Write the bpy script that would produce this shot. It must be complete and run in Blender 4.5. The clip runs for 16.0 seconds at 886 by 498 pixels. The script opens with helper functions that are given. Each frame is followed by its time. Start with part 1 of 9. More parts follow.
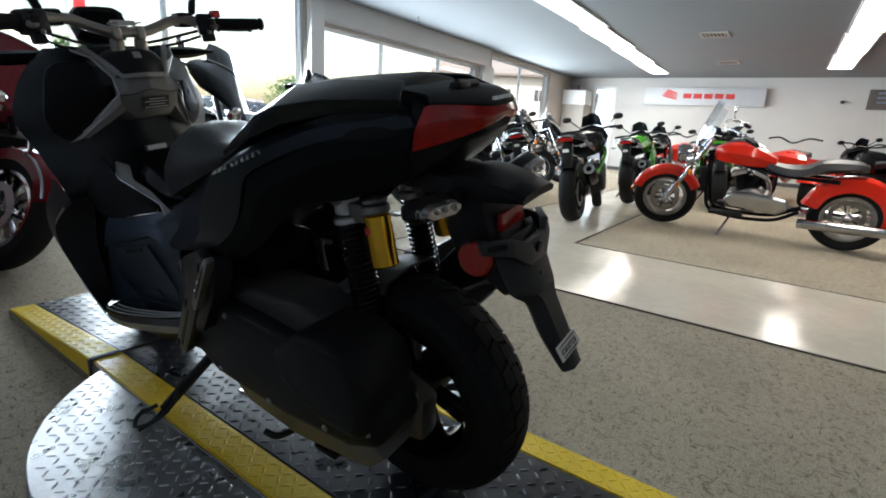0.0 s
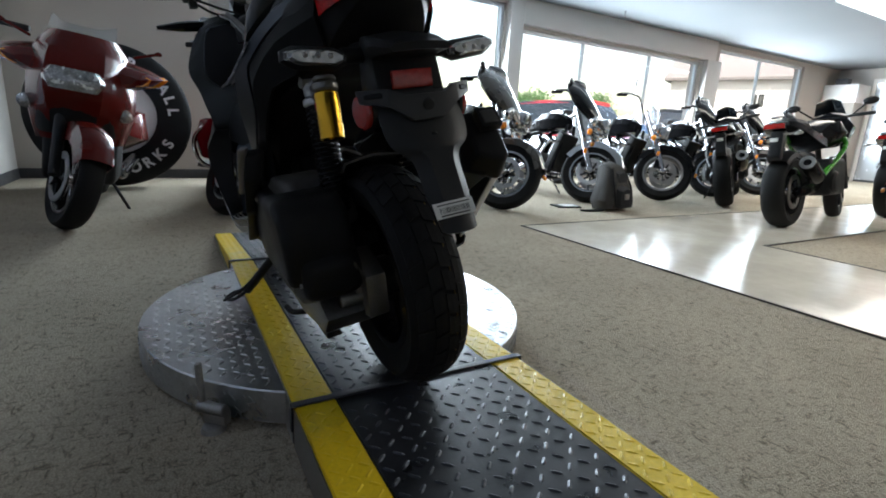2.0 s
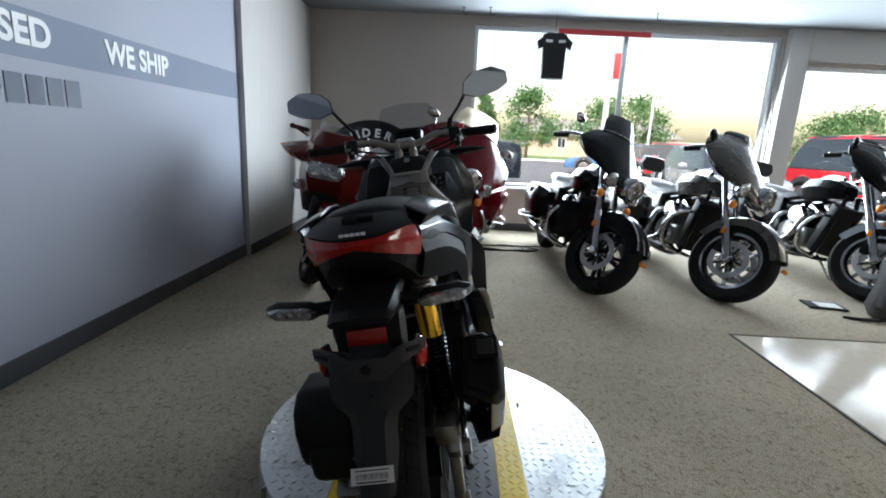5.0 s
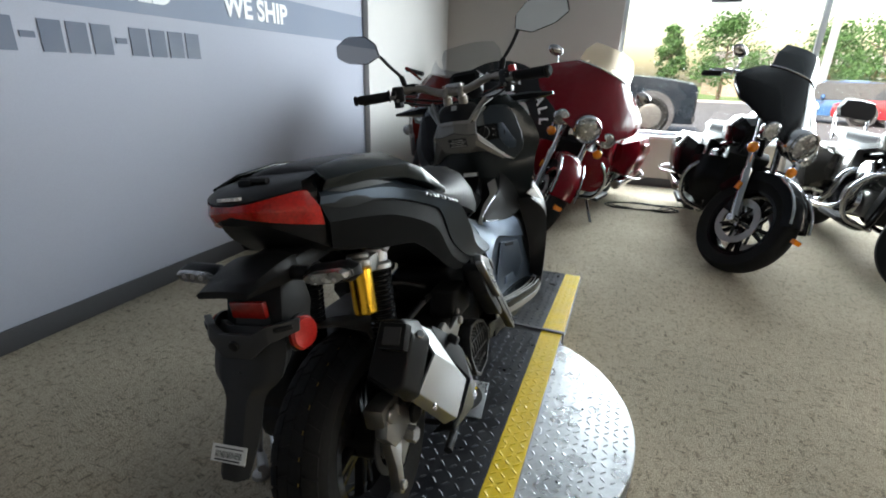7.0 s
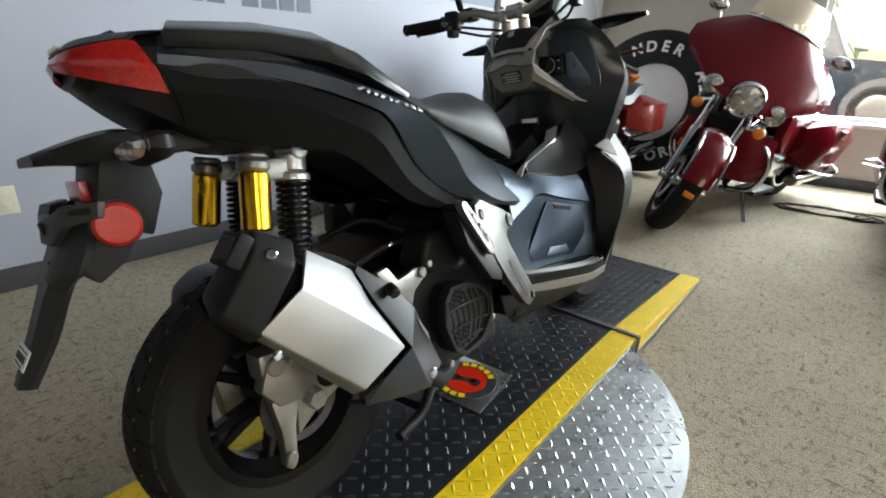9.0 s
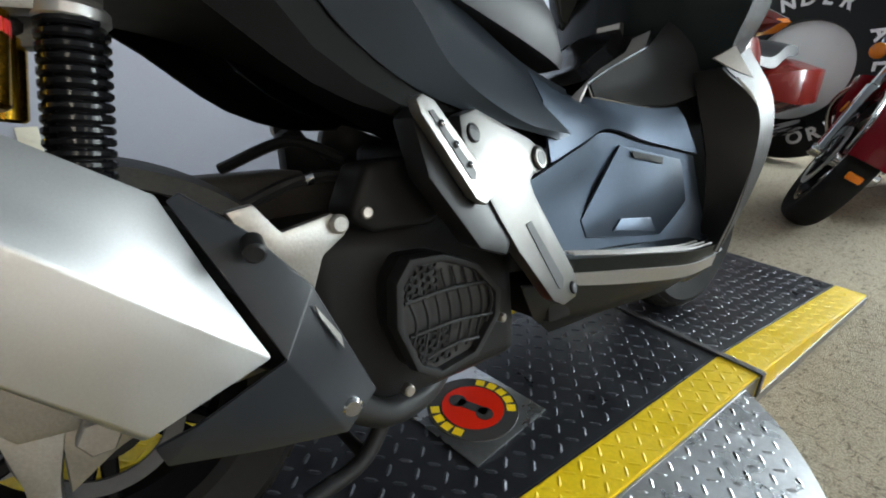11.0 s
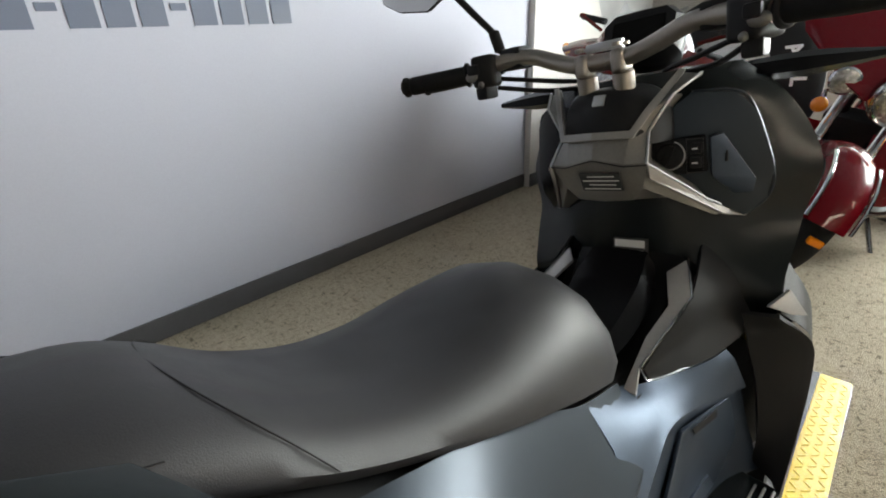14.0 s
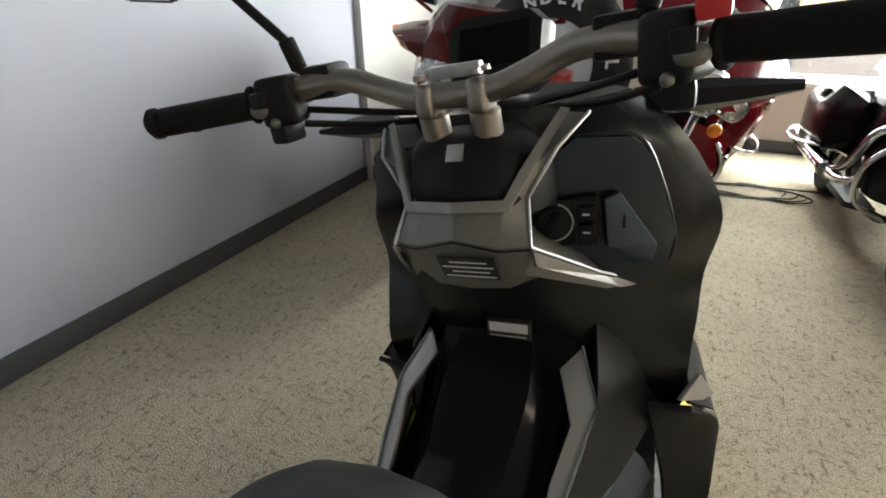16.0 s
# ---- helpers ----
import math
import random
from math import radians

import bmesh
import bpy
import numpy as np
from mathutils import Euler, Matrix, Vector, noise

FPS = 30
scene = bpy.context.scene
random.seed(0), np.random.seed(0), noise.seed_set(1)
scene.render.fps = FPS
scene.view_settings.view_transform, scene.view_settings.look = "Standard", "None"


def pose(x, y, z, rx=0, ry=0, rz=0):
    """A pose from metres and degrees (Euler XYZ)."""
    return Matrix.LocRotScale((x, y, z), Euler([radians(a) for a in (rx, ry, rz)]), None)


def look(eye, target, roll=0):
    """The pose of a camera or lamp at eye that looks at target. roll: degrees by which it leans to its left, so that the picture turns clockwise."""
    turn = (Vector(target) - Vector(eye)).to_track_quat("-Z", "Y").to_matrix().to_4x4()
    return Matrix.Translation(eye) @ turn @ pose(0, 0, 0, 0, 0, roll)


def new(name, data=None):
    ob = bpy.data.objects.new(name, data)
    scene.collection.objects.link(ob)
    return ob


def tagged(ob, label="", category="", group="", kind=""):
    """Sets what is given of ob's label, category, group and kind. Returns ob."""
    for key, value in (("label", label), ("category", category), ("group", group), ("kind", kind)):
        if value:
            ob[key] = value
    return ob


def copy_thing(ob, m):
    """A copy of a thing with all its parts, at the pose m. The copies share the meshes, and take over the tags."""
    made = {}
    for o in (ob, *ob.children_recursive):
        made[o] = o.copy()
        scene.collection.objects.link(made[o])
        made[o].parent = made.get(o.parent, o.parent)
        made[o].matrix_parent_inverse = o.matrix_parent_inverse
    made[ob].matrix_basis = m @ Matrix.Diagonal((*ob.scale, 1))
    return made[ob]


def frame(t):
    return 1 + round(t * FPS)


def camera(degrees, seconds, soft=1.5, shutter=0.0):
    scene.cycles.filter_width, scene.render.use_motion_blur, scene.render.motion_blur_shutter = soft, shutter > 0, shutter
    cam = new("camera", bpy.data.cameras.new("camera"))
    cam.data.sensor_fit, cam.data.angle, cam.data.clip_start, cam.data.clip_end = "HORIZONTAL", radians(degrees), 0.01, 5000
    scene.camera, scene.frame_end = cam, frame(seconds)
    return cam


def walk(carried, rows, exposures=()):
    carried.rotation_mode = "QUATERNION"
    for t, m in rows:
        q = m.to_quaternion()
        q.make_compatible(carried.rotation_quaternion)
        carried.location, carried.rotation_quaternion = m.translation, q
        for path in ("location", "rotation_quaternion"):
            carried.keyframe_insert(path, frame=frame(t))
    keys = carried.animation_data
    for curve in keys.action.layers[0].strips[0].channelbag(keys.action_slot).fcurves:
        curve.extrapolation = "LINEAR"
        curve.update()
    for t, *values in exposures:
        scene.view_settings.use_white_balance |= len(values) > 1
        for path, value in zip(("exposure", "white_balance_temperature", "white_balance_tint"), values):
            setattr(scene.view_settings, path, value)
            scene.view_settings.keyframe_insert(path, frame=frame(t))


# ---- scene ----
cam = camera(85.4, 16.0, soft=1.9)
PATH = [
    (0, (-0.822, -0.507, 0.9), (0.779, 0.587, 0.409), 3.8),
    (0.5, (-0.776, -0.61, 0.805), (0.764, 0.569, 0.319), 3.3),
    (1, (-0.716, -0.757, 0.761), (0.711, 0.553, 0.264), 1.9),
    (1.5, (-0.622, -0.87, 0.711), (0.607, 0.629, 0.219), 2.0),
    (2, (-0.486, -0.932, 0.685), (0.478, 0.753, 0.204), 3.1),
    (2.5, (-0.36, -0.98, 0.717), (0.36, 0.829, 0.257), 4.0),
    (3, (-0.275, -0.988, 0.794), (0.252, 0.89, 0.351), 5.0),
    (3.5, (-0.214, -1.011, 0.895), (0.131, 0.913, 0.472), 4.9),
    (3.7, (-0.191, -1.039, 0.956), (0.092, 0.898, 0.544), 4.8),
    (5.8, (0.199, -0.902, 1.166), (-0.066, 1.015, 0.66), 2.0),
    (6, (0.247, -0.884, 1.181), (-0.093, 1.009, 0.634), 2.0),
    (6.5, (0.344, -0.842, 1.182), (-0.149, 0.989, 0.547), 1.9),
    (7, (0.439, -0.731, 1.154), (-0.212, 1.032, 0.469), 1.8),
    (7.5, (0.525, -0.636, 1.101), (-0.273, 1.059, 0.402), 1.9),
    (8, (0.601, -0.552, 1.045), (-0.329, 1.078, 0.353), 2.0),
    (8.5, (0.674, -0.441, 1.007), (-0.416, 1.078, 0.296), 2.1),
    (9, (0.692, -0.329, 0.95), (-0.503, 1.104, 0.229), 1.9),
    (9.2, (0.689, -0.28, 0.924), (-0.545, 1.116, 0.197), 1.9),
    (11.3, (0.523, 0.143, 0.734), (-0.968, 1.228, -0.041), 1.1),
    (11.5, (0.495, 0.164, 0.74), (-1.012, 1.223, -0.04), 0.7),
    (12, (0.413, 0.182, 0.784), (-1.122, 1.212, 0.02), -0.3),
    (12.5, (0.324, 0.168, 0.882), (-1.167, 1.271, 0.133), -0.8),
    (13, (0.289, 0.132, 0.997), (-1.122, 1.343, 0.259), -1.0),
    (13.5, (0.249, 0.157, 1.087), (-1.103, 1.412, 0.316), -1.1),
    (14, (0.188, 0.249, 1.151), (-1.073, 1.557, 0.314), -2.3),
    (14.5, (0.153, 0.365, 1.189), (-0.990, 1.724, 0.269), -3.3),
    (15, (0.137, 0.433, 1.198), (-0.895, 1.843, 0.224), -2.9),
    (15.5, (0.078, 0.483, 1.191), (-0.813, 1.996, 0.232), -1.2),
    (16, (0.027, 0.530, 1.187), (-0.712, 2.132, 0.248), -0.1),
]
LIGHT = ((0.0, 1.78, 6600, 10), (2.0, 1.96, 6500, 10), (3.5, 1.57, 6150, 11), (6.0, 1.83, 6850, 11), (7.0, 2.05, 7000, 10), (9.0, 2.46, 7300, 10), (11.5, 2.46, 6900, 9), (12.5, 2.68, 6600, 9), (13.0, 2.76, 7500, 11), (13.5, 2.70, 7650, 12), (14.5, 2.50, 8100, 12), (16.0, 2.54, 8100, 12))
walk(cam, [(t, look(eye, target, roll)) for t, eye, target, roll in PATH], LIGHT)

# ---------------------------------------------------------------- world, light
world = bpy.data.worlds.new("sky")
scene.world = world
world.use_nodes = True
wn = world.node_tree.nodes
wl = world.node_tree.links
sky = wn.new("ShaderNodeTexSky")
sky.sky_type, sky.sun_disc = "NISHITA", False
SUN_EL, SUN_ROT = 48.0, 200.0
sky.sun_elevation, sky.sun_rotation = radians(SUN_EL), radians(SUN_ROT)
sky.air_density, sky.dust_density = 1.6, 3.0
wl.new(sky.outputs[0], wn["Background"].inputs[0])
wn["Background"].inputs[1].default_value = 0.12

sun_data = bpy.data.lights.new("sun", "SUN")
sun_data.energy, sun_data.angle, sun_data.color = 3.0, radians(1.0), (1.0, 0.95, 0.88)
sun = new("sun", sun_data)
# the sun stands behind the shop, so that the window side lies in its own shade
_sd = Vector((math.sin(radians(SUN_ROT)) * math.cos(radians(SUN_EL)), math.cos(radians(SUN_ROT)) * math.cos(radians(SUN_EL)), math.sin(radians(SUN_EL))))
sun.matrix_world = look(_sd * 40, (0, 0, 0))


def window_lamp(name, x0, x1, z0, z1, y, watts):
    d = bpy.data.lights.new(name, "AREA")
    d.shape, d.size, d.size_y, d.energy, d.color = "RECTANGLE", x1 - x0, z1 - z0, watts, (0.76, 0.895, 1.0)
    d.spread = radians(180)
    o = new(name, d)
    c = Vector(((x0 + x1) / 2, y, (z0 + z1) / 2))
    o.matrix_world = look(c, c + Vector((0, -1, -0.20)))
    return o


# ---------------------------------------------------------------- materials
def _mat(name):
    m = bpy.data.materials.new(name)
    m.use_nodes = True
    return m, m.node_tree.nodes, m.node_tree.links, m.node_tree.nodes["Principled BSDF"]


def material(name, col, rough=0.5, metal=0.0, coat=0.0, var=0.12, scale=8.0, bump=0.0, bump_scale=200.0, rough_var=0.08, emit=0.0, trans=0.0, ior=1.45, spec=0.5, coords="Object"):
    """A surface with stains at a large scale, grain at a small one, uneven gloss and relief."""
    m, n, l, b = _mat(name)
    tc = n.new("ShaderNodeTexCoord")
    big = n.new("ShaderNodeTexNoise")
    big.inputs["Scale"].default_value, big.inputs["Detail"].default_value = scale, 5
    small = n.new("ShaderNodeTexNoise")
    small.inputs["Scale"].default_value, small.inputs["Detail"].default_value = bump_scale, 3
    for t in (big, small):
        l.new(tc.outputs[coords], t.inputs["Vector"])
    add = n.new("ShaderNodeMath")
    add.operation = "ADD"
    l.new(big.outputs["Fac"], add.inputs[0])
    l.new(small.outputs["Fac"], add.inputs[1])
    ramp = n.new("ShaderNodeMapRange")
    ramp.inputs[1].default_value, ramp.inputs[2].default_value = 0.6, 1.4
    ramp.inputs[3].default_value, ramp.inputs[4].default_value = 1 - var, 1 + var
    l.new(add.outputs[0], ramp.inputs[0])
    mul = n.new("ShaderNodeMix")
    mul.data_type, mul.blend_type = "RGBA", "MULTIPLY"
    mul.inputs[0].default_value = 1
    mul.inputs[6].default_value = (*col, 1)
    l.new(ramp.outputs[0], mul.inputs[7])
    l.new(mul.outputs[2], b.inputs["Base Color"])
    rr = n.new("ShaderNodeMapRange")
    rr.inputs[1].default_value, rr.inputs[2].default_value = 0.3, 0.7
    rr.inputs[3].default_value, rr.inputs[4].default_value = max(0.0, rough - rough_var), min(1.0, rough + rough_var)
    l.new(big.outputs["Fac"], rr.inputs[0])
    l.new(rr.outputs[0], b.inputs["Roughness"])
    b.inputs["Metallic"].default_value = metal
    b.inputs["Coat Weight"].default_value = coat
    b.inputs["Coat Roughness"].default_value = 0.05
    b.inputs["Specular IOR Level"].default_value = spec
    b.inputs["IOR"].default_value = ior
    b.inputs["Transmission Weight"].default_value = trans
    if emit:
        b.inputs["Emission Color"].default_value = (*col, 1)
        b.inputs["Emission Strength"].default_value = emit
    if bump:
        bp = n.new("ShaderNodeBump")
        bp.inputs["Strength"].default_value, bp.inputs["Distance"].default_value = bump, 0.002
        l.new(small.outputs["Fac"], bp.inputs["Height"])
        l.new(bp.outputs[0], b.inputs["Normal"])
    return m


def glass(name, tint=(1, 1, 1), rough=0.0, mix=0.9):
    """Thin clear sheet: mostly see-through, with a real gloss."""
    m, n, l, b = _mat(name)
    n.remove(b)
    out = n["Material Output"]
    tr, gl, mx, lw, pw, ad = n.new("ShaderNodeBsdfTransparent"), n.new("ShaderNodeBsdfGlossy"), n.new("ShaderNodeMixShader"), n.new("ShaderNodeLayerWeight"), n.new("ShaderNodeMath"), n.new("ShaderNodeMath")
    tr.inputs[0].default_value = (*tint, 1)
    gl.inputs["Roughness"].default_value = rough
    pw.operation, pw.inputs[1].default_value = "POWER", 5.0
    ad.operation, ad.inputs[1].default_value, ad.inputs[2].default_value = "MULTIPLY_ADD", 0.9, 0.04
    l.new(lw.outputs["Facing"], pw.inputs[0])
    l.new(pw.outputs[0], ad.inputs[0])
    l.new(ad.outputs[0], mx.inputs[0])
    l.new(tr.outputs[0], mx.inputs[1])
    l.new(gl.outputs[0], mx.inputs[2])
    l.new(mx.outputs[0], out.inputs[0])
    return m


def carpet_material():
    m, n, l, b = _mat("loop_carpet")
    tc = n.new("ShaderNodeTexCoord")
    mp = n.new("ShaderNodeMapping")
    mp.inputs["Scale"].default_value = (1, 2.6, 1)
    l.new(tc.outputs["Object"], mp.inputs[0])
    fleck = n.new("ShaderNodeTexNoise")
    fleck.inputs["Scale"].default_value, fleck.inputs["Detail"].default_value, fleck.inputs["Roughness"].default_value = 26, 2, 0.6
    fleck.inputs["Distortion"].default_value = 1.2
    l.new(mp.outputs[0], fleck.inputs["Vector"])
    mp2 = n.new("ShaderNodeMapping")
    mp2.inputs["Scale"].default_value, mp2.inputs["Rotation"].default_value = (2.6, 1, 1), (0, 0, 0.4)
    l.new(tc.outputs["Object"], mp2.inputs[0])
    fleck2 = n.new("ShaderNodeTexNoise")
    fleck2.inputs["Scale"].default_value, fleck2.inputs["Detail"].default_value, fleck2.inputs["Distortion"].default_value = 31, 2, 1.0
    l.new(mp2.outputs[0], fleck2.inputs["Vector"])
    mx = n.new("ShaderNodeMath")
    mx.operation = "MAXIMUM"
    l.new(fleck.outputs[0], mx.inputs[0])
    l.new(fleck2.outputs[0], mx.inputs[1])
    r1 = n.new("ShaderNodeValToRGB")
    r1.color_ramp.elements[0].position, r1.color_ramp.elements[1].position = 0.56, 0.72
    r1.color_ramp.elements[0].color, r1.color_ramp.elements[1].color = (0.50, 0.43, 0.33, 1), (0.22, 0.19, 0.145, 1)
    l.new(mx.outputs[0], r1.inputs[0])
    loop = n.new("ShaderNodeTexVoronoi")
    loop.inputs["Scale"].default_value = 230
    l.new(tc.outputs["Object"], loop.inputs["Vector"])
    stain = n.new("ShaderNodeTexNoise")
    stain.inputs["Scale"].default_value, stain.inputs["Detail"].default_value = 1.3, 6
    l.new(tc.outputs["Object"], stain.inputs["Vector"])
    sr = n.new("ShaderNodeMapRange")
    sr.inputs[1].default_value, sr.inputs[2].default_value, sr.inputs[3].default_value, sr.inputs[4].default_value = 0.3, 0.75, 0.86, 1.12
    l.new(stain.outputs[0], sr.inputs[0])
    lr = n.new("ShaderNodeMapRange")
    lr.inputs[1].default_value, lr.inputs[2].default_value, lr.inputs[3].default_value, lr.inputs[4].default_value = 0.0, 0.7, 1.12, 0.72
    l.new(loop.outputs["Distance"], lr.inputs[0])
    k = n.new("ShaderNodeMath")
    k.operation = "MULTIPLY"
    l.new(sr.outputs[0], k.inputs[0])
    l.new(lr.outputs[0], k.inputs[1])
    mul = n.new("ShaderNodeMix")
    mul.data_type, mul.blend_type = "RGBA", "MULTIPLY"
    mul.inputs[0].default_value = 1
    l.new(r1.outputs[0], mul.inputs[6])
    l.new(k.outputs[0], mul.inputs[7])
    l.new(mul.outputs[2], b.inputs["Base Color"])
    b.inputs["Roughness"].default_value, b.inputs["Specular IOR Level"].default_value = 0.95, 0.15
    bp = n.new("ShaderNodeBump")
    bp.inputs["Strength"].default_value, bp.inputs["Distance"].default_value = 0.7, 0.004
    l.new(loop.outputs["Distance"], bp.inputs["Height"])
    bp.invert = True
    l.new(bp.outputs[0], b.inputs["Normal"])
    return m


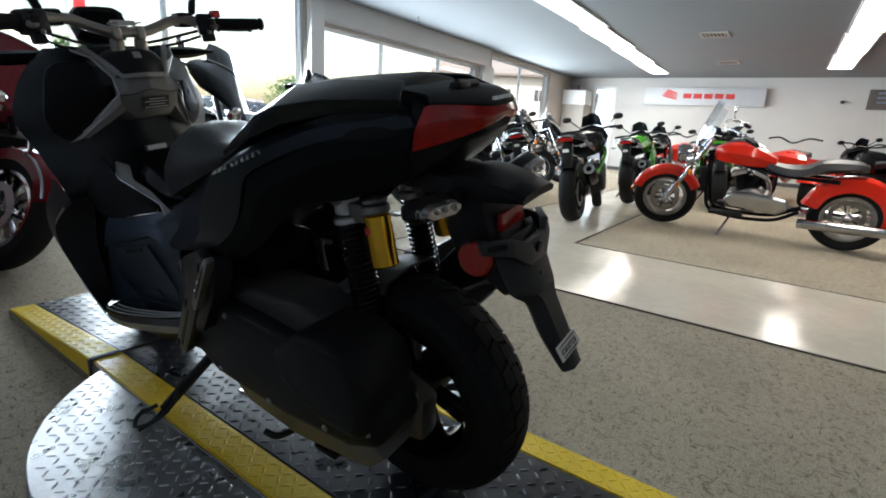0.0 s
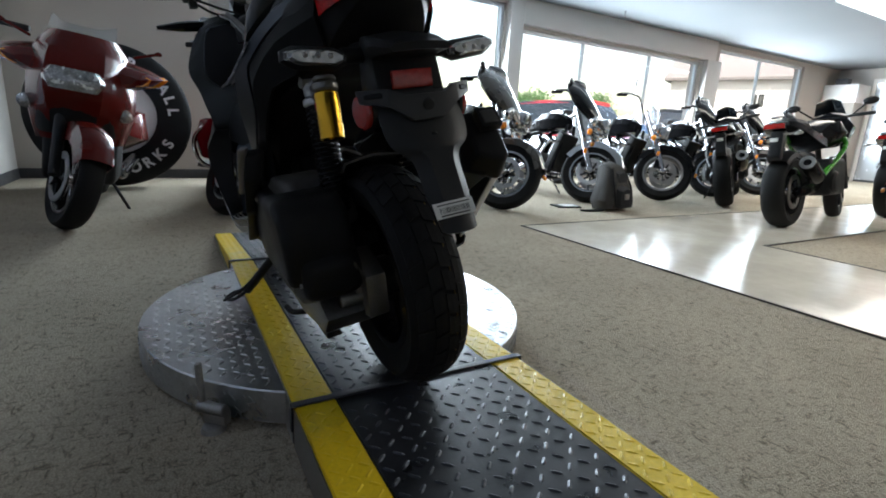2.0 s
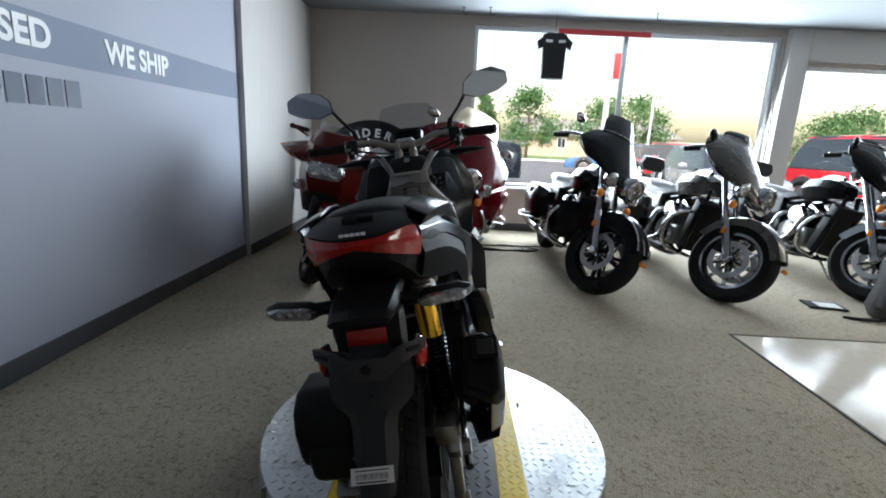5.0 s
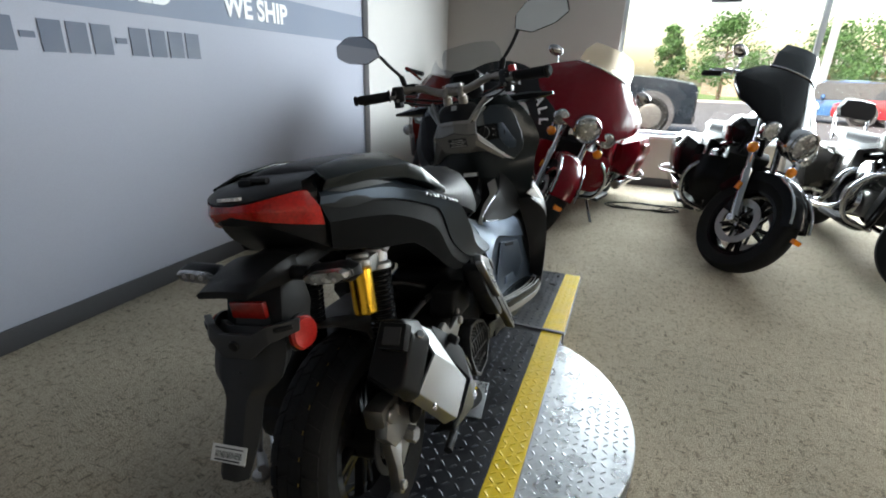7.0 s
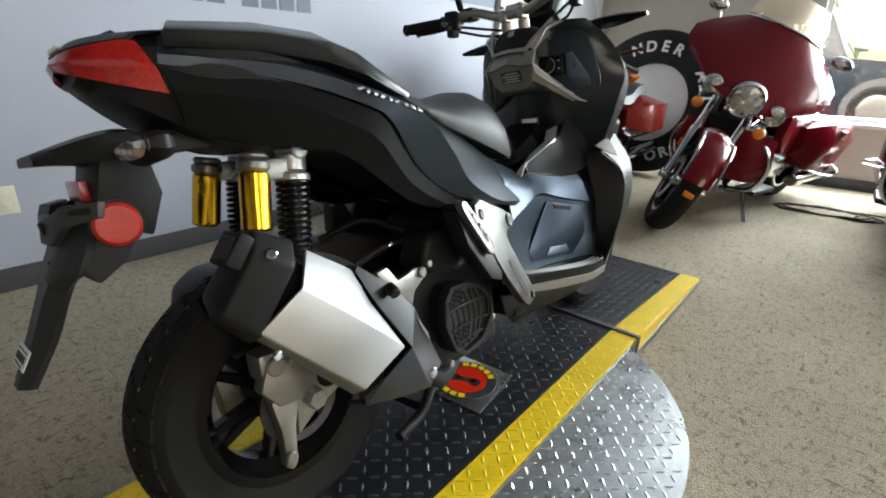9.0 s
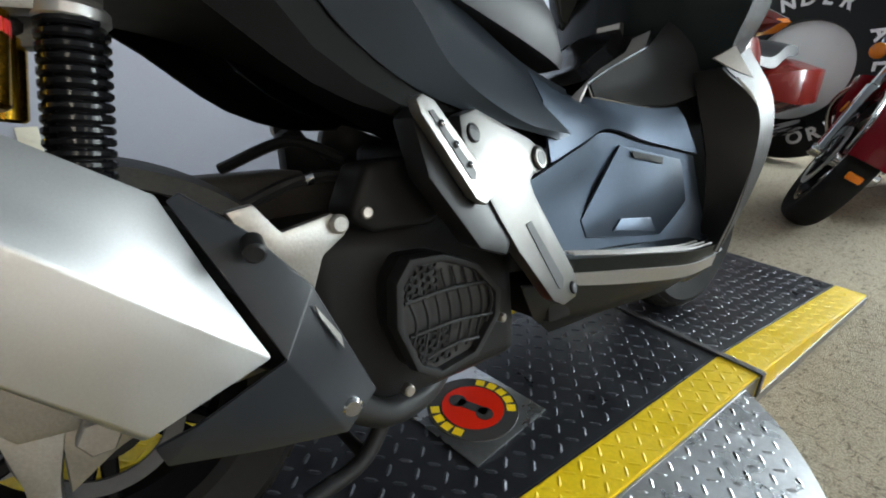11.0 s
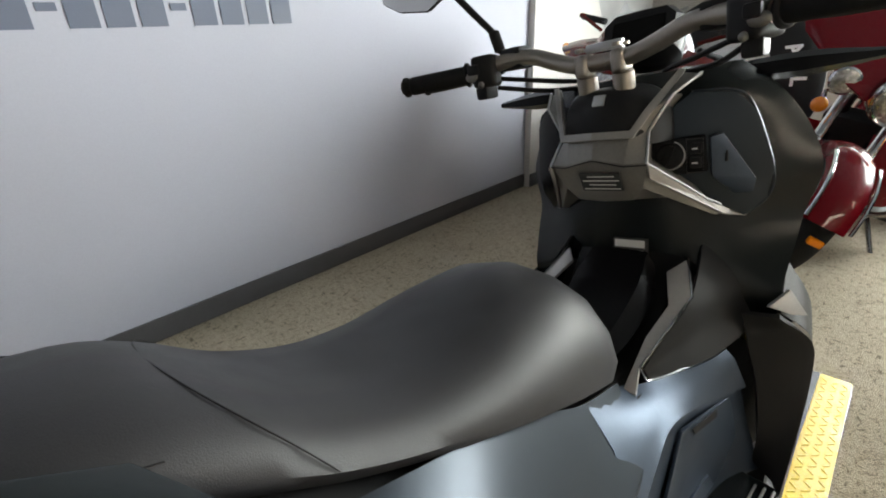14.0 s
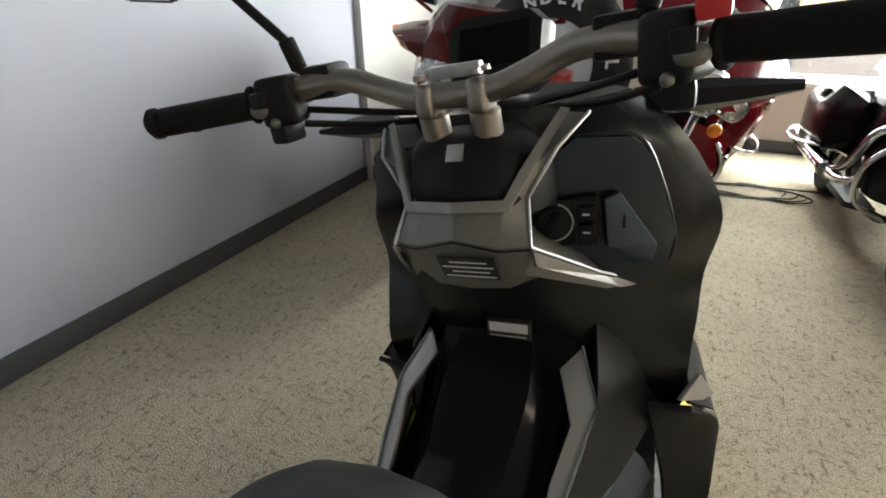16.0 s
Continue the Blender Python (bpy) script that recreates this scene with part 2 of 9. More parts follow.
M = dict(
    carpet=carpet_material(),
    vinyl=material("cream_floor_tile", (0.62, 0.56, 0.46), 0.16, var=0.08, scale=3, bump=0.03, bump_scale=14, rough_var=0.07),
    edge=material("floor_edging", (0.10, 0.085, 0.07), 0.6, var=0.2),
    blue=material("wall_paint_blue_grey", (0.368, 0.382, 0.450), 0.75, var=0.04, scale=2, bump=0.12, bump_scale=160),
    slate=material("wall_stripe_slate", (0.20, 0.23, 0.30), 0.7, var=0.05, scale=3, bump=0.1, bump_scale=160),
    white=material("wall_paint_white", (0.56, 0.54, 0.52), 0.75, var=0.05, scale=2, bump=0.12, bump_scale=160),
    taupe=material("wall_paint_warm_grey", (0.44, 0.40, 0.36), 0.78, var=0.05, scale=2, bump=0.12, bump_scale=160),
    dark=material("dark_plastic", (0.010, 0.010, 0.011), 0.46, spec=0.25, var=0.2),
    base=material("vinyl_cove_base", (0.055, 0.055, 0.06), 0.5, var=0.15),
    # ceiling's dim light and blue daylight tint are put into this grey
    ceil=material("ceiling_shaded_grey", (0.195, 0.208, 0.222), 0.85, var=0.05, scale=1.5, bump=0.2, bump_scale=120),
    alu=material("window_aluminium", (0.62, 0.64, 0.66), 0.4, metal=0.6, var=0.08),
    pane=glass("window_glass"),
    lamp=material("fluorescent_diffuser", (1.0, 0.96, 0.88), 0.5, emit=4.6, var=0.02),
    signwhite=material("sign_face_white", (0.82, 0.82, 0.82), 0.35, var=0.03),
    signgrey=material("sign_face_grey", (0.50, 0.515, 0.54), 0.35, var=0.04),
    signred=material("sign_red", (0.55, 0.03, 0.035), 0.4, var=0.05),
    print_dark=material("wall_lettering_dark", (0.10, 0.12, 0.17), 0.6, var=0.05),
    print_white=material("lettering_white", (0.78, 0.78, 0.80), 0.6, var=0.04),
    deck=material("deck_paint_black", (0.013, 0.014, 0.018), 0.37, var=0.35, scale=14, bump=0.12, bump_scale=120, rough_var=0.12),
    yellow=material("deck_paint_yellow", (0.80, 0.55, 0.012), 0.42, var=0.14, scale=12, bump=0.15, bump_scale=120, rough_var=0.12),
    plate=material("aluminium_tread_plate", (0.56, 0.57, 0.585), 0.29, metal=0.96, var=0.14, scale=16, bump=0.05, bump_scale=90, rough_var=0.04),
    steel=material("weathered_steel", (0.32, 0.31, 0.30), 0.42, metal=0.9, var=0.2),
    rubber=material("tyre_rubber", (0.0105, 0.0105, 0.011), 0.75, spec=0.2, var=0.3, scale=20, bump=0.2, bump_scale=150),
    black=material("moulded_black_plastic", (0.0130, 0.0130, 0.0135), 0.42, spec=0.12, var=0.22, scale=10, bump=0.12, bump_scale=900, rough_var=0.05),
    satin=material("satin_gunmetal_paint", (0.029, 0.037, 0.047), 0.30, metal=0.75, var=0.06, scale=6, bump=0.04, bump_scale=900, rough_var=0.015),
    bodyblack=material("satin_black_body_paint", (0.0085, 0.0112, 0.0118), 0.24, spec=0.34, var=0.12, scale=7, bump=0.04, bump_scale=900, rough_var=0.03),
    castbright=material("bright_cast_aluminium", (0.31, 0.30, 0.285), 0.40, metal=0.9, var=0.15, scale=24, bump=0.12, bump_scale=300),
    bracket=material("satin_cast_bracket", (0.105, 0.101, 0.096), 0.40, metal=0.95, var=0.08, scale=18, bump=0.04, bump_scale=400),
    sidecover=material("textured_side_cover", (0.0075, 0.0075, 0.0076), 0.52, spec=0.03, var=0.15, scale=10, bump=0.15, bump_scale=900, rough_var=0.04),
    bluesatin=material("satin_gunmetal_smooth", (0.050, 0.068, 0.096), 0.37, metal=0.7, var=0.08, scale=6, rough_var=0.015),
    charcoal=material("charcoal_plastic", (0.016, 0.0165, 0.018), 0.45, spec=0.25, var=0.15, scale=8, bump=0.1, bump_scale=700),
    flap=material("grey_flap_plastic", (0.021, 0.021, 0.022), 0.45, spec=0.30, var=0.15, scale=9, bump=0.1, bump_scale=700),
    plategrey=material("grey_bracket_plastic", (0.036, 0.036, 0.038), 0.45, spec=0.3, var=0.12, scale=10, bump=0.08, bump_scale=600),
    dusty=material("dusty_plastic", (0.040, 0.037, 0.034), 0.55, spec=0.25, var=0.35, scale=14),
    guard=material("satin_guard_paint", (0.012, 0.014, 0.018), 0.36, spec=0.35, var=0.1, scale=8),
    lug=material("worn_tread_black", (0.055, 0.060, 0.072), 0.36, metal=0.5, var=0.3, scale=14),
    gunmetal=material("gunmetal_plastic", (0.215, 0.208, 0.198), 0.38, metal=0.55, var=0.1, scale=10, rough_var=0.05),
    screen=material("tinted_screen", (0.72, 0.63, 0.50), 0.22, trans=0.5, var=0.05),
    spear=material("spear_silver_paint", (0.40, 0.39, 0.375), 0.36, metal=0.35, var=0.06, scale=10, rough_var=0.04),
    grey=material("grey_plastic_silver", (0.30, 0.29, 0.278), 0.38, metal=0.45, var=0.08, scale=10, rough_var=0.05),
    seat=material("seat_vinyl", (0.022, 0.0215, 0.024), 0.50, spec=0.42, var=0.18, scale=12, bump=0.16, bump_scale=900, rough_var=0.06),
    gloss=material("gloss_black_paint", (0.007, 0.007, 0.008), 0.15, spec=0.16, var=0.2, scale=4, rough_var=0.04),
    chrome=material("chrome", (0.44, 0.44, 0.455), 0.12, metal=1.0, var=0.08, scale=14, rough_var=0.06),
    cast=material("cast_aluminium", (0.215, 0.21, 0.20), 0.42, metal=0.9, var=0.22, scale=22, bump=0.2, bump_scale=260),
    satinalu=material("satin_aluminium", (0.50, 0.50, 0.50), 0.46, metal=0.95, var=0.06, scale=12, bump=0.03, bump_scale=500),
    bronze=material("anodised_handlebar", (0.33, 0.30, 0.27), 0.34, metal=0.9, var=0.08, scale=20),
    gold=material("gold_reservoir", (0.72, 0.40, 0.035), 0.22, metal=1.0, var=0.06, scale=20),
    redlens=material("red_lens", (0.36, 0.006, 0.005), 0.14, coat=0.5, var=0.5, scale=20),
    darklens=material("red_reflector", (0.32, 0.014, 0.010), 0.16, coat=0.6, var=0.3, scale=120, bump=0.3, bump_scale=320),
    orange=material("amber_lens", (0.75, 0.20, 0.01), 0.2, coat=0.5, var=0.1, scale=40),
    lens=material("clear_lens", (0.42, 0.42, 0.42), 0.22, metal=0.7, coat=0.6, var=0.75, scale=26, bump=0.9, bump_scale=75, rough_var=0.10),
    clear=glass("clear_screen", (0.86, 0.88, 0.90), 0.02),
    mirror=material("mirror_glass", (0.55, 0.56, 0.57), 0.03, metal=1.0, var=0.01, rough_var=0.02),
    tyrepaint=material("worn_tyre_paint", (0.20, 0.14, 0.03), 0.7, var=0.5, scale=60),
    label=material("sticker_white", (0.72, 0.72, 0.70), 0.45, var=0.05),
    ink=material("sticker_ink", (0.03, 0.03, 0.03), 0.5, var=0.1),
    wine=material("wine_red_metallic", (0.125, 0.0025, 0.007), 0.25, spec=0.12, coat=0.28, var=0.12, scale=4, rough_var=0.05),
    copper=material("copper_red_metallic", (0.085, 0.006, 0.004), 0.24, spec=0.12, coat=0.30, var=0.14, scale=4, rough_var=0.05),
    red=material("bright_red_paint", (0.62, 0.020, 0.008), 0.30, spec=0.15, coat=0.5, var=0.06, scale=4, rough_var=0.04),
    silver=material("pewter_metallic_paint", (0.085, 0.078, 0.070), 0.26, metal=0.6, coat=0.4, var=0.08, scale=5),
    green=material("lime_green_paint", (0.035, 0.22, 0.010), 0.25, coat=0.4, var=0.06, scale=5),
    cloth=material("backpack_cloth", (0.045, 0.042, 0.04), 0.85, var=0.25, scale=18, bump=0.4, bump_scale=300),
    shirt=material("cotton_black", (0.018, 0.018, 0.02), 0.9, var=0.2, scale=18, bump=0.4, bump_scale=300),
    beige=material("outlet_plate", (0.70, 0.66, 0.55), 0.4, var=0.04),
    asphalt=material("asphalt", (0.10, 0.10, 0.105), 0.9, var=0.25, scale=2, bump=0.3, bump_scale=60),
    grass=material("lawn", (0.10, 0.16, 0.05), 0.95, var=0.3, scale=2, bump=0.4, bump_scale=30),
    leaf=material("foliage", (0.055, 0.13, 0.035), 0.7, var=0.5, scale=3),
    bark=material("bark", (0.12, 0.09, 0.06), 0.9, var=0.3, scale=10, bump=0.5, bump_scale=40),
    siding=material("house_siding", (0.60, 0.57, 0.52), 0.8, var=0.06, scale=2),
    brick=material("brick_wall_tan", (0.42, 0.32, 0.25), 0.85, var=0.2, scale=6, bump=0.3, bump_scale=30),
    roof=material("roof_shingle", (0.19, 0.17, 0.16), 0.9, var=0.25, scale=4, bump=0.4, bump_scale=30),
    carblack=material("car_paint_dark", (0.010, 0.014, 0.020), 0.25, spec=0.2, var=0.1, scale=3),
    carblue=material("car_paint_blue", (0.04, 0.12, 0.28), 0.2, coat=0.9, var=0.1, scale=3),
    carred=material("car_paint_red", (0.50, 0.02, 0.03), 0.2, coat=0.9, var=0.08, scale=3),
    carsilver=material("car_paint_silver", (0.45, 0.48, 0.52), 0.25, metal=0.5, coat=0.8, var=0.06, scale=3),
    carglass=material("car_window_dark", (0.02, 0.025, 0.03), 0.06, coat=0.5, var=0.1),
)


# ---------------------------------------------------------------- mesh helpers
def bm_mesh(bm, name, angle=38):
    bmesh.ops.recalc_face_normals(bm, faces=bm.faces)
    me = bpy.data.meshes.new(name)
    bm.to_mesh(me)
    bm.free()
    for p in me.polygons:
        p.use_smooth = True
    me.set_sharp_from_angle(angle=radians(angle))
    return me


def part(name, bm, mat, parent, label="", angle=38):
    """One mesh object under a thing or a part."""
    me = bm_mesh(bm, name, angle)
    me.materials.append(M[mat] if isinstance(mat, str) else mat)
    o = new(name, me)
    o.parent = parent
    if label:
        o["label"] = label
    return o


def parts(name, bms, mat, parent, label=""):
    """Several alike pieces, each a part of its own."""
    return [part(name, b, mat, parent, label) for b in bms]


def thing(name, m, label, category, group=""):
    o = new(name)
    o.empty_display_size = 0.1
    o.matrix_world = m
    return tagged(o, label, category, group)


def single(name, bm, mat, label, category, m=None, kind="", group="", angle=38):
    me = bm_mesh(bm, name, angle)
    me.materials.append(M[mat] if isinstance(mat, str) else mat)
    o = new(name, me)
    if m is not None:
        o.matrix_world = m
    return tagged(o, label, category, group, kind)


def join(*bms):
    out = bms[0]
    for b in bms[1:]:
        me = bpy.data.meshes.new("t")
        b.to_mesh(me)
        b.free()
        out.from_mesh(me)
        bpy.data.meshes.remove(me)
    return out


def box(x0, y0, z0, x1, y1, z1, bevel=0.0, seg=2, m=None):
    bm = bmesh.new()
    bmesh.ops.create_cube(bm, size=1, matrix=Matrix.Translation(((x0 + x1) / 2, (y0 + y1) / 2, (z0 + z1) / 2)) @ Matrix.Diagonal((abs(x1 - x0), abs(y1 - y0), abs(z1 - z0), 1)))
    if bevel:
        bmesh.ops.bevel(bm, geom=bm.edges[:], offset=bevel, segments=seg, affect="EDGES", profile=0.6)
    if m is not None:
        bm.transform(m)
    return bm


def prism(outline, x0, x1, bevel=0.0, seg=2, taper=1.0):
    """A plate: an outline in y and z, from x0 to x1; taper shrinks the x1 face about its middle."""
    bm = bmesh.new()
    cy, cz = sum(p[0] for p in outline) / len(outline), sum(p[1] for p in outline) / len(outline)
    a = [bm.verts.new((x0, y, z)) for y, z in outline]
    b = [bm.verts.new((x1, cy + (y - cy) * taper, cz + (z - cz) * taper)) for y, z in outline]
    n = len(outline)
    bm.faces.new(a)
    bm.faces.new(b[::-1])
    for i in range(n):
        bm.faces.new((a[i], b[i], b[(i + 1) % n], a[(i + 1) % n]))
    bmesh.ops.recalc_face_normals(bm, faces=bm.faces)
    if bevel:
        bmesh.ops.bevel(bm, geom=bm.edges[:], offset=bevel, segments=seg, affect="EDGES", profile=0.6)
    return bm


def spline(pts, k):
    """Catmull-Rom through points, k steps a span."""
    P = [Vector(p) for p in pts]
    if len(P) < 3:
        return [P[0].lerp(P[-1], i / k) for i in range(k + 1)]
    out = []
    for i in range(len(P) - 1):
        p0 = P[i - 1] if i else P[0] * 2 - P[1]
        p1, p2 = P[i], P[i + 1]
        p3 = P[i + 2] if i + 2 < len(P) else P[-1] * 2 - P[-2]
        for j in range(k):
            t = j / k
            out.append(0.5 * (2 * p1 + (p2 - p0) * t + (2 * p0 - 5 * p1 + 4 * p2 - p3) * t * t + (3 * p1 - p0 - 3 * p2 + p3) * t ** 3))
    out.append(P[-1])
    return out


def tube(pts, r, n=10, k=6, cap=True, r1=None, smooth=True, close=False):
    """A pipe along points; r to r1 from end to end."""
    P = spline(pts, k) if smooth and len(pts) > 2 else [Vector(p) for p in pts]
    bm = bmesh.new()
    rings = []
    up = None
    for i, p in enumerate(P):
        d = (P[min(i + 1, len(P) - 1)] - P[max(i - 1, 0)]).normalized()
        if up is None:
            up = d.orthogonal().normalized()
        up = (up - d * up.dot(d))
        up = up.normalized() if up.length > 1e-6 else d.orthogonal().normalized()
        s = d.cross(up)
        rr = r if r1 is None else r + (r1 - r) * i / max(1, len(P) - 1)
        rings.append([bm.verts.new(p + rr * (up * math.cos(a) + s * math.sin(a))) for a in (2 * math.pi * j / n for j in range(n))])
    for a, b in zip(rings, rings[1:]):
        for j in range(n):
            bm.faces.new((a[j], a[(j + 1) % n], b[(j + 1) % n], b[j]))
    if cap:
        bm.faces.new(rings[0][::-1])
        bm.faces.new(rings[-1])
    return bm


def lathe(profile, n=32, m=None, closed=False):
    """A turned part about the x axis: profile of (x, r)."""
    bm = bmesh.new()
    rings = []
    for x, r in profile:
        if r < 1e-5:
            rings.append([bm.verts.new((x, 0, 0))] * n)
        else:
            rings.append([bm.verts.new((x, r * math.cos(2 * math.pi * j / n), r * math.sin(2 * math.pi * j / n))) for j in range(n)])
    pairs = list(zip(rings, rings[1:])) + ([(rings[-1], rings[0])] if closed else [])
    for a, b in pairs:
        for j in range(n):
            vs = []
            for v in (a[j], a[(j + 1) % n], b[(j + 1) % n], b[j]):
                if v not in vs:
                    vs.append(v)
            if len(vs) > 2:
                bm.faces.new(vs)
    if m is not None:
        bm.transform(m)
    return bm


def along(p, d):
    """Turns the x axis to the way d, at p."""
    return Matrix.Translation(p) @ Vector(d).to_track_quat("X", "Z").to_matrix().to_4x4()


def rod(p, q, r, n=12, bevel=0.0, r1=None):
    p, q = Vector(p), Vector(q)
    L = (q - p).length
    r1 = r if r1 is None else r1
    b = min(bevel, L / 3, r * 0.9)
    prof = [(0, 0), (0, r - b), (b, r), (L - b, r1), (L, r1 - b), (L, 0)] if b else [(0, 0), (0, r), (L, r1), (L, 0)]
    return lathe(prof, n, along(p, q - p))


def ball(p, r, sx=1, sy=1, sz=1, u=16, v=10):
    bm = bmesh.new()
    bmesh.ops.create_uvsphere(bm, u_segments=u, v_segments=v, radius=r, matrix=Matrix.Translation(p) @ Matrix.Diagonal((sx, sy, sz, 1)))
    return bm


def loft(sections, k=4, cap=True, mirrored=True, axis="y"):
    """A hull through sections (s, [(u, v), ...]); half profiles are mirrored in x. axis y: u, v are x, z; axis z: u, v are x, y."""
    rows = []
    cnt = len(sections[0][1])
    lines = []
    for i in range(cnt):
        lines.append(spline([((u, s, v) if axis == "y" else (u, v, s)) for s, pr in sections for u, v in (pr[i],)], k))
    bm = bmesh.new()
    for j in range(len(lines[0])):
        half = [lines[i][j] for i in range(cnt)]
        ring = [bm.verts.new(p) for p in half]
        if mirrored:
            for p in reversed(half):
                if abs(p.x) > 1e-4:
                    ring.append(bm.verts.new((-p.x, p.y, p.z)))
        rows.append(ring)
    n = len(rows[0])
    for a, b in zip(rows, rows[1:]):
        for j in range(n):
            bm.faces.new((a[j], a[(j + 1) % n], b[(j + 1) % n], b[j]))
    if cap:
        bm.faces.new(rows[0][::-1])
        bm.faces.new(rows[-1])
    return bm


def sheet(curves, k=5, thick=0.004, across=1, bulge=0.0, mirror=False):
    """A panel through several lines, with thickness. Each line is a list of points; all lines have the same number."""
    L = [spline(c, k) for c in curves]
    rows = []
    for a, b in zip(L, L[1:]):
        for t in range(across):
            f = t / across
            rows.append([p.lerp(q, f) for p, q in zip(a, b)])
    rows.append(L[-1])
    bm = bmesh.new()
    nr = len(rows)
    front = [[bm.verts.new(p) for p in r] for r in rows]
    bm.verts.index_update()
    for a, b in zip(front, front[1:]):
        for j in range(len(a) - 1):
            try:
                bm.faces.new((a[j], a[j + 1], b[j + 1], b[j]))
            except ValueError:
                pass
    bmesh.ops.remove_doubles(bm, verts=bm.verts, dist=1e-5)
    bmesh.ops.recalc_face_normals(bm, faces=bm.faces)
    bm.normal_update()
    if mirror:
        bm.transform(Matrix.Diagonal((-1, 1, 1, 1)))
        bmesh.ops.reverse_faces(bm, faces=bm.faces)
    bmesh.ops.solidify(bm, geom=bm.faces[:], thickness=thick)
    return bm


def flip(bm):
    bm.transform(Matrix.Diagonal((-1, 1, 1, 1)))
    bmesh.ops.reverse_faces(bm, faces=bm.faces)
    return bm


def moved(bm, m):
    bm.transform(m)
    return bm


def moulding(verts, faces, thick, bevel=0.0, mirror=False, both=False):
    """A moulded shell with folds, from corners and faces on its right half."""
    bm = bmesh.new()
    for sd in ((1, -1) if both else (-1,) if mirror else (1,)):
        vs = {k: bm.verts.new((sd * x, y, z)) for k, (x, y, z) in verts.items()}
        for f in faces:
            bm.faces.new([vs[k] for k in f.split()])
    bmesh.ops.remove_doubles(bm, verts=bm.verts, dist=1e-5)
    bmesh.ops.recalc_face_normals(bm, faces=bm.faces)
    bm.normal_update()
    bmesh.ops.solidify(bm, geom=bm.faces[:], thickness=thick)
    if bevel:
        ed = [e for e in bm.edges if len(e.link_faces) == 2 and e.calc_face_angle(0) > 0.25]
        bmesh.ops.bevel(bm, geom=ed, offset=bevel, segments=2, affect="EDGES", profile=0.6, clamp_overlap=True)
    return bm


def lettering(text, size, depth=0.002):
    """Letters in the x-y plane from the built-in font, as a bmesh, starting at the origin."""
    c = bpy.data.curves.new("letters", "FONT")
    c.body, c.size, c.extrude, c.offset = text, size, depth, size * 0.034
    o = bpy.data.objects.new("letters", c)
    scene.collection.objects.link(o)
    me = bpy.data.meshes.new_from_object(o.evaluated_get(bpy.context.evaluated_depsgraph_get()))
    bm = bmesh.new()
    bm.from_mesh(me)
    bpy.data.objects.remove(o)
    bpy.data.curves.remove(c)
    bpy.data.meshes.remove(me)
    return bm


def structure(name, bm, mat, label, category="structure", angle=38):
    return single(name, bm, mat, label, category, kind="structure", angle=angle)


def on_floor(x, y, yaw, z=0.0, lean=0.0, pitch=0.0):
    """A machine that stands at x, y and heads along +y turned by yaw; lean tips it to its left."""
    return pose(x, y, z, 0, 0, yaw) @ pose(0, 0, 0, pitch, -lean, 0)

# ---------------------------------------------------------------- the showroom
WY, CEIL, FARX, BACKY, LX = 5.28, 2.60, 14.0, -7.0, -1.86
SILL, HEAD, HEAD2 = 0.57, 2.51, 2.21
T = 0.22

structure("floor", box(LX - 0.3, BACKY - 0.3, -0.12, FARX + 0.3, WY + 0.3, 0.0), "carpet", "beige-grey loop pile carpet with dark flecks", "floor")

# cream path let into the carpet: one arm along y, one along x
PX0, PX1, PY0, PY1 = 1.84, 3.17, 0.85, 1.92
structure("floor_tile_path", join(box(PX0, BACKY, -0.02, PX1, PY1, 0.004), box(PX1, PY0, -0.02, FARX, PY1, 0.0042)), "vinyl", "glossy cream vinyl tile path between the carpets", "floor")
for i, (a, b, c, d) in enumerate(((PX0 - 0.012, BACKY, PX0 + 0.004, PY1), (PX0 - 0.012, PY1 - 0.004, FARX, PY1 + 0.012), (PX1 - 0.004, BACKY, PX1 + 0.012, PY0 + 0.004), (PX1 - 0.004, PY0 - 0.012, FARX, PY0 + 0.004))):
    structure(f"trim_floor_{i + 1}", box(a, b, 0.001, c, d, 0.008, 0.002), "edge", "dark edging strip between carpet and tile", "trim")

# walls
structure("wall_left", box(LX - T, BACKY, 0, LX, 3.31, CEIL), "blue", "blue-grey painted wall with a slate stripe", "wall")
structure("wall_left_corner", box(LX - T, 3.31, 0, LX + 0.05, WY, CEIL), "white", "off-white painted wall in the corner", "wall")
structure("trim_stripe", box(LX, BACKY, 1.385, LX + 0.003, 3.308, 1.592), "slate", "slate painted stripe on the wall", "trim")
structure("wall_far", box(FARX, BACKY, 0, FARX + T, WY + T, CEIL), "white", "white painted far wall", "wall")
structure("wall_back", box(LX - T, BACKY - T, 0, FARX + T, BACKY, CEIL), "white", "white painted rear wall", "wall")
OPEN = ((0.2, 3.91, HEAD), (4.2, 8.55, HEAD2), (9.1, 12.35, HEAD))


def window_wall():
    bms = [box(LX - T, WY, 0, FARX, WY + T, SILL), box(LX - T, WY, SILL, OPEN[0][0], WY + T, CEIL)]
    xs = [OPEN[0][1], OPEN[1][0], OPEN[1][1], OPEN[2][0], OPEN[2][1], FARX]
    for a, b in ((xs[0], xs[1]), (xs[2], xs[3]), (xs[4], xs[5])):
        bms.append(box(a, WY, SILL, b, WY + T, CEIL))
    for a, b, h in OPEN:
        bms.append(box(a, WY, h, b, WY + T, CEIL))
    return join(*bms)


structure("wall_window", window_wall(), "taupe", "warm grey window wall", "wall")
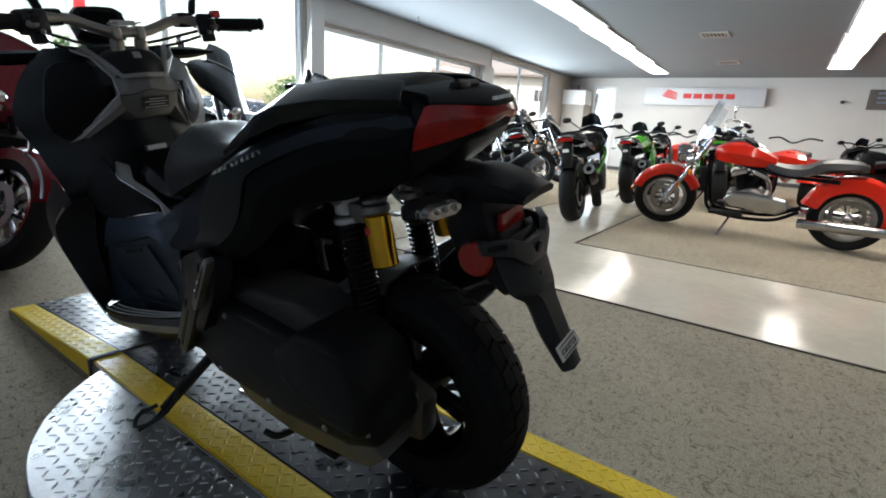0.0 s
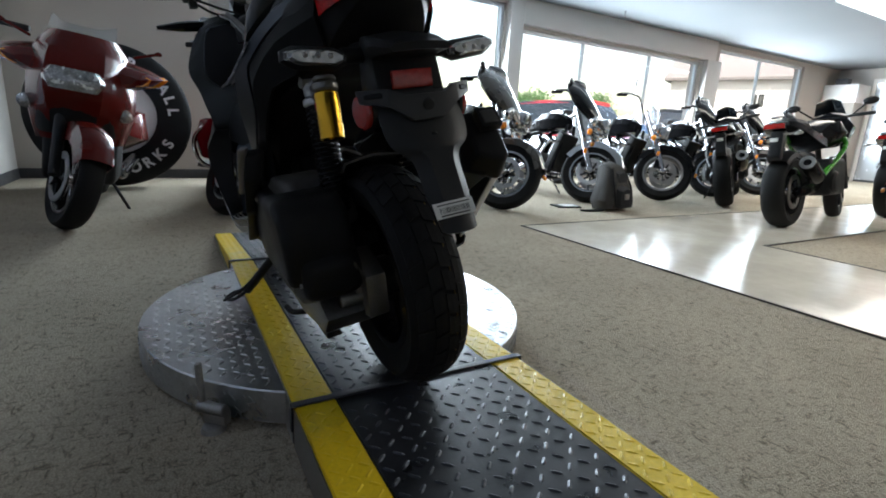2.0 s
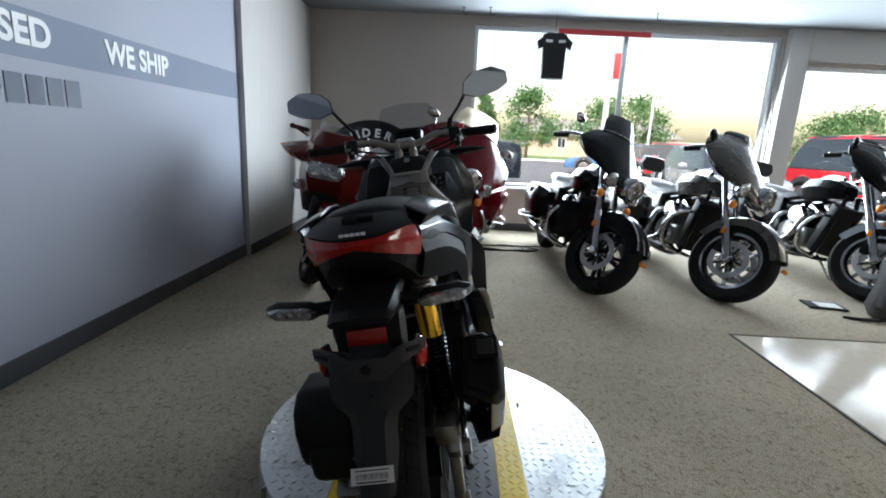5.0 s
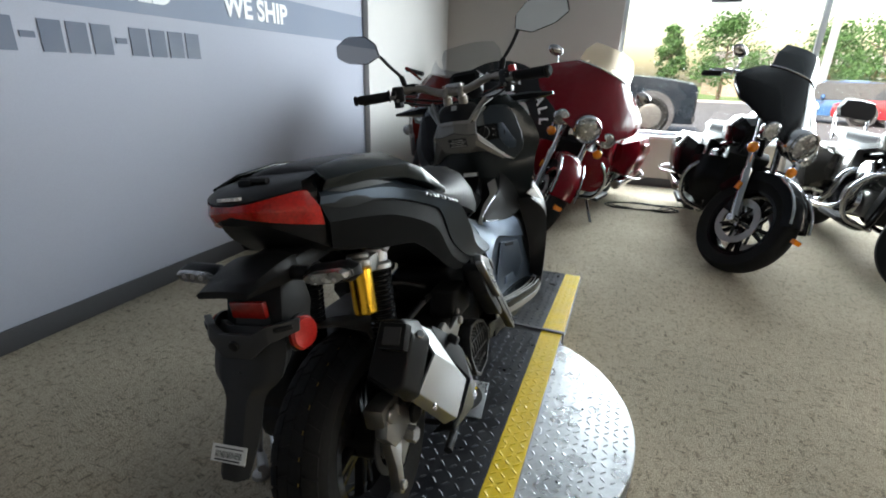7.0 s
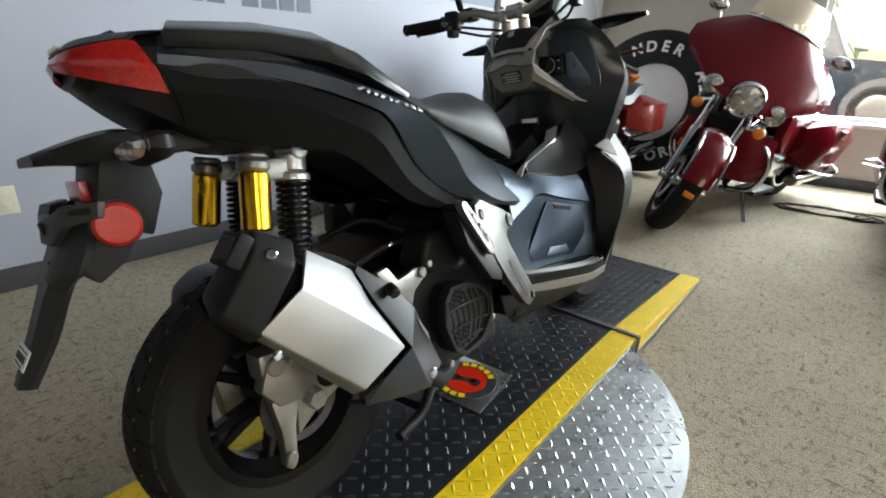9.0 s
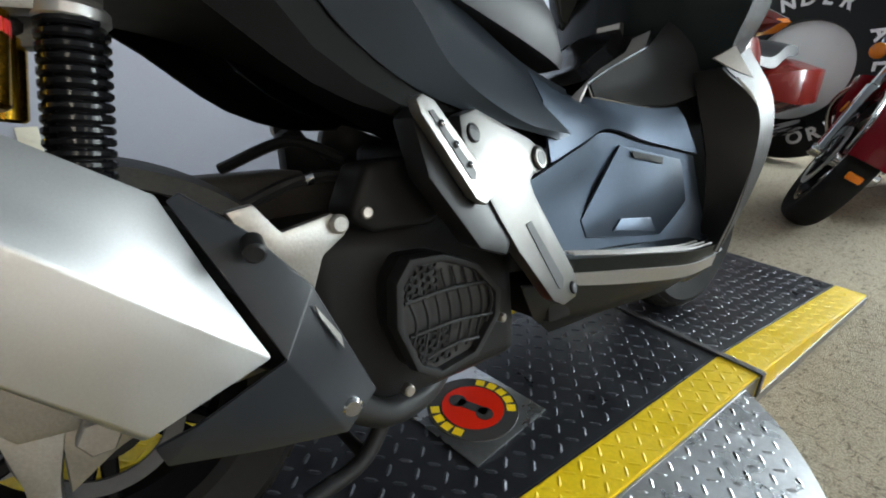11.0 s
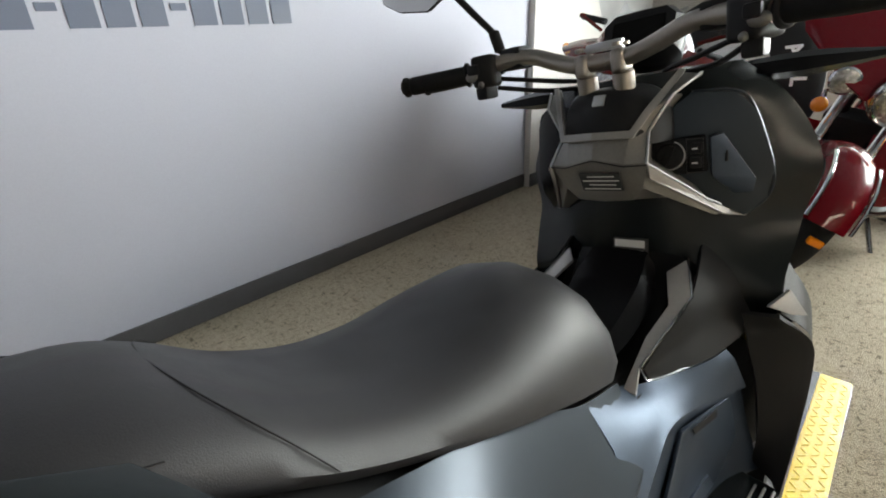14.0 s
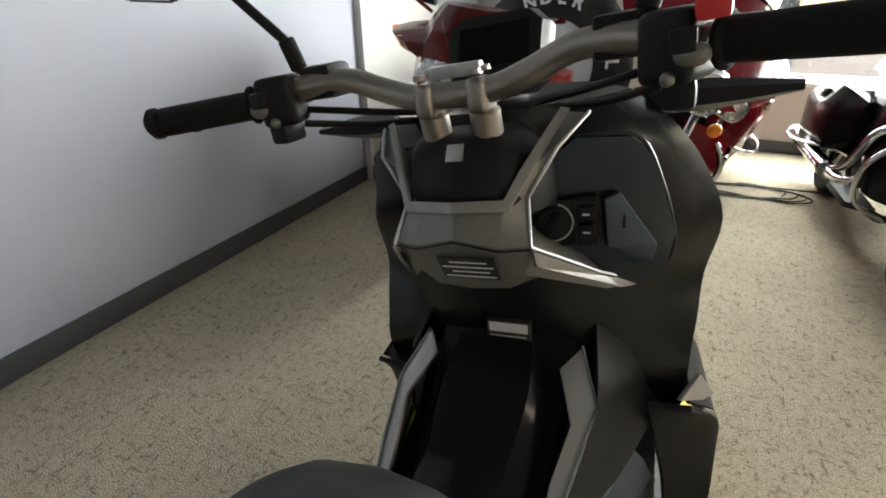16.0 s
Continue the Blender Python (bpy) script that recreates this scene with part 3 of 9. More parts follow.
# the lower window sits in a lintel that stands forward of the wall
structure("trim_lintel", box(4.172, WY - 0.10, 2.25, 8.85, WY - 0.002, CEIL - 0.002, 0.004), "white", "off-white boxed lintel over the low windows", "trim")
structure("trim_column", box(3.93, WY - 0.10, 0.0, 4.17, WY - 0.002, CEIL - 0.002, 0.004), "white", "off-white boxed column between windows", "trim")
structure("trim_column.001", box(8.62, WY - 0.10, 0.0, 9.05, WY - 0.002, 2.249, 0.004), "white", "off-white boxed column between windows", "trim")
for i, (a, b, c, d) in enumerate(((LX, BACKY, LX + 0.012, 3.305), (LX + 0.05, 3.315, LX + 0.062, WY - 0.013))):
    structure(f"baseboard_{i + 1}", box(a, b, 0, c, d, 0.10, 0.003), "base", "dark grey vinyl cove base", "baseboard")
structure("baseboard_3", box(LX + 0.05, WY - 0.012, 0, 3.92, WY - 0.001, 0.10, 0.003), "base", "dark grey vinyl cove base", "baseboard")
structure("baseboard_4", box(9.06, WY - 0.012, 0, FARX, WY - 0.001, 0.10, 0.003), "base", "dark grey vinyl cove base", "baseboard")
structure("baseboard_5", box(FARX - 0.012, BACKY, 0, FARX - 0.001, WY, 0.10, 0.003), "base", "dark grey vinyl cove base", "baseboard")


def window(name, x0, x1, head, mullions):
    o = tagged(new(name), "aluminium shop window with clear panes", "window", kind="structure")
    y0, y1 = WY + 0.06, WY + 0.12
    w = 0.045
    part("window_frame", join(box(x0, y0, SILL, x0 + w, y1, head, 0.004), box(x1 - w, y0, SILL, x1, y1, head, 0.004), box(x0 + w, y0, SILL, x1 - w, y1, SILL + w, 0.004), box(x0 + w, y0, head - w, x1 - w, y1, head, 0.004)), "alu", o)
    part("window_sill", box(x0 - 0.02, WY - 0.05, SILL - 0.03, x1 + 0.02, WY + 0.06, SILL + 0.002, 0.005), "alu", o)
    xs = [x0 + w, *mullions, x1 - w]
    for m in mullions:
        part("mullion", box(m - 0.025, y0 + 0.003, SILL + w, m + 0.025, y1 - 0.003, head - w, 0.004), "alu", o)
    for a, b in zip(xs, xs[1:]):
        p = part("pane", box(a + 0.02, WY + 0.087, SILL + w, b - 0.02, WY + 0.093, head - w), "pane", o)
        p.visible_shadow = False
    return o


window("window_1", 0.2, 3.91, HEAD, (2.05,))
window("window_2", 4.2, 8.55, HEAD2, (5.55, 7.18))
window("window_3", 9.1, 12.35, HEAD, (10.65,))
for i, (a, b, h) in enumerate(OPEN):
    window_lamp(f"daylight_{i + 1}", a + 0.05, b - 0.05, SILL + 0.05, h - 0.05, WY + 0.05, (150, 104, 78)[i])

structure("ceiling", box(LX - T, BACKY - T, CEIL, FARX + T, WY + T, CEIL + 0.15), "ceil", "plain ceiling, dim light and daylight tint put into its grey", "ceiling")


# ceiling troffers: two rows along x
def troffer(x, y, length, width=0.44):
    t = thing("ceiling_light", pose(x, y, CEIL), "white recessed fluorescent ceiling light, switched on", "ceiling light", "ceiling lights")
    part("frame", join(box(0, -width / 2, -0.02, length, -width / 2 + 0.03, 0.0), box(0, width / 2 - 0.03, -0.02, length, width / 2, 0.0), box(0, -width / 2 + 0.03, -0.02, 0.03, width / 2 - 0.03, 0.0), box(length - 0.03, -width / 2 + 0.03, -0.02, length, width / 2 - 0.03, 0.0)), "signwhite", t)
    part("diffuser", box(0.03, -width / 2 + 0.03, -0.014, length - 0.03, width / 2 - 0.03, -0.004), "lamp", t)
    return t


for i in range(4):
    troffer(5.35 + 1.92 * i, 2.36 + 0.06 * i, 1.90)
for i in range(0, 5):
    troffer(2.85 + 1.92 * i, -1.12 + 0.02 * i, 1.90)


def vent(x, y):
    v = thing("ceiling_vent", pose(x, y, CEIL), "grey square ceiling air vent", "vent", "ceiling vents")
    part("backing", box(-0.19, -0.19, -0.008, 0.19, 0.19, -0.001), "base", v)
    part("frame", join(box(-0.2, -0.2, -0.018, 0.2, -0.17, 0), box(-0.2, 0.17, -0.018, 0.2, 0.2, 0), box(-0.2, -0.17, -0.018, -0.17, 0.17, 0), box(0.17, -0.17, -0.018, 0.2, 0.17, 0)), "taupe", v)
    for i in range(6):
        part("slat", box(-0.17, -0.15 + i * 0.054, -0.016, 0.17, -0.135 + i * 0.054, -0.009, m=None), "taupe", v)


vent(8.3, 0.80)
vent(11.3, 0.87)
for x, y in ((2.2, 4.85), (5.8, 4.8), (0.35, 4.9), (0.05, 4.95)):
    h = thing("ceiling_hook", pose(x, y, CEIL), "small dark hook under the ceiling", "hook", "ceiling hooks")
    part("plate", lathe([(0, 0), (0, 0.022), (0.006, 0.02), (0.008, 0)], 14, along((0, 0, 0), (0, 0, -1))), "base", h)
    part("hook", tube([(0, 0, -0.005), (0, 0, -0.05), (0.03, 0, -0.075), (0.055, 0, -0.05)], 0.005, 8), "base", h)


# wall writing: the number is kept as plain bars
def wall_text(text, y, z, size, mat, width, name):
    bm = lettering(text, size, 0.0015)
    xs = [v.co.x for v in bm.verts]
    k = width / (max(xs) - min(xs))
    bm.transform(Matrix.Translation((LX + 0.0055, y, z)) @ Matrix(((0, 0, 1, 0), (1, 0, 0, 0), (0, 1, 0, 0), (0, 0, 0, 1))) @ Matrix.Diagonal((k, 1, 1, 1)) @ Matrix.Translation((-min(xs), 0, 0)))
    single(name, bm, mat, f"printed words {text} on the wall stripe", "wall lettering")


wall_text("WE SHIP", 1.69, 1.44, 0.165, "print_white", 0.58, "wall_lettering")
wall_text("BUY USED", 0.62, 1.445, 0.165, "print_white", 0.72, "wall_lettering")
num = thing("wall_number", pose(LX, 0, 0), "dark grey number printed on the blue-grey wall", "wall lettering")
ypos = 1.485
for ch in "####-###-###":
    w = 0.088 if ch == "#" else 0.055
    zz = (1.192, 1.318) if ch == "#" else (1.243, 1.268)
    part("character_bar", box(0.001, ypos - w, zz[0], 0.004, ypos, zz[1]), "print_dark", num)
    ypos -= w + 0.0195
outl = thing("wall_outlet", pose(LX, -0.035, 0.38), "cream electric outlet plate on the wall", "outlet")
part("plate", box(0.001, -0.035, -0.057, 0.007, 0.035, 0.057, 0.003), "beige", outl)
for dz in (-0.02, 0.02):
    part("socket", box(0.006, -0.016, dz - 0.013, 0.009, 0.016, dz + 0.013, 0.003), "beige", outl)

# sign on the far wall, its mark as plain shapes
sg = thing("wall_sign", pose(FARX, 1.65, 2.11), "white illuminated sign box with a red mark", "sign")
part("cabinet", box(-0.16, -1.45, -0.22, -0.002, 1.40, 0.22, 0.012), "signgrey", sg)
for i in range(5):
    part("mark_bar", box(-0.165, 0.42 - 0.25 * i - 0.20, -0.05, -0.160, 0.42 - 0.25 * i, 0.075, 0.002), "signred", sg)
for i in range(4):
    part("mark_feather", prism([(0.55, -0.10 + 0.05 * i), (0.90 - 0.02 * i, -0.02 + 0.05 * i), (0.98 - 0.05 * i, 0.05 + 0.045 * i), (0.60, -0.05 + 0.05 * i)], -0.165, -0.160), "signred", sg)
for z, y, w in ((1.7, -1.9, 0.55),):
    d = thing("wall_plaque", pose(FARX, y - 0.1, z + 0.44), "dark framed plaque on the far wall", "plaque")
    part("board", box(-0.03, -0.45, -0.24, -0.002, 0.25, 0.2, 0.006), "edge", d)
    for i in range(3):
        part("text_bar", box(-0.033, -0.32, -0.1 + 0.1 * i, -0.030, 0.1, -0.06 + 0.1 * i), "slate", d)
cam_box = thing("wall_camera", pose(FARX, -1.3, 2.06), "small black security camera on a bracket", "camera")
part("bracket", rod((-0.002, 0, 0), (-0.08, 0, -0.01), 0.012), "base", cam_box)
part("body", box(-0.18, -0.035, -0.045, -0.07, 0.035, 0.02, 0.012), "base", cam_box)
# a passage with a mirror strip and a door glass in the far corner
structure("door_1", join(box(FARX - 0.03, 3.86, 0.0, FARX - 0.002, 3.93, 2.36, 0.004), box(FARX - 0.03, 4.48, 0, FARX - 0.002, 4.55, 2.36, 0.004), box(FARX - 0.03, 3.93, 2.29, FARX - 0.002, 4.48, 2.36, 0.004)), "signwhite", "white frame of a glazed door", "door")
structure("door_glass", box(FARX - 0.016, 3.935, 0.05, FARX - 0.008, 4.475, 2.285), "carsilver", "pale glazed door leaf", "door")
sp = thing("shelf_box", pose(FARX - 0.35, 4.90, 1.80), "white wall cabinet with a small black speaker on top", "cabinet")
part("body", box(-0.3, -0.33, 0, 0.345, 0.36, 0.40, 0.01), "signwhite", sp)
part("speaker", box(-0.2, -0.05, 0.401, 0.0, 0.2, 0.55, 0.015), "base", sp)
part("shelf_foot", box(-0.28, -0.31, -1.80, 0.34, 0.34, -0.001, 0.01), "taupe", sp)

# ---------------------------------------------------------------- turntable and ramp
DK, DW, DL, DF = 0.10, 0.295, 1.195, 2.06


def lugs(area, inside, z_at, step=0.0335, length=0.027, width=0.0085, height=0.0026):
    """Raised tread bars, turned crosswise from one to the next."""
    x0, y0, x1, y1 = area
    verts, faces = [], []
    nx, ny = int((x1 - x0) / step), int((y1 - y0) / step)
    for i in range(nx):
        for j in range(ny):
            cx, cy = x0 + (i + 0.5) * step, y0 + (j + 0.5) * step
            if not inside(cx, cy):
                continue
            a = radians(45 if (i + j) % 2 else -45)
            c, s = math.cos(a), math.sin(a)
            k = len(verts)
            for u, v, h in ((-0.5, 0, 0), (-0.28, -0.5, 0), (0.28, -0.5, 0), (0.5, 0, 0), (0.28, 0.5, 0), (-0.28, 0.5, 0), (-0.25, 0, 1), (0.25, 0, 1)):
                px, py = u * length, v * width
                x, y = cx + c * px - s * py, cy + s * px + c * py
                verts.append((x, y, z_at(x, y) + h * height - 0.0002))
            faces += [(k, k + 1, k + 6), (k + 1, k + 2, k + 7, k + 6), (k + 2, k + 3, k + 7), (k + 3, k + 4, k + 7), (k + 4, k + 5, k + 6, k + 7), (k + 5, k, k + 6)]
    me = bpy.data.meshes.new("tread")
    me.from_pydata(verts, [], faces)
    return me


def tread(parent, mat, label, *args, **kw):
    me = lugs(*args, **kw)
    me.materials.append(M[mat])
    o = new("tread", me)
    o.parent = parent
    tagged(o, label, kind="stuff")
    return o


YS = 0.088
flat = lambda x, y: DK
down_front = lambda x, y: DK - (y - DL) * 0.075
down_rear = lambda x, y: DK


def deck_section(name, y0, y1, h, label):
    t = thing("motorcycle_ramp", pose(0, 0, 0), label, "motorcycle ramp", "ramp sections")
    z0, z1 = h(0, y0), h(0, y1)
    w = DW - YS

    def slab(x0, x1, up):
        bm = bmesh.new()
        vs = [bm.verts.new(p) for p in ((x0, y0, 0.004), (x1, y0, 0.004), (x1, y1, 0.004), (x0, y1, 0.004), (x0, y0, z0 + up), (x1, y0, z0 + up), (x1, y1, z1 + up), (x0, y1, z1 + up))]
        for f in ((0, 3, 2, 1), (4, 5, 6, 7), (0, 1, 5, 4), (1, 2, 6, 5), (2, 3, 7, 6), (3, 0, 4, 7)):
            bm.faces.new([vs[i] for i in f])
        bmesh.ops.bevel(bm, geom=bm.edges[:], offset=0.003, segments=2, affect="EDGES")
        return bm
    d = part("deck_plate", slab(-w, w, 0), "deck", t, "black painted tread plate")
    tread(d, "lug", "black tread bars", (-w, y0 + 0.01, w, y1 - 0.01), lambda x, y: True, h)
    for s in (-1, 1):
        a, b = sorted((s * w, s * DW))
        e = part("edge_strip", slab(a + 0.0005, b - 0.0005, 0.0005), "yellow", t, "yellow painted tread plate edge")
        tread(e, "yellow", "yellow tread bars", (a + 0.004, y0 + 0.01, b - 0.004, y1 - 0.01), lambda x, y: True, lambda x, y: h(x, y) + 0.0005, step=0.0265, height=0.0017)
        part("side_skirt", box(s * DW, y0 + 0.004, 0.006, s * (DW + 0.003), y1 - 0.004, min(z0, z1) - 0.004), "steel", t, "bare metal side skirt")
    return t


deck_section("ramp_deck", 0.004, DL - 0.004, flat, "black tread plate deck with yellow edges on the turntable")
deck_section("ramp_front", DL + 0.004, DF, down_front, "black tread plate front ramp with yellow edges")
deck_section("ramp_rear", -1.9, -0.004, down_rear, "black tread plate rear ramp with yellow edges")
for y in (0.0, DL):
    b = thing("hinge_strap", pose(0, y, DK), "black flat strap over the ramp joint", "strap", "ramp straps")
    part("bar", box(-DW - 0.004, -0.009, 0.001, DW + 0.004, 0.009, 0.006, 0.002), "base", b)
    for s in (-1, 1):
        part("end_tab", box(s * (DW + 0.004), -0.009, -0.055, s * (DW + 0.009), 0.009, 0.004, 0.001), "base", b)

CY, CR = 0.60, 0.602
tt = thing("turntable", pose(0, 0, 0), "round aluminium tread plate turntable under the ramp", "turntable")
ds = part("disc", moved(lathe([(0, 0), (0, CR), (0.078, CR), (0.081, CR - 0.003), (0.081, 0)], 96, along((0, CY, 0.012), (0, 0, 1))), Matrix()), "plate", tt)
tread(ds, "plate", "raised aluminium tread bars", (-CR, CY - CR, CR, CY + CR), lambda x, y: (x * x + (y - CY) ** 2 < (CR - 0.02) ** 2) and abs(x) > DW + 0.01, lambda x, y: 0.093, step=0.029, length=0.024, width=0.0080, height=0.0024)
# bars on the rim
rim = bmesh.new()
for i in range(150):
    a = 2 * math.pi * i / 150
    for j in range(2):
        rim = join(rim, box(-0.011, -0.0012, -0.003, 0.011, 0.0012, 0.003, m=Matrix.Translation((0, CY, 0.034 + 0.03 * j)) @ Matrix.Rotation(a + j * 0.02, 4, "Z") @ Matrix.Translation((0, -CR - 0.0004, 0)) @ Matrix.Rotation(radians(45 if (i + j) % 2 else -45), 4, "Y"))) if i % 1 == 0 else rim
o = part("rim_tread", rim, "plate", tt, "tread bars round the rim")
o["kind"] = "stuff"
part("base_ring", lathe([(0, 0.5), (0, 0.585), (0.0115, 0.585), (0.0115, 0.5)], 64, along((0, CY, 0.0005), (0, 0, 1)), closed=True), "base", tt)
# locking pin at the rim
A = Vector((-0.42, 0.165, 0))
lp = thing("turntable_lock", pose(A.x, A.y, 0, 0, 0, -44), "steel locking pin with hinge bracket at the disc rim", "lock pin")
part("bracket", join(box(-0.03, -0.035, 0.012, 0.03, -0.012, 0.05, 0.005), rod((-0.04, -0.03, 0.05), (0.03, -0.03, 0.05), 0.014, 12, 0.003)), "steel", lp)
part("pin", rod((-0.03, -0.03, 0.05), (-0.045, -0.02, 0.15), 0.008, 12, 0.003), "steel", lp)
part("foot", lathe([(0, 0), (0, 0.028), (0.01, 0.024), (0.014, 0)], 16, along((0, -0.035, 0.0005), (0, 0, 1))), "steel", lp)
# round badge plate on the deck
bd = thing("deck_badge", pose(0.015, 0.605, DK + 0.0022), "round red badge with yellow writing on a tread plate square", "badge")
part("plate", box(-0.1, -0.1, 0, 0.1, 0.1, 0.003, 0.001, m=Matrix.Rotation(radians(8), 4, "Z")), "plate", bd)
part("disc", lathe([(0, 0), (0, 0.088), (0.002, 0.087), (0.0022, 0)], 48, along((0, 0, 0.003), (0, 0, 1))), "ink", bd, "black disc")
part("field", lathe([(0, 0), (0, 0.060), (0.001, 0.060), (0.001, 0)], 48, along((0, 0, 0.0053), (0, 0, 1))), "red", bd, "red centre")
part("silhouette", join(box(-0.03, -0.012, 0, 0.03, 0.008, 0.0006, m=pose(0, 0, 0.0064, 0, 0, 25)), lathe([(0, 0), (0, 0.017), (0.0006, 0.017), (0.0006, 0)], 20, along((0.028, 0.005, 0.0064), (0, 0, 1))), lathe([(0, 0), (0, 0.017), (0.0006, 0.017), (0.0006, 0)], 20, along((-0.03, -0.014, 0.0064), (0, 0, 1)))), "ink", bd, "black vehicle shape")
for i in range(5):
    for s, n in ((1, 5), (-1, 4)):
        if i < n:
            a = radians(90 * s + (i - (n - 1) / 2) * 19)
            part("letter_bar", box(-0.009, -0.0085, 0, 0.009, 0.0085, 0.0008, m=Matrix.Translation((0.0735 * math.cos(a), 0.0735 * math.sin(a), 0.0053)) @ Matrix.Rotation(a + math.pi / 2, 4, "Z")), "yellow", bd)

# ---------------------------------------------------------------- the scooter on the deck
def tyre_blocks(R, half, n, mat, parent, cy, cz, skew=0.09, depth=0.006):
    """Tread blocks on a tyre of radius R: three rows with slanted gaps."""
    verts, faces = [], []

    def at(u, a, d):
        # u from -1 to 1 across the tread
        th = u * 0.98
        r = R - half * (1 - math.cos(th)) * 0.62 + d
        return (half * math.sin(th) * 1.02, cy + r * math.cos(a), cz + r * math.sin(a))
    st = 2 * math.pi / n
    for i in range(n):
        for u0, u1, off in ((-0.98, -0.44, 0.5), (-0.40, 0.0, 0.0), (0.03, 0.42, 0.25), (0.46, 0.98, 0.75)):
            a0 = (i + off) * st
            k = len(verts)
            for d in (-0.004, 0.0):
                for jj in range(3):
                    u = u0 + (u1 - u0) * jj / 2
                    sl = skew * abs(u) * (1 if u > 0 else 1)
                    verts.append(at(u, a0 + sl + st * 0.08, d))
                    verts.append(at(u, a0 + sl + st * 0.90, d))
            for jj in range(2):
                q = k + 6 + jj * 2
                faces.append((q, q + 1, q + 3, q + 2))
            ring = [k, k + 2, k + 4, k + 5, k + 3, k + 1]
            for jj in range(6):
                a, b = ring[jj], ring[(jj + 1) % 6]
                faces.append((a, b, b + 6, a + 6))
    me = bpy.data.meshes.new("tread")
    me.from_pydata(verts, [], faces)
    me.materials.append(M[mat])
    o = new("tread", me)
    o.parent = parent
    return tagged(o, "moulded rubber tread blocks", kind="stuff")


def tyre_profile(R, half, rim):
    pr = []
    for i in range(13):
        th = -1.35 + 2.7 * i / 12
        pr.append((half * math.sin(th) * 1.02, R - 0.004 - half * (1 - math.cos(th)) * 0.62))
    return [(-half * 0.72, rim)] + pr + [(half * 0.72, rim)]


def at_axle(y, z):
    return Matrix.Translation((0, y, z))


scoot = thing("scooter", pose(0.0, 0, DK + 0.001, 0, 0, 0) @ pose(0, 0, 0, -0.45, -10.3, 0), "matt black adventure scooter leaning on its side stand on the deck", "scooter")
RA, FA = (0.060, 0.256), (1.37, 0.262)


def scooter_wheel(axle, R, half, rim, blocks, stripe):
    w = part("wheel", lathe([(-0.075, 0), (-0.075, 0.045), (-0.03, 0.05), (0.03, 0.05), (0.075, 0.045), (0.075, 0)], 28, at_axle(*axle)), "black", scoot)
    tyre = part("tyre", lathe(tyre_profile(R, half, rim - 0.004), 64, at_axle(*axle), closed=True), "rubber", w)
    rw = half * 0.78
    part("rim", lathe([(-rw, rim + 0.006), (-rw, rim - 0.012), (-rw * 0.7, rim - 0.018), (-0.018, rim - 0.034), (0.018, rim - 0.034), (rw * 0.7, rim - 0.018), (rw, rim - 0.012), (rw, rim + 0.006), (rw - 0.006, rim + 0.004), (0, rim - 0.024), (-rw + 0.006, rim + 0.004)], 64, at_axle(*axle), closed=True), "gloss", w, "black painted rim")
    for i in range(6):
        a = i * math.pi / 3 + 0.3
        for d in (-0.12, 0.12):
            sp = prism([(0.03, -0.011), (rim - 0.02, -0.008), (rim - 0.02, 0.008), (0.03, 0.011)], -0.014, 0.014, 0.004, 1)
            sp.transform(at_axle(*axle) @ Matrix.Rotation(a + d, 4, "X"))
            part("spoke", sp, "gloss", w)
    return w, tyre


rw, rt = scooter_wheel(RA, 0.256, 0.066, 0.165, 40, 0)
tyre_blocks(0.256, 0.066, 34, "rubber", rt, *RA)
fw, ft = scooter_wheel(FA, 0.262, 0.056, 0.178, 40, 0)
tyre_blocks(0.262, 0.056, 36, "rubber", ft, *FA)
# mould line paint on the rear tyre
part("paint_line", lathe([(0.0222, 0.250), (0.0228, 0.2498), (0.0228, 0.2524), (0.0222, 0.2526)], 64, at_axle(*RA), closed=True), "tyrepaint", rt, "thin yellow tyre paint line")
for (ax, xs, r, p) in ((RA, 0.084, 0.078, rw), (FA, -0.075, 0.12, fw)):
    part("brake_disc", lathe([(xs - 0.002, 0.06), (xs - 0.002, r), (xs + 0.002, r), (xs + 0.002, 0.06)], 40, at_axle(*ax), closed=True), "base", p, "dark steel brake disc")

# swing unit: the belt case on the left, arm on the right
part("belt_case", join(prism([(-0.02, 0.275), (0.06, 0.24), (0.25, 0.225), (0.50, 0.24), (0.60, 0.30), (0.60, 0.42), (0.50, 0.46), (0.25, 0.44), (0.06, 0.41), (-0.03, 0.35)], -0.095, -0.222, 0.026, 3), prism([(-0.012, 0.335), (-0.020, 0.40), (-0.006, 0.450), (0.04, 0.48), (0.14, 0.48), (0.22, 0.42), (0.20, 0.35), (0.10, 0.30), (0.0, 0.30)], -0.10, -0.245, 0.022, 3)), "black", scoot, "black belt case")
part("air_box", prism([(0.04, 0.40), (0.09, 0.465), (0.20, 0.492), (0.36, 0.488), (0.48, 0.45), (0.45, 0.40)], -0.06, -0.185, 0.022, 4), "dusty", scoot, "dusty dark air box over the belt case")
part("crankcase", join(prism([(0.0, 0.215), (0.05, 0.165), (0.28, 0.135), (0.46, 0.155), (0.54, 0.235), (0.3, 0.238), (0.06, 0.255)], -0.188, -0.06, 0.014, 2), prism([(-0.02, 0.20), (0.16, 0.17), (0.16, 0.31), (0.06, 0.34), (-0.03, 0.30)], -0.10, -0.05, 0.012, 2), rod((-0.12, 0.055, 0.255), (-0.06, 0.055, 0.255), 0.05, 20, 0.01), rod((-0.15, 0.02, 0.245), (-0.09, 0.02, 0.245), 0.018, 12, 0.003), tube([(-0.10, -0.01, 0.30), (-0.115, -0.02, 0.34), (-0.10, 0.02, 0.37)], 0.006, 8)), "cast", scoot, "cast aluminium crankcase underside")
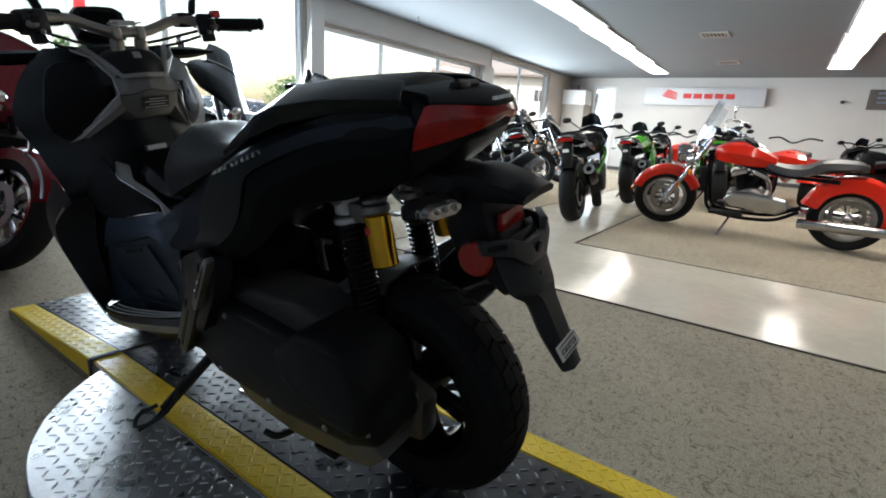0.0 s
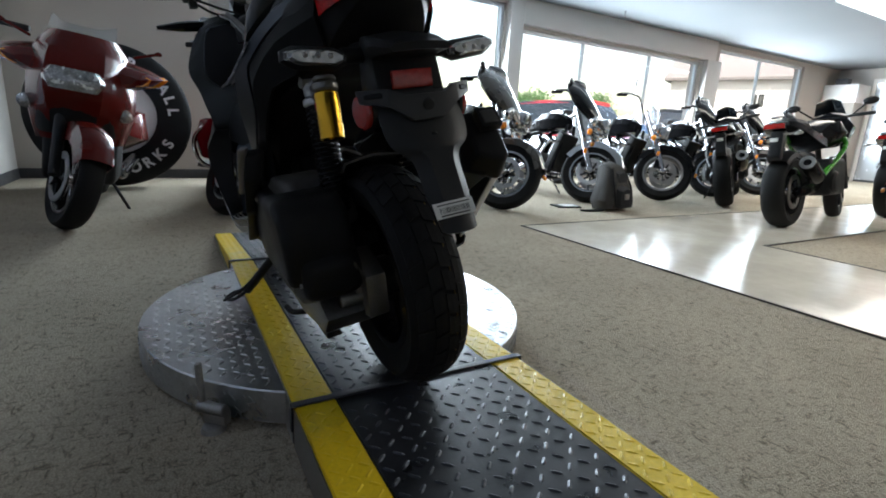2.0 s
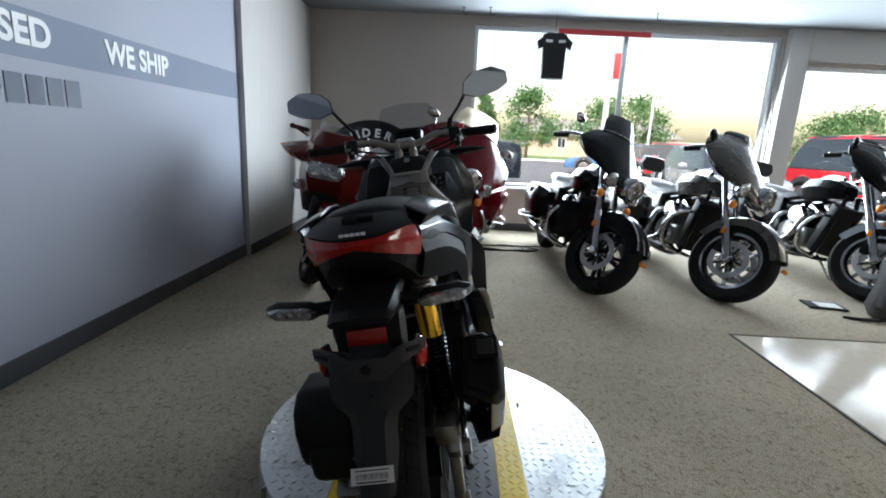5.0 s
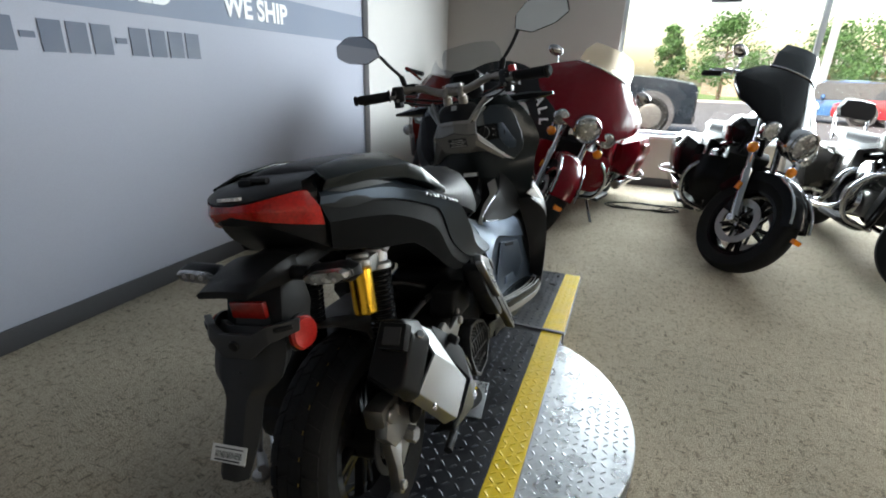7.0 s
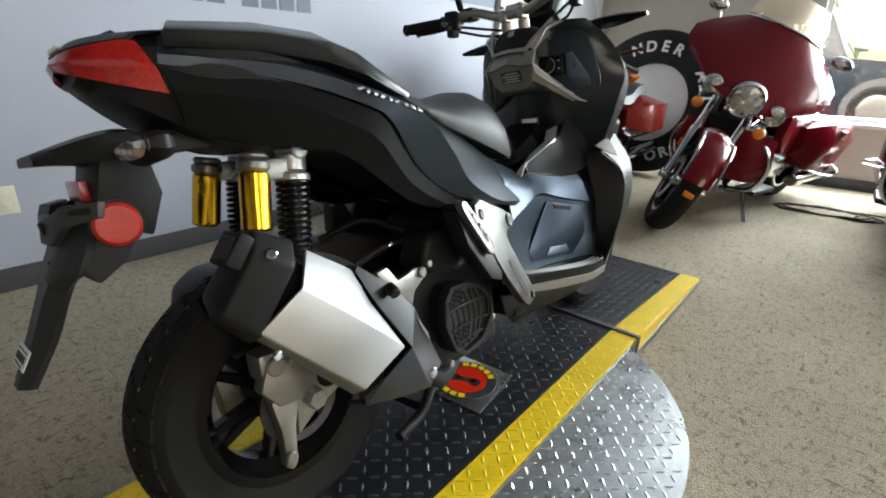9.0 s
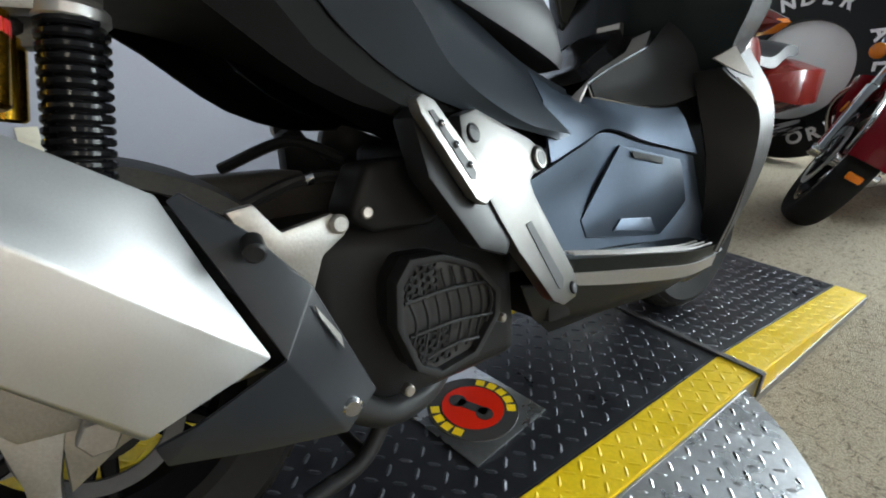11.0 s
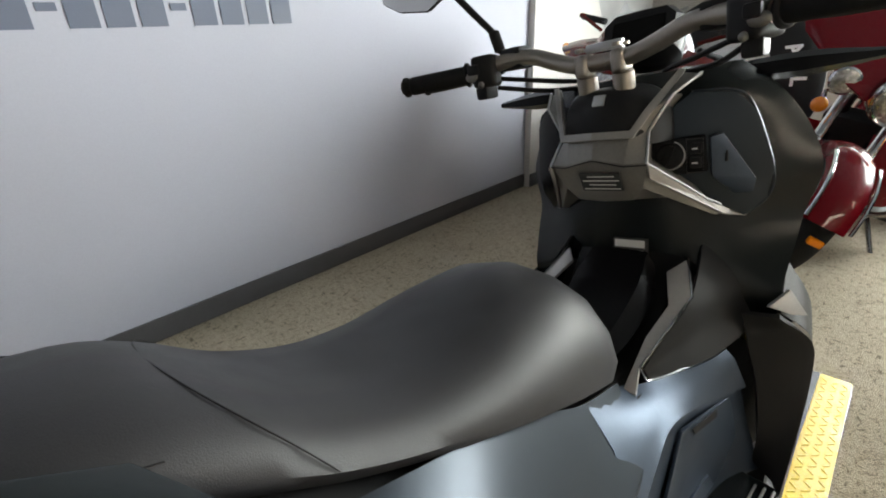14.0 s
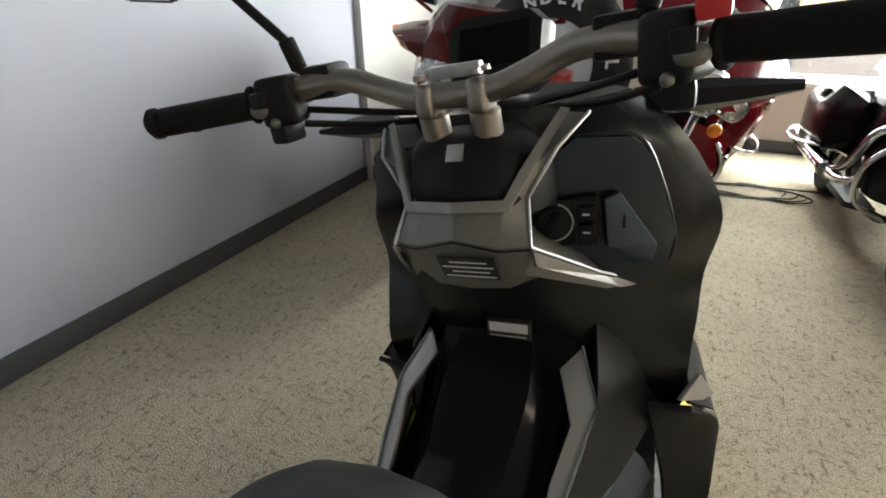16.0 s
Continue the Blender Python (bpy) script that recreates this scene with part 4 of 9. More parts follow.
for y, z in ((0.0, 0.31), (0.12, 0.265), (0.30, 0.25), (0.48, 0.265), (0.55, 0.36), (0.40, 0.43), (0.2, 0.415)):
    part("case_bolt", rod((-0.226, y, z), (-0.218, y, z), 0.007, 8, 0.002), "steel", scoot, "bare metal case bolt")
parts("engine_block", [box(-0.09, 0.28, 0.16, 0.135, 0.62, 0.42, 0.03, 3), box(-0.08, 0.46, 0.34, 0.10, 0.70, 0.52, 0.03, 3), box(-0.10, 0.16, 0.26, 0.06, 0.34, 0.40, 0.03, 3)], "black", scoot, "dark engine block under the body")
parts("hose", [tube([(0.07, 0.24, 0.46), (0.09, 0.32, 0.485), (0.09, 0.42, 0.47), (0.10, 0.50, 0.43)], 0.008, 8), tube([(-0.06, 0.25, 0.5), (0.0, 0.33, 0.53), (0.07, 0.38, 0.5)], 0.008, 8)], "dark", scoot, "black rubber hose")
parts("clip", [rod((0.088, 0.312, 0.484), (0.089, 0.322, 0.486), 0.0098, 10)], "chrome", scoot, "small bright hose clip")
part("cap", ball((0.135, 0.40, 0.49), 0.012, 0.7, 1, 0.6), "red", scoot, "small red cap")
# right arm that carries the exhaust and the caliper
arm = part("swing_arm", join(
    prism([(-0.028, 0.325), (-0.010, 0.365), (0.035, 0.372), (0.075, 0.345), (0.085, 0.305), (0.050, 0.280), (0.0, 0.285)], 0.098, 0.130, 0.007, 2),
    prism([(-0.014, 0.300), (0.038, 0.290), (0.022, 0.235), (0.014, 0.172), (0.003, 0.160), (-0.009, 0.172), (-0.005, 0.235)], 0.100, 0.126, 0.006, 2),
    prism([(0.030, 0.285), (0.075, 0.330), (0.135, 0.300), (0.27, 0.298), (0.27, 0.276), (0.13, 0.266), (0.07, 0.245), (0.025, 0.215)], 0.100, 0.124, 0.006, 2)), "castbright", scoot, "cast aluminium swing arm bracket")
parts("axle_nut", [rod((0.125, RA[0], RA[1] + 0.02), (0.15, RA[0], RA[1] + 0.02), 0.019, 6, 0.002), rod((0.126, 0.0, 0.19), (0.136, 0.0, 0.19), 0.011, 10, 0.002)], "steel", arm, "steel axle nut")
part("caliper", join(box(0.075, -0.02, 0.335, 0.125, 0.055, 0.385, 0.010, 2), rod((0.12, 0.005, 0.36), (0.135, 0.005, 0.36), 0.017, 16, 0.003), rod((0.12, 0.04, 0.352), (0.133, 0.04, 0.352), 0.012, 12, 0.003)), "castbright", scoot, "cast brake caliper")
part("arm_bolt", rod((0.126, 0.10, 0.305), (0.137, 0.10, 0.305), 0.026, 16, 0.004), "dark", arm, "dark bush")

# exhaust: six-sided silver can with black ends
EA, EB = Vector((0.198, -0.074, 0.556)), Vector((0.208, 0.262, 0.292))
ED = (EB - EA).normalized()
EN = Vector((1, 0, 0))
EU = ED.cross(EN).normalized() * -1
if EU.z < 0:
    EU = -EU


def can(s0, s1, grow0, grow1, shape, bevel=0.006, shift=0.0):
    bm = bmesh.new()
    rings = []
    for s, g in ((s0, grow0), (s1, grow1)):
        c = EA.lerp(EB, s)
        rings.append([bm.verts.new(c + EN * (u * g + shift) + EU * v * g) for u, v in shape])
    n = len(shape)
    for j in range(n):
        bm.faces.new((rings[0][j], rings[0][(j + 1) % n], rings[1][(j + 1) % n], rings[1][j]))
    bm.faces.new(rings[0][::-1])
    bm.faces.new(rings[1])
    bmesh.ops.recalc_face_normals(bm, faces=bm.faces)
    bmesh.ops.bevel(bm, geom=bm.edges[:], offset=bevel, segments=3, affect="EDGES", profile=0.6)
    return bm


HEX = [(-0.045, -0.050), (0.022, -0.078), (0.042, -0.064), (0.048, 0.040), (0.016, 0.076), (-0.035, 0.070)]
ex = part("exhaust", can(0.13, 0.60, 0.90, 0.50, HEX, 0.004, -0.028), "black", scoot, "black exhaust can with a silver side panel")
SV = dict(a=(0.198, 0.056, 0.552), t=(0.182, 0.144, 0.494), f=(0.192, 0.169, 0.424), c=(0.226, 0.206, 0.332), r=(0.252, 0.008, 0.514), e=(0.242, -0.062, 0.469), b=(0.236, 0.097, 0.302), m=(0.248, 0.108, 0.424), g=(0.212, -0.056, 0.450), d=(0.205, 0.092, 0.286))
part("silver_panel", moulding(SV, ("a t m r", "t f m", "f c m", "r m b e", "m c b", "b d g e"), 0.006, 0.0035), "satinalu", ex, "satin silver side panel", angle=40)
part("end_cap", can(0.012, 0.165, 0.86, 1.03, HEX, 0.009), "black", ex, "black exhaust end cap")
EM = Matrix(((EN.x, EU.x, ED.x, EA.x), (EN.y, EU.y, ED.y, EA.y), (EN.z, EU.z, ED.z, EA.z), (0, 0, 0, 1)))
oc = part("outlet", box(-0.012, 0.004, -0.018, 0.040, 0.052, 0.004, 0.005, 2, EM), "black", ex, "black outlet frame")
part("outlet_hole", box(-0.004, 0.011, -0.0195, 0.032, 0.044, -0.016, 0.002, 1, EM), "ink", oc, "dark outlet opening")
parts("cap_bolt", [rod((0.236, -0.022, 0.566), (0.246, -0.026, 0.572), 0.008, 10, 0.002), rod((0.262, -0.055, 0.44), (0.268, -0.055, 0.44), 0.007, 10, 0.002)], "chrome", ex, "bright bolt")
GU = dict(g1=(0.185, 0.150, 0.488), g2=(0.190, 0.178, 0.424), g3=(0.232, 0.217, 0.327), g4=(0.236, 0.135, 0.298), g5=(0.226, 0.098, 0.286),
          h1=(0.178, 0.162, 0.494), h2=(0.194, 0.214, 0.447), h3=(0.202, 0.263, 0.383), h4=(0.202, 0.320, 0.242), h5=(0.204, 0.278, 0.206), h6=(0.212, 0.190, 0.232), h7=(0.222, 0.104, 0.264),
          k1=(0.140, 0.165, 0.490), k2=(0.150, 0.220, 0.445), k3=(0.150, 0.272, 0.385), k4=(0.150, 0.325, 0.250), k5=(0.150, 0.290, 0.200), k6=(0.160, 0.200, 0.215), k7=(0.170, 0.100, 0.252))
hs = part("heat_shield", moulding(GU, ("g1 h1 h2 g2", "g2 h2 h3 g3", "g3 h3 h4 h5", "g3 h5 h6", "g3 h6 h7 g4", "g4 h7 g5", "h1 k1 k2 h2", "h2 k2 k3 h3", "h3 k3 k4 h4", "h4 k4 k5 h5", "h5 k5 k6 h6", "h6 k6 k7 h7"), 0.005, 0.003), "guard", ex, "dark satin exhaust guard", angle=24)
part("guard_core", can(0.58, 1.00, 0.46, 0.36, HEX, 0.008, -0.050), "black", ex)
part("guard_bush", rod((0.190, 0.214, 0.440), (0.216, 0.209, 0.431), 0.011, 18, 0.003), "dark", hs)
part("guard_slot", moulding(dict(a=(0.2095, 0.258, 0.366), b=(0.2100, 0.261, 0.354), c=(0.2105, 0.283, 0.310), d=(0.2090, 0.282, 0.326)), ("a b c d",), 0.002), "cast", hs, "pale slot in the guard")
part("guard_bolt", rod((0.196, 0.286, 0.238), (0.212, 0.284, 0.236), 0.0125, 16, 0.003), "chrome", ex, "hex socket bolt in a black recess")
part("pipe", tube([(0.19, 0.28, 0.235), (0.15, 0.36, 0.17), (0.10, 0.46, 0.15), (0.05, 0.55, 0.19)], 0.019, 12), "dark", ex, "dark header pipe")
part("hanger", join(prism([(0.195, 0.470), (0.222, 0.474), (0.245, 0.442), (0.300, 0.452), (0.318, 0.444), (0.314, 0.426), (0.285, 0.408), (0.270, 0.372), (0.255, 0.372), (0.240, 0.405), (0.212, 0.440)], 0.172, 0.186, 0.004), rod((0.184, 0.306, 0.440), (0.194, 0.306, 0.440), 0.011, 12, 0.003)), "castbright", ex, "cast exhaust hanger")


# rear shocks with gold reservoirs
def shock(s):
    b, t = Vector((s * 0.100, 0.068, 0.33)), Vector((s * 0.090, 0.126, 0.70))
    d = (t - b).normalized()
    sh = part("shock_absorber", rod(b, t, 0.011, 12), "steel", scoot, "rear shock absorber with black spring")
    n = 25
    pts = []
    u = d.orthogonal().normalized()
    v = d.cross(u)
    c0, c1 = b.lerp(t, 0.16), b.lerp(t, 0.86)
    for i in range(n * 12 + 1):
        f = i / (n * 12)
        a = i / 12 * 2 * math.pi
        pts.append(c0.lerp(c1, f) + 0.0255 * (u * math.cos(a) + v * math.sin(a)))
    part("spring", tube(pts, 0.0044, 7, 1, smooth=False), "gloss", sh, "black coil spring")
    part("damper_sleeve", rod(b.lerp(t, 0.12), b.lerp(t, 0.86), 0.017, 16), "dark", sh)
    part("top_mount", join(rod(b.lerp(t, 0.855), b.lerp(t, 0.90), 0.030, 22, 0.004), rod(b.lerp(t, 0.90), b.lerp(t, 0.985), 0.024, 20, 0.004), rod(t + Vector((-0.03, 0, 0.0)), t + Vector((0.03, 0, 0.0)), 0.016, 14, 0.003)), "satinalu", sh, "silver spring seat and mount")
    part("lower_eye", join(rod(b + Vector((-0.02, 0, 0)), b + Vector((0.02, 0, 0)), 0.019, 16, 0.003), rod(b.lerp(t, 0.02), b.lerp(t, 0.12), 0.020, 16, 0.003)), "dark", sh)
    r0, r1 = Vector((s * 0.096, 0.036, 0.578)), Vector((s * 0.088, 0.054, 0.672))
    e = (r1 - r0).normalized()
    rs = part("reservoir", rod(r0, r1, 0.0245, 28, 0.004), "gold", sh, "gold anodised reservoir")
    part("reservoir_cap", join(rod(r1, r1 + e * 0.018, 0.0262, 28, 0.004), rod(r1 + e * 0.018, r1 + e * 0.030, 0.0235, 24, 0.006)), "cast", sh, "silver reservoir cap")
    for i in range(5):
        m = along(r0.lerp(r1, 0.72), e) @ Matrix.Rotation(radians((-62 if s > 0 else 60) + i * 13 + (180 if s < 0 else 180)), 4, "X") @ Matrix.Translation((0, 0, 0.0247))
        part("mark_bar", box(-0.006, -0.0018, -0.0003, 0.006, 0.0018, 0.0004, m=m), "signred", rs)
    part("bridge", box(s * 0.074, 0.05, 0.655, s * 0.106, 0.12, 0.69, 0.006), "cast", sh)


shock(1)
shock(-1)

# inner rear mudguard over the tyre
ANG = (6, 24, 42, 60, 76, 90)
part("inner_mudguard", sheet([[(x, RA[0] + r * math.cos(radians(a)), RA[1] + r * math.sin(radians(a))) for a in ANG] for x, r in ((-0.084, 0.252), (-0.074, 0.272), (0.0, 0.282), (0.074, 0.272), (0.084, 0.252))], 4, 0.005, 2), "dusty", scoot, "dusty dark inner mudguard")

# number plate holder and tail flap
fl = part("tail_flap", join(
    sheet([[(k * w, y - d, z) for w, d, y, z in ((0.070, 0.0 if abs(k) == 1 else 0.020, -0.165, 0.655), (0.078, 0.0 if abs(k) == 1 else 0.020, -0.185, 0.612), (0.072, 0.0 if abs(k) == 1 else 0.021, -0.204, 0.572), (0.044, 0.0 if abs(k) == 1 else 0.020, -0.218, 0.545), (0.040, 0.0 if abs(k) == 1 else 0.018, -0.245, 0.490), (0.030, 0.0 if abs(k) == 1 else 0.010, -0.281, 0.432))] for k in (-1, -0.5, 0.5, 1)], 4, 0.012, 2),
    prism([(-0.16, 0.665), (-0.11, 0.70), (-0.105, 0.62), (-0.135, 0.57), (-0.175, 0.545), (-0.195, 0.57), (-0.18, 0.61)], -0.040, 0.040, 0.008)), "flap", scoot, "dark grey number plate flap")
PB = dict(a=(-0.106, -0.168, 0.664), b=(-0.062, -0.200, 0.662), c=(-0.034, -0.210, 0.650), d=(0.034, -0.210, 0.650), e=(0.062, -0.200, 0.662), f=(0.106, -0.168, 0.664),
          g=(0.104, -0.172, 0.644), h=(0.064, -0.205, 0.634), i=(0.030, -0.216, 0.610), j=(-0.030, -0.216, 0.610), k=(-0.064, -0.205, 0.634), l=(-0.104, -0.172, 0.644))
part("plate_bracket", moulding(PB, ("a l k b", "b k j c", "c j i d", "d i h e", "e h g f"), 0.012, 0.002), "plategrey", fl, "grey plate bracket with two slots", angle=25)
for s in (-1, 1):
    part("slot", box(-0.016, -0.0025, -0.0045, 0.016, 0.004, 0.0045, 0.002, 1, Matrix.Translation((s * 0.084, -0.1860, 0.653)) @ Matrix.Rotation(radians(s * 36), 4, "Z")), "dark", fl)
parts("bracket_bolt", [lathe([(0, 0), (0, 0.011), (0.004, 0.009), (0.005, 0)], 14, along((0.0, -0.2125, 0.632), (0, -1, -0.15))), lathe([(0, 0), (0, 0.006), (0.003, 0.005), (0.0035, 0)], 14, along((0.002, -0.216, 0.583), (0, -1, -0.4)))], "dark", fl)
# bar-code sticker
SM = Matrix.Translation((-0.006, -0.2745, 0.469)) @ Matrix.Rotation(radians(-31), 4, "X")
st = part("sticker", box(-0.037, -0.0012, -0.0135, 0.037, 0.0006, 0.0135, 0.0005, 1, SM), "label", fl, "white bar code sticker")
for i in range(22):
    random.seed(i)
    w = random.choice((0.0006, 0.0009, 0.0013))
    part("print_bar", box(-0.028 + i * 0.0026, -0.0016, -0.006, -0.028 + i * 0.0026 + w, -0.0011, 0.004, m=SM), "ink", st)
part("print_bar", box(-0.03, -0.0016, 0.0075, 0.03, -0.0011, 0.0095, m=SM), "ink", st)
part("print_bar", box(-0.028, -0.0016, -0.011, 0.025, -0.0011, -0.0085, m=SM), "ink", st)
# hood over the plate, with rear reflector and plate light
part("plate_hood", join(
    loft([(-0.212, [(0, 0.728), (0.045, 0.726), (0.055, 0.720), (0.050, 0.714), (0, 0.716)]), (-0.15, [(0, 0.748), (0.056, 0.744), (0.064, 0.730), (0.060, 0.712), (0, 0.708)]), (-0.105, [(0, 0.757), (0.058, 0.750), (0.064, 0.730), (0.058, 0.700), (0, 0.695)]), (-0.07, [(0, 0.752), (0.05, 0.745), (0.055, 0.73), (0.05, 0.705), (0, 0.70)])], 4),
    prism([(-0.145, 0.715), (-0.085, 0.725), (-0.075, 0.66), (-0.10, 0.60), (-0.165, 0.64)], -0.062, 0.062, 0.008)), "black", scoot, "black plate light hood")
part("tail_arm", join(box(-0.06, -0.12, 0.715, 0.06, 0.06, 0.75, 0.014, 2, Matrix.Translation((0, 0, 0.0)) @ Matrix.Rotation(radians(3), 4, "X"))), "charcoal", scoot, "dark mudguard stay under the tail")
part("rear_reflector", box(-0.038, -0.169, 0.660, 0.036, -0.158, 0.690, 0.003, 2, Matrix()), "darklens", scoot, "dark red rear reflector")
for s in (-1, 1):
    rr = part("side_reflector", lathe([(0, 0), (0, 0.029), (0.006, 0.029), (0.010, 0.025), (0.011, 0)], 32, along((s * 0.088, -0.150, 0.630), (s, -0.12, 0))), "darklens", scoot, "round red side reflector")
    part("reflector_back", lathe([(0, 0), (0, 0.032), (0.006, 0.032), (0.006, 0)], 28, along((s * 0.082, -0.149, 0.630), (s, -0.12, 0))), "dark", rr)
    part("reflector_stay", rod((s * 0.05, -0.14, 0.63), (s * 0.083, -0.149, 0.63), 0.012, 10), "dark", rr)
    g = part("turn_signal", moved(loft([(-0.012, [(0, 0.012), (0.030, 0.012), (0.048, 0.004), (0.048, -0.004), (0.030, -0.013), (0, -0.013)]), (0.008, [(0, 0.018), (0.034, 0.018), (0.055, 0.008), (0.055, -0.008), (0.034, -0.019), (0, -0.019)]), (0.022, [(0, 0.014), (0.03, 0.014), (0.045, 0.006), (0.045, -0.006), (0.03, -0.014), (0, -0.014)])], 3), Matrix.Translation((s * 0.145, -0.115, 0.722)) @ Matrix.Rotation(radians(s * -6), 4, "Y")), "black", scoot, "clear rear turn signal")
    part("lens", moved(loft([(-0.020, [(0, 0.008), (0.026, 0.008), (0.040, 0.003), (0.040, -0.003), (0.026, -0.009), (0, -0.009)]), (-0.006, [(0, 0.0125), (0.032, 0.0125), (0.050, 0.005), (0.050, -0.005), (0.032, -0.0135), (0, -0.0135)])], 2), Matrix.Translation((s * 0.145, -0.117, 0.722)) @ Matrix.Rotation(radians(s * -6), 4, "Y")), "lens", g, "clear ribbed lens")
    parts("bulb", [*[ball((s * (0.125 + 0.02 * i), -0.137, 0.722 - s * 0.002 * i), 0.0045) for i in range(3)]], "steel", g)
    part("stalk", rod((s * 0.04, -0.105, 0.722), (s * 0.10, -0.112, 0.722), 0.013, 12), "dark", g)

# tail unit
TAIL = [(-0.140, [(0, 0.852), (0.030, 0.850), (0.046, 0.842), (0.048, 0.832), (0.035, 0.818), (0, 0.815)]),
        (-0.115, [(0, 0.862), (0.058, 0.860), (0.076, 0.850), (0.078, 0.834), (0.060, 0.800), (0, 0.795)]),
        (-0.07, [(0, 0.872), (0.080, 0.868), (0.102, 0.852), (0.106, 0.826), (0.084, 0.768), (0, 0.762)]),
        (0.0, [(0, 0.880), (0.098, 0.876), (0.126, 0.852), (0.132, 0.818), (0.100, 0.728), (0, 0.725)]),
        (0.12, [(0, 0.87), (0.110, 0.865), (0.148, 0.835), (0.152, 0.800), (0.118, 0.700), (0, 0.70)]),
        (0.30, [(0, 0.80), (0.105, 0.80), (0.150, 0.765), (0.165, 0.72), (0.140, 0.66), (0, 0.68)]),
        (0.46, [(0, 0.72), (0.09, 0.72), (0.14, 0.68), (0.15, 0.63), (0.12, 0.57), (0, 0.57)]),
        (0.66, [(0, 0.62), (0.08, 0.62), (0.12, 0.59), (0.13, 0.55), (0.11, 0.45), (0, 0.43)])]
part("tail_body", loft(TAIL, 5), "black", scoot, "matt black tail body")
# red lens wraps the tail: two wings and a thin middle
for s in (1, -1):
    lw = sheet([[(0.0, -0.152, 0.851), (0.040, -0.147, 0.853), (0.072, -0.126, 0.857), (0.098, -0.098, 0.860), (0.108, -0.082, 0.858)],
                [(0.0, -0.158, 0.843), (0.046, -0.151, 0.840), (0.080, -0.122, 0.838), (0.106, -0.086, 0.830), (0.115, -0.066, 0.824)],
                [(0.0, -0.154, 0.834), (0.044, -0.146, 0.824), (0.076, -0.117, 0.811), (0.099, -0.080, 0.799), (0.108, -0.054, 0.792)]], 4, 0.006, 3, mirror=s < 0)
    part("tail_lens", lw, "redlens", scoot, "red tail light lens")
part("tail_cap", sheet([
    [(-0.104, -0.090, 0.863), (-0.072, -0.125, 0.860), (-0.038, -0.146, 0.856), (0, -0.152, 0.854), (0.038, -0.146, 0.856), (0.072, -0.125, 0.860), (0.104, -0.090, 0.863)],
    [(-0.094, -0.076, 0.873), (-0.066, -0.106, 0.872), (-0.034, -0.128, 0.870), (0, -0.134, 0.869), (0.034, -0.128, 0.870), (0.066, -0.106, 0.872), (0.094, -0.076, 0.873)],
    [(-0.088, -0.010, 0.882), (-0.060, -0.010, 0.884), (-0.03, -0.010, 0.885), (0, -0.010, 0.885), (0.03, -0.010, 0.885), (0.06, -0.010, 0.884), (0.088, -0.010, 0.882)]], 4, 0.005), "charcoal", scoot, "black cap over the tail light")
for i in range(5):
    part("mark_bar", box(-0.024 + i * 0.0100, -0.1490, 0.8595, -0.0165 + i * 0.0100, -0.1435, 0.8645), "print_white", scoot)
part("hook_knob", join(box(-0.030, -0.092, 0.870, 0.0, -0.070, 0.886, 0.005), rod((-0.026, -0.083, 0.884), (0.03, -0.083, 0.880), 0.006, 8)), "dark", scoot)

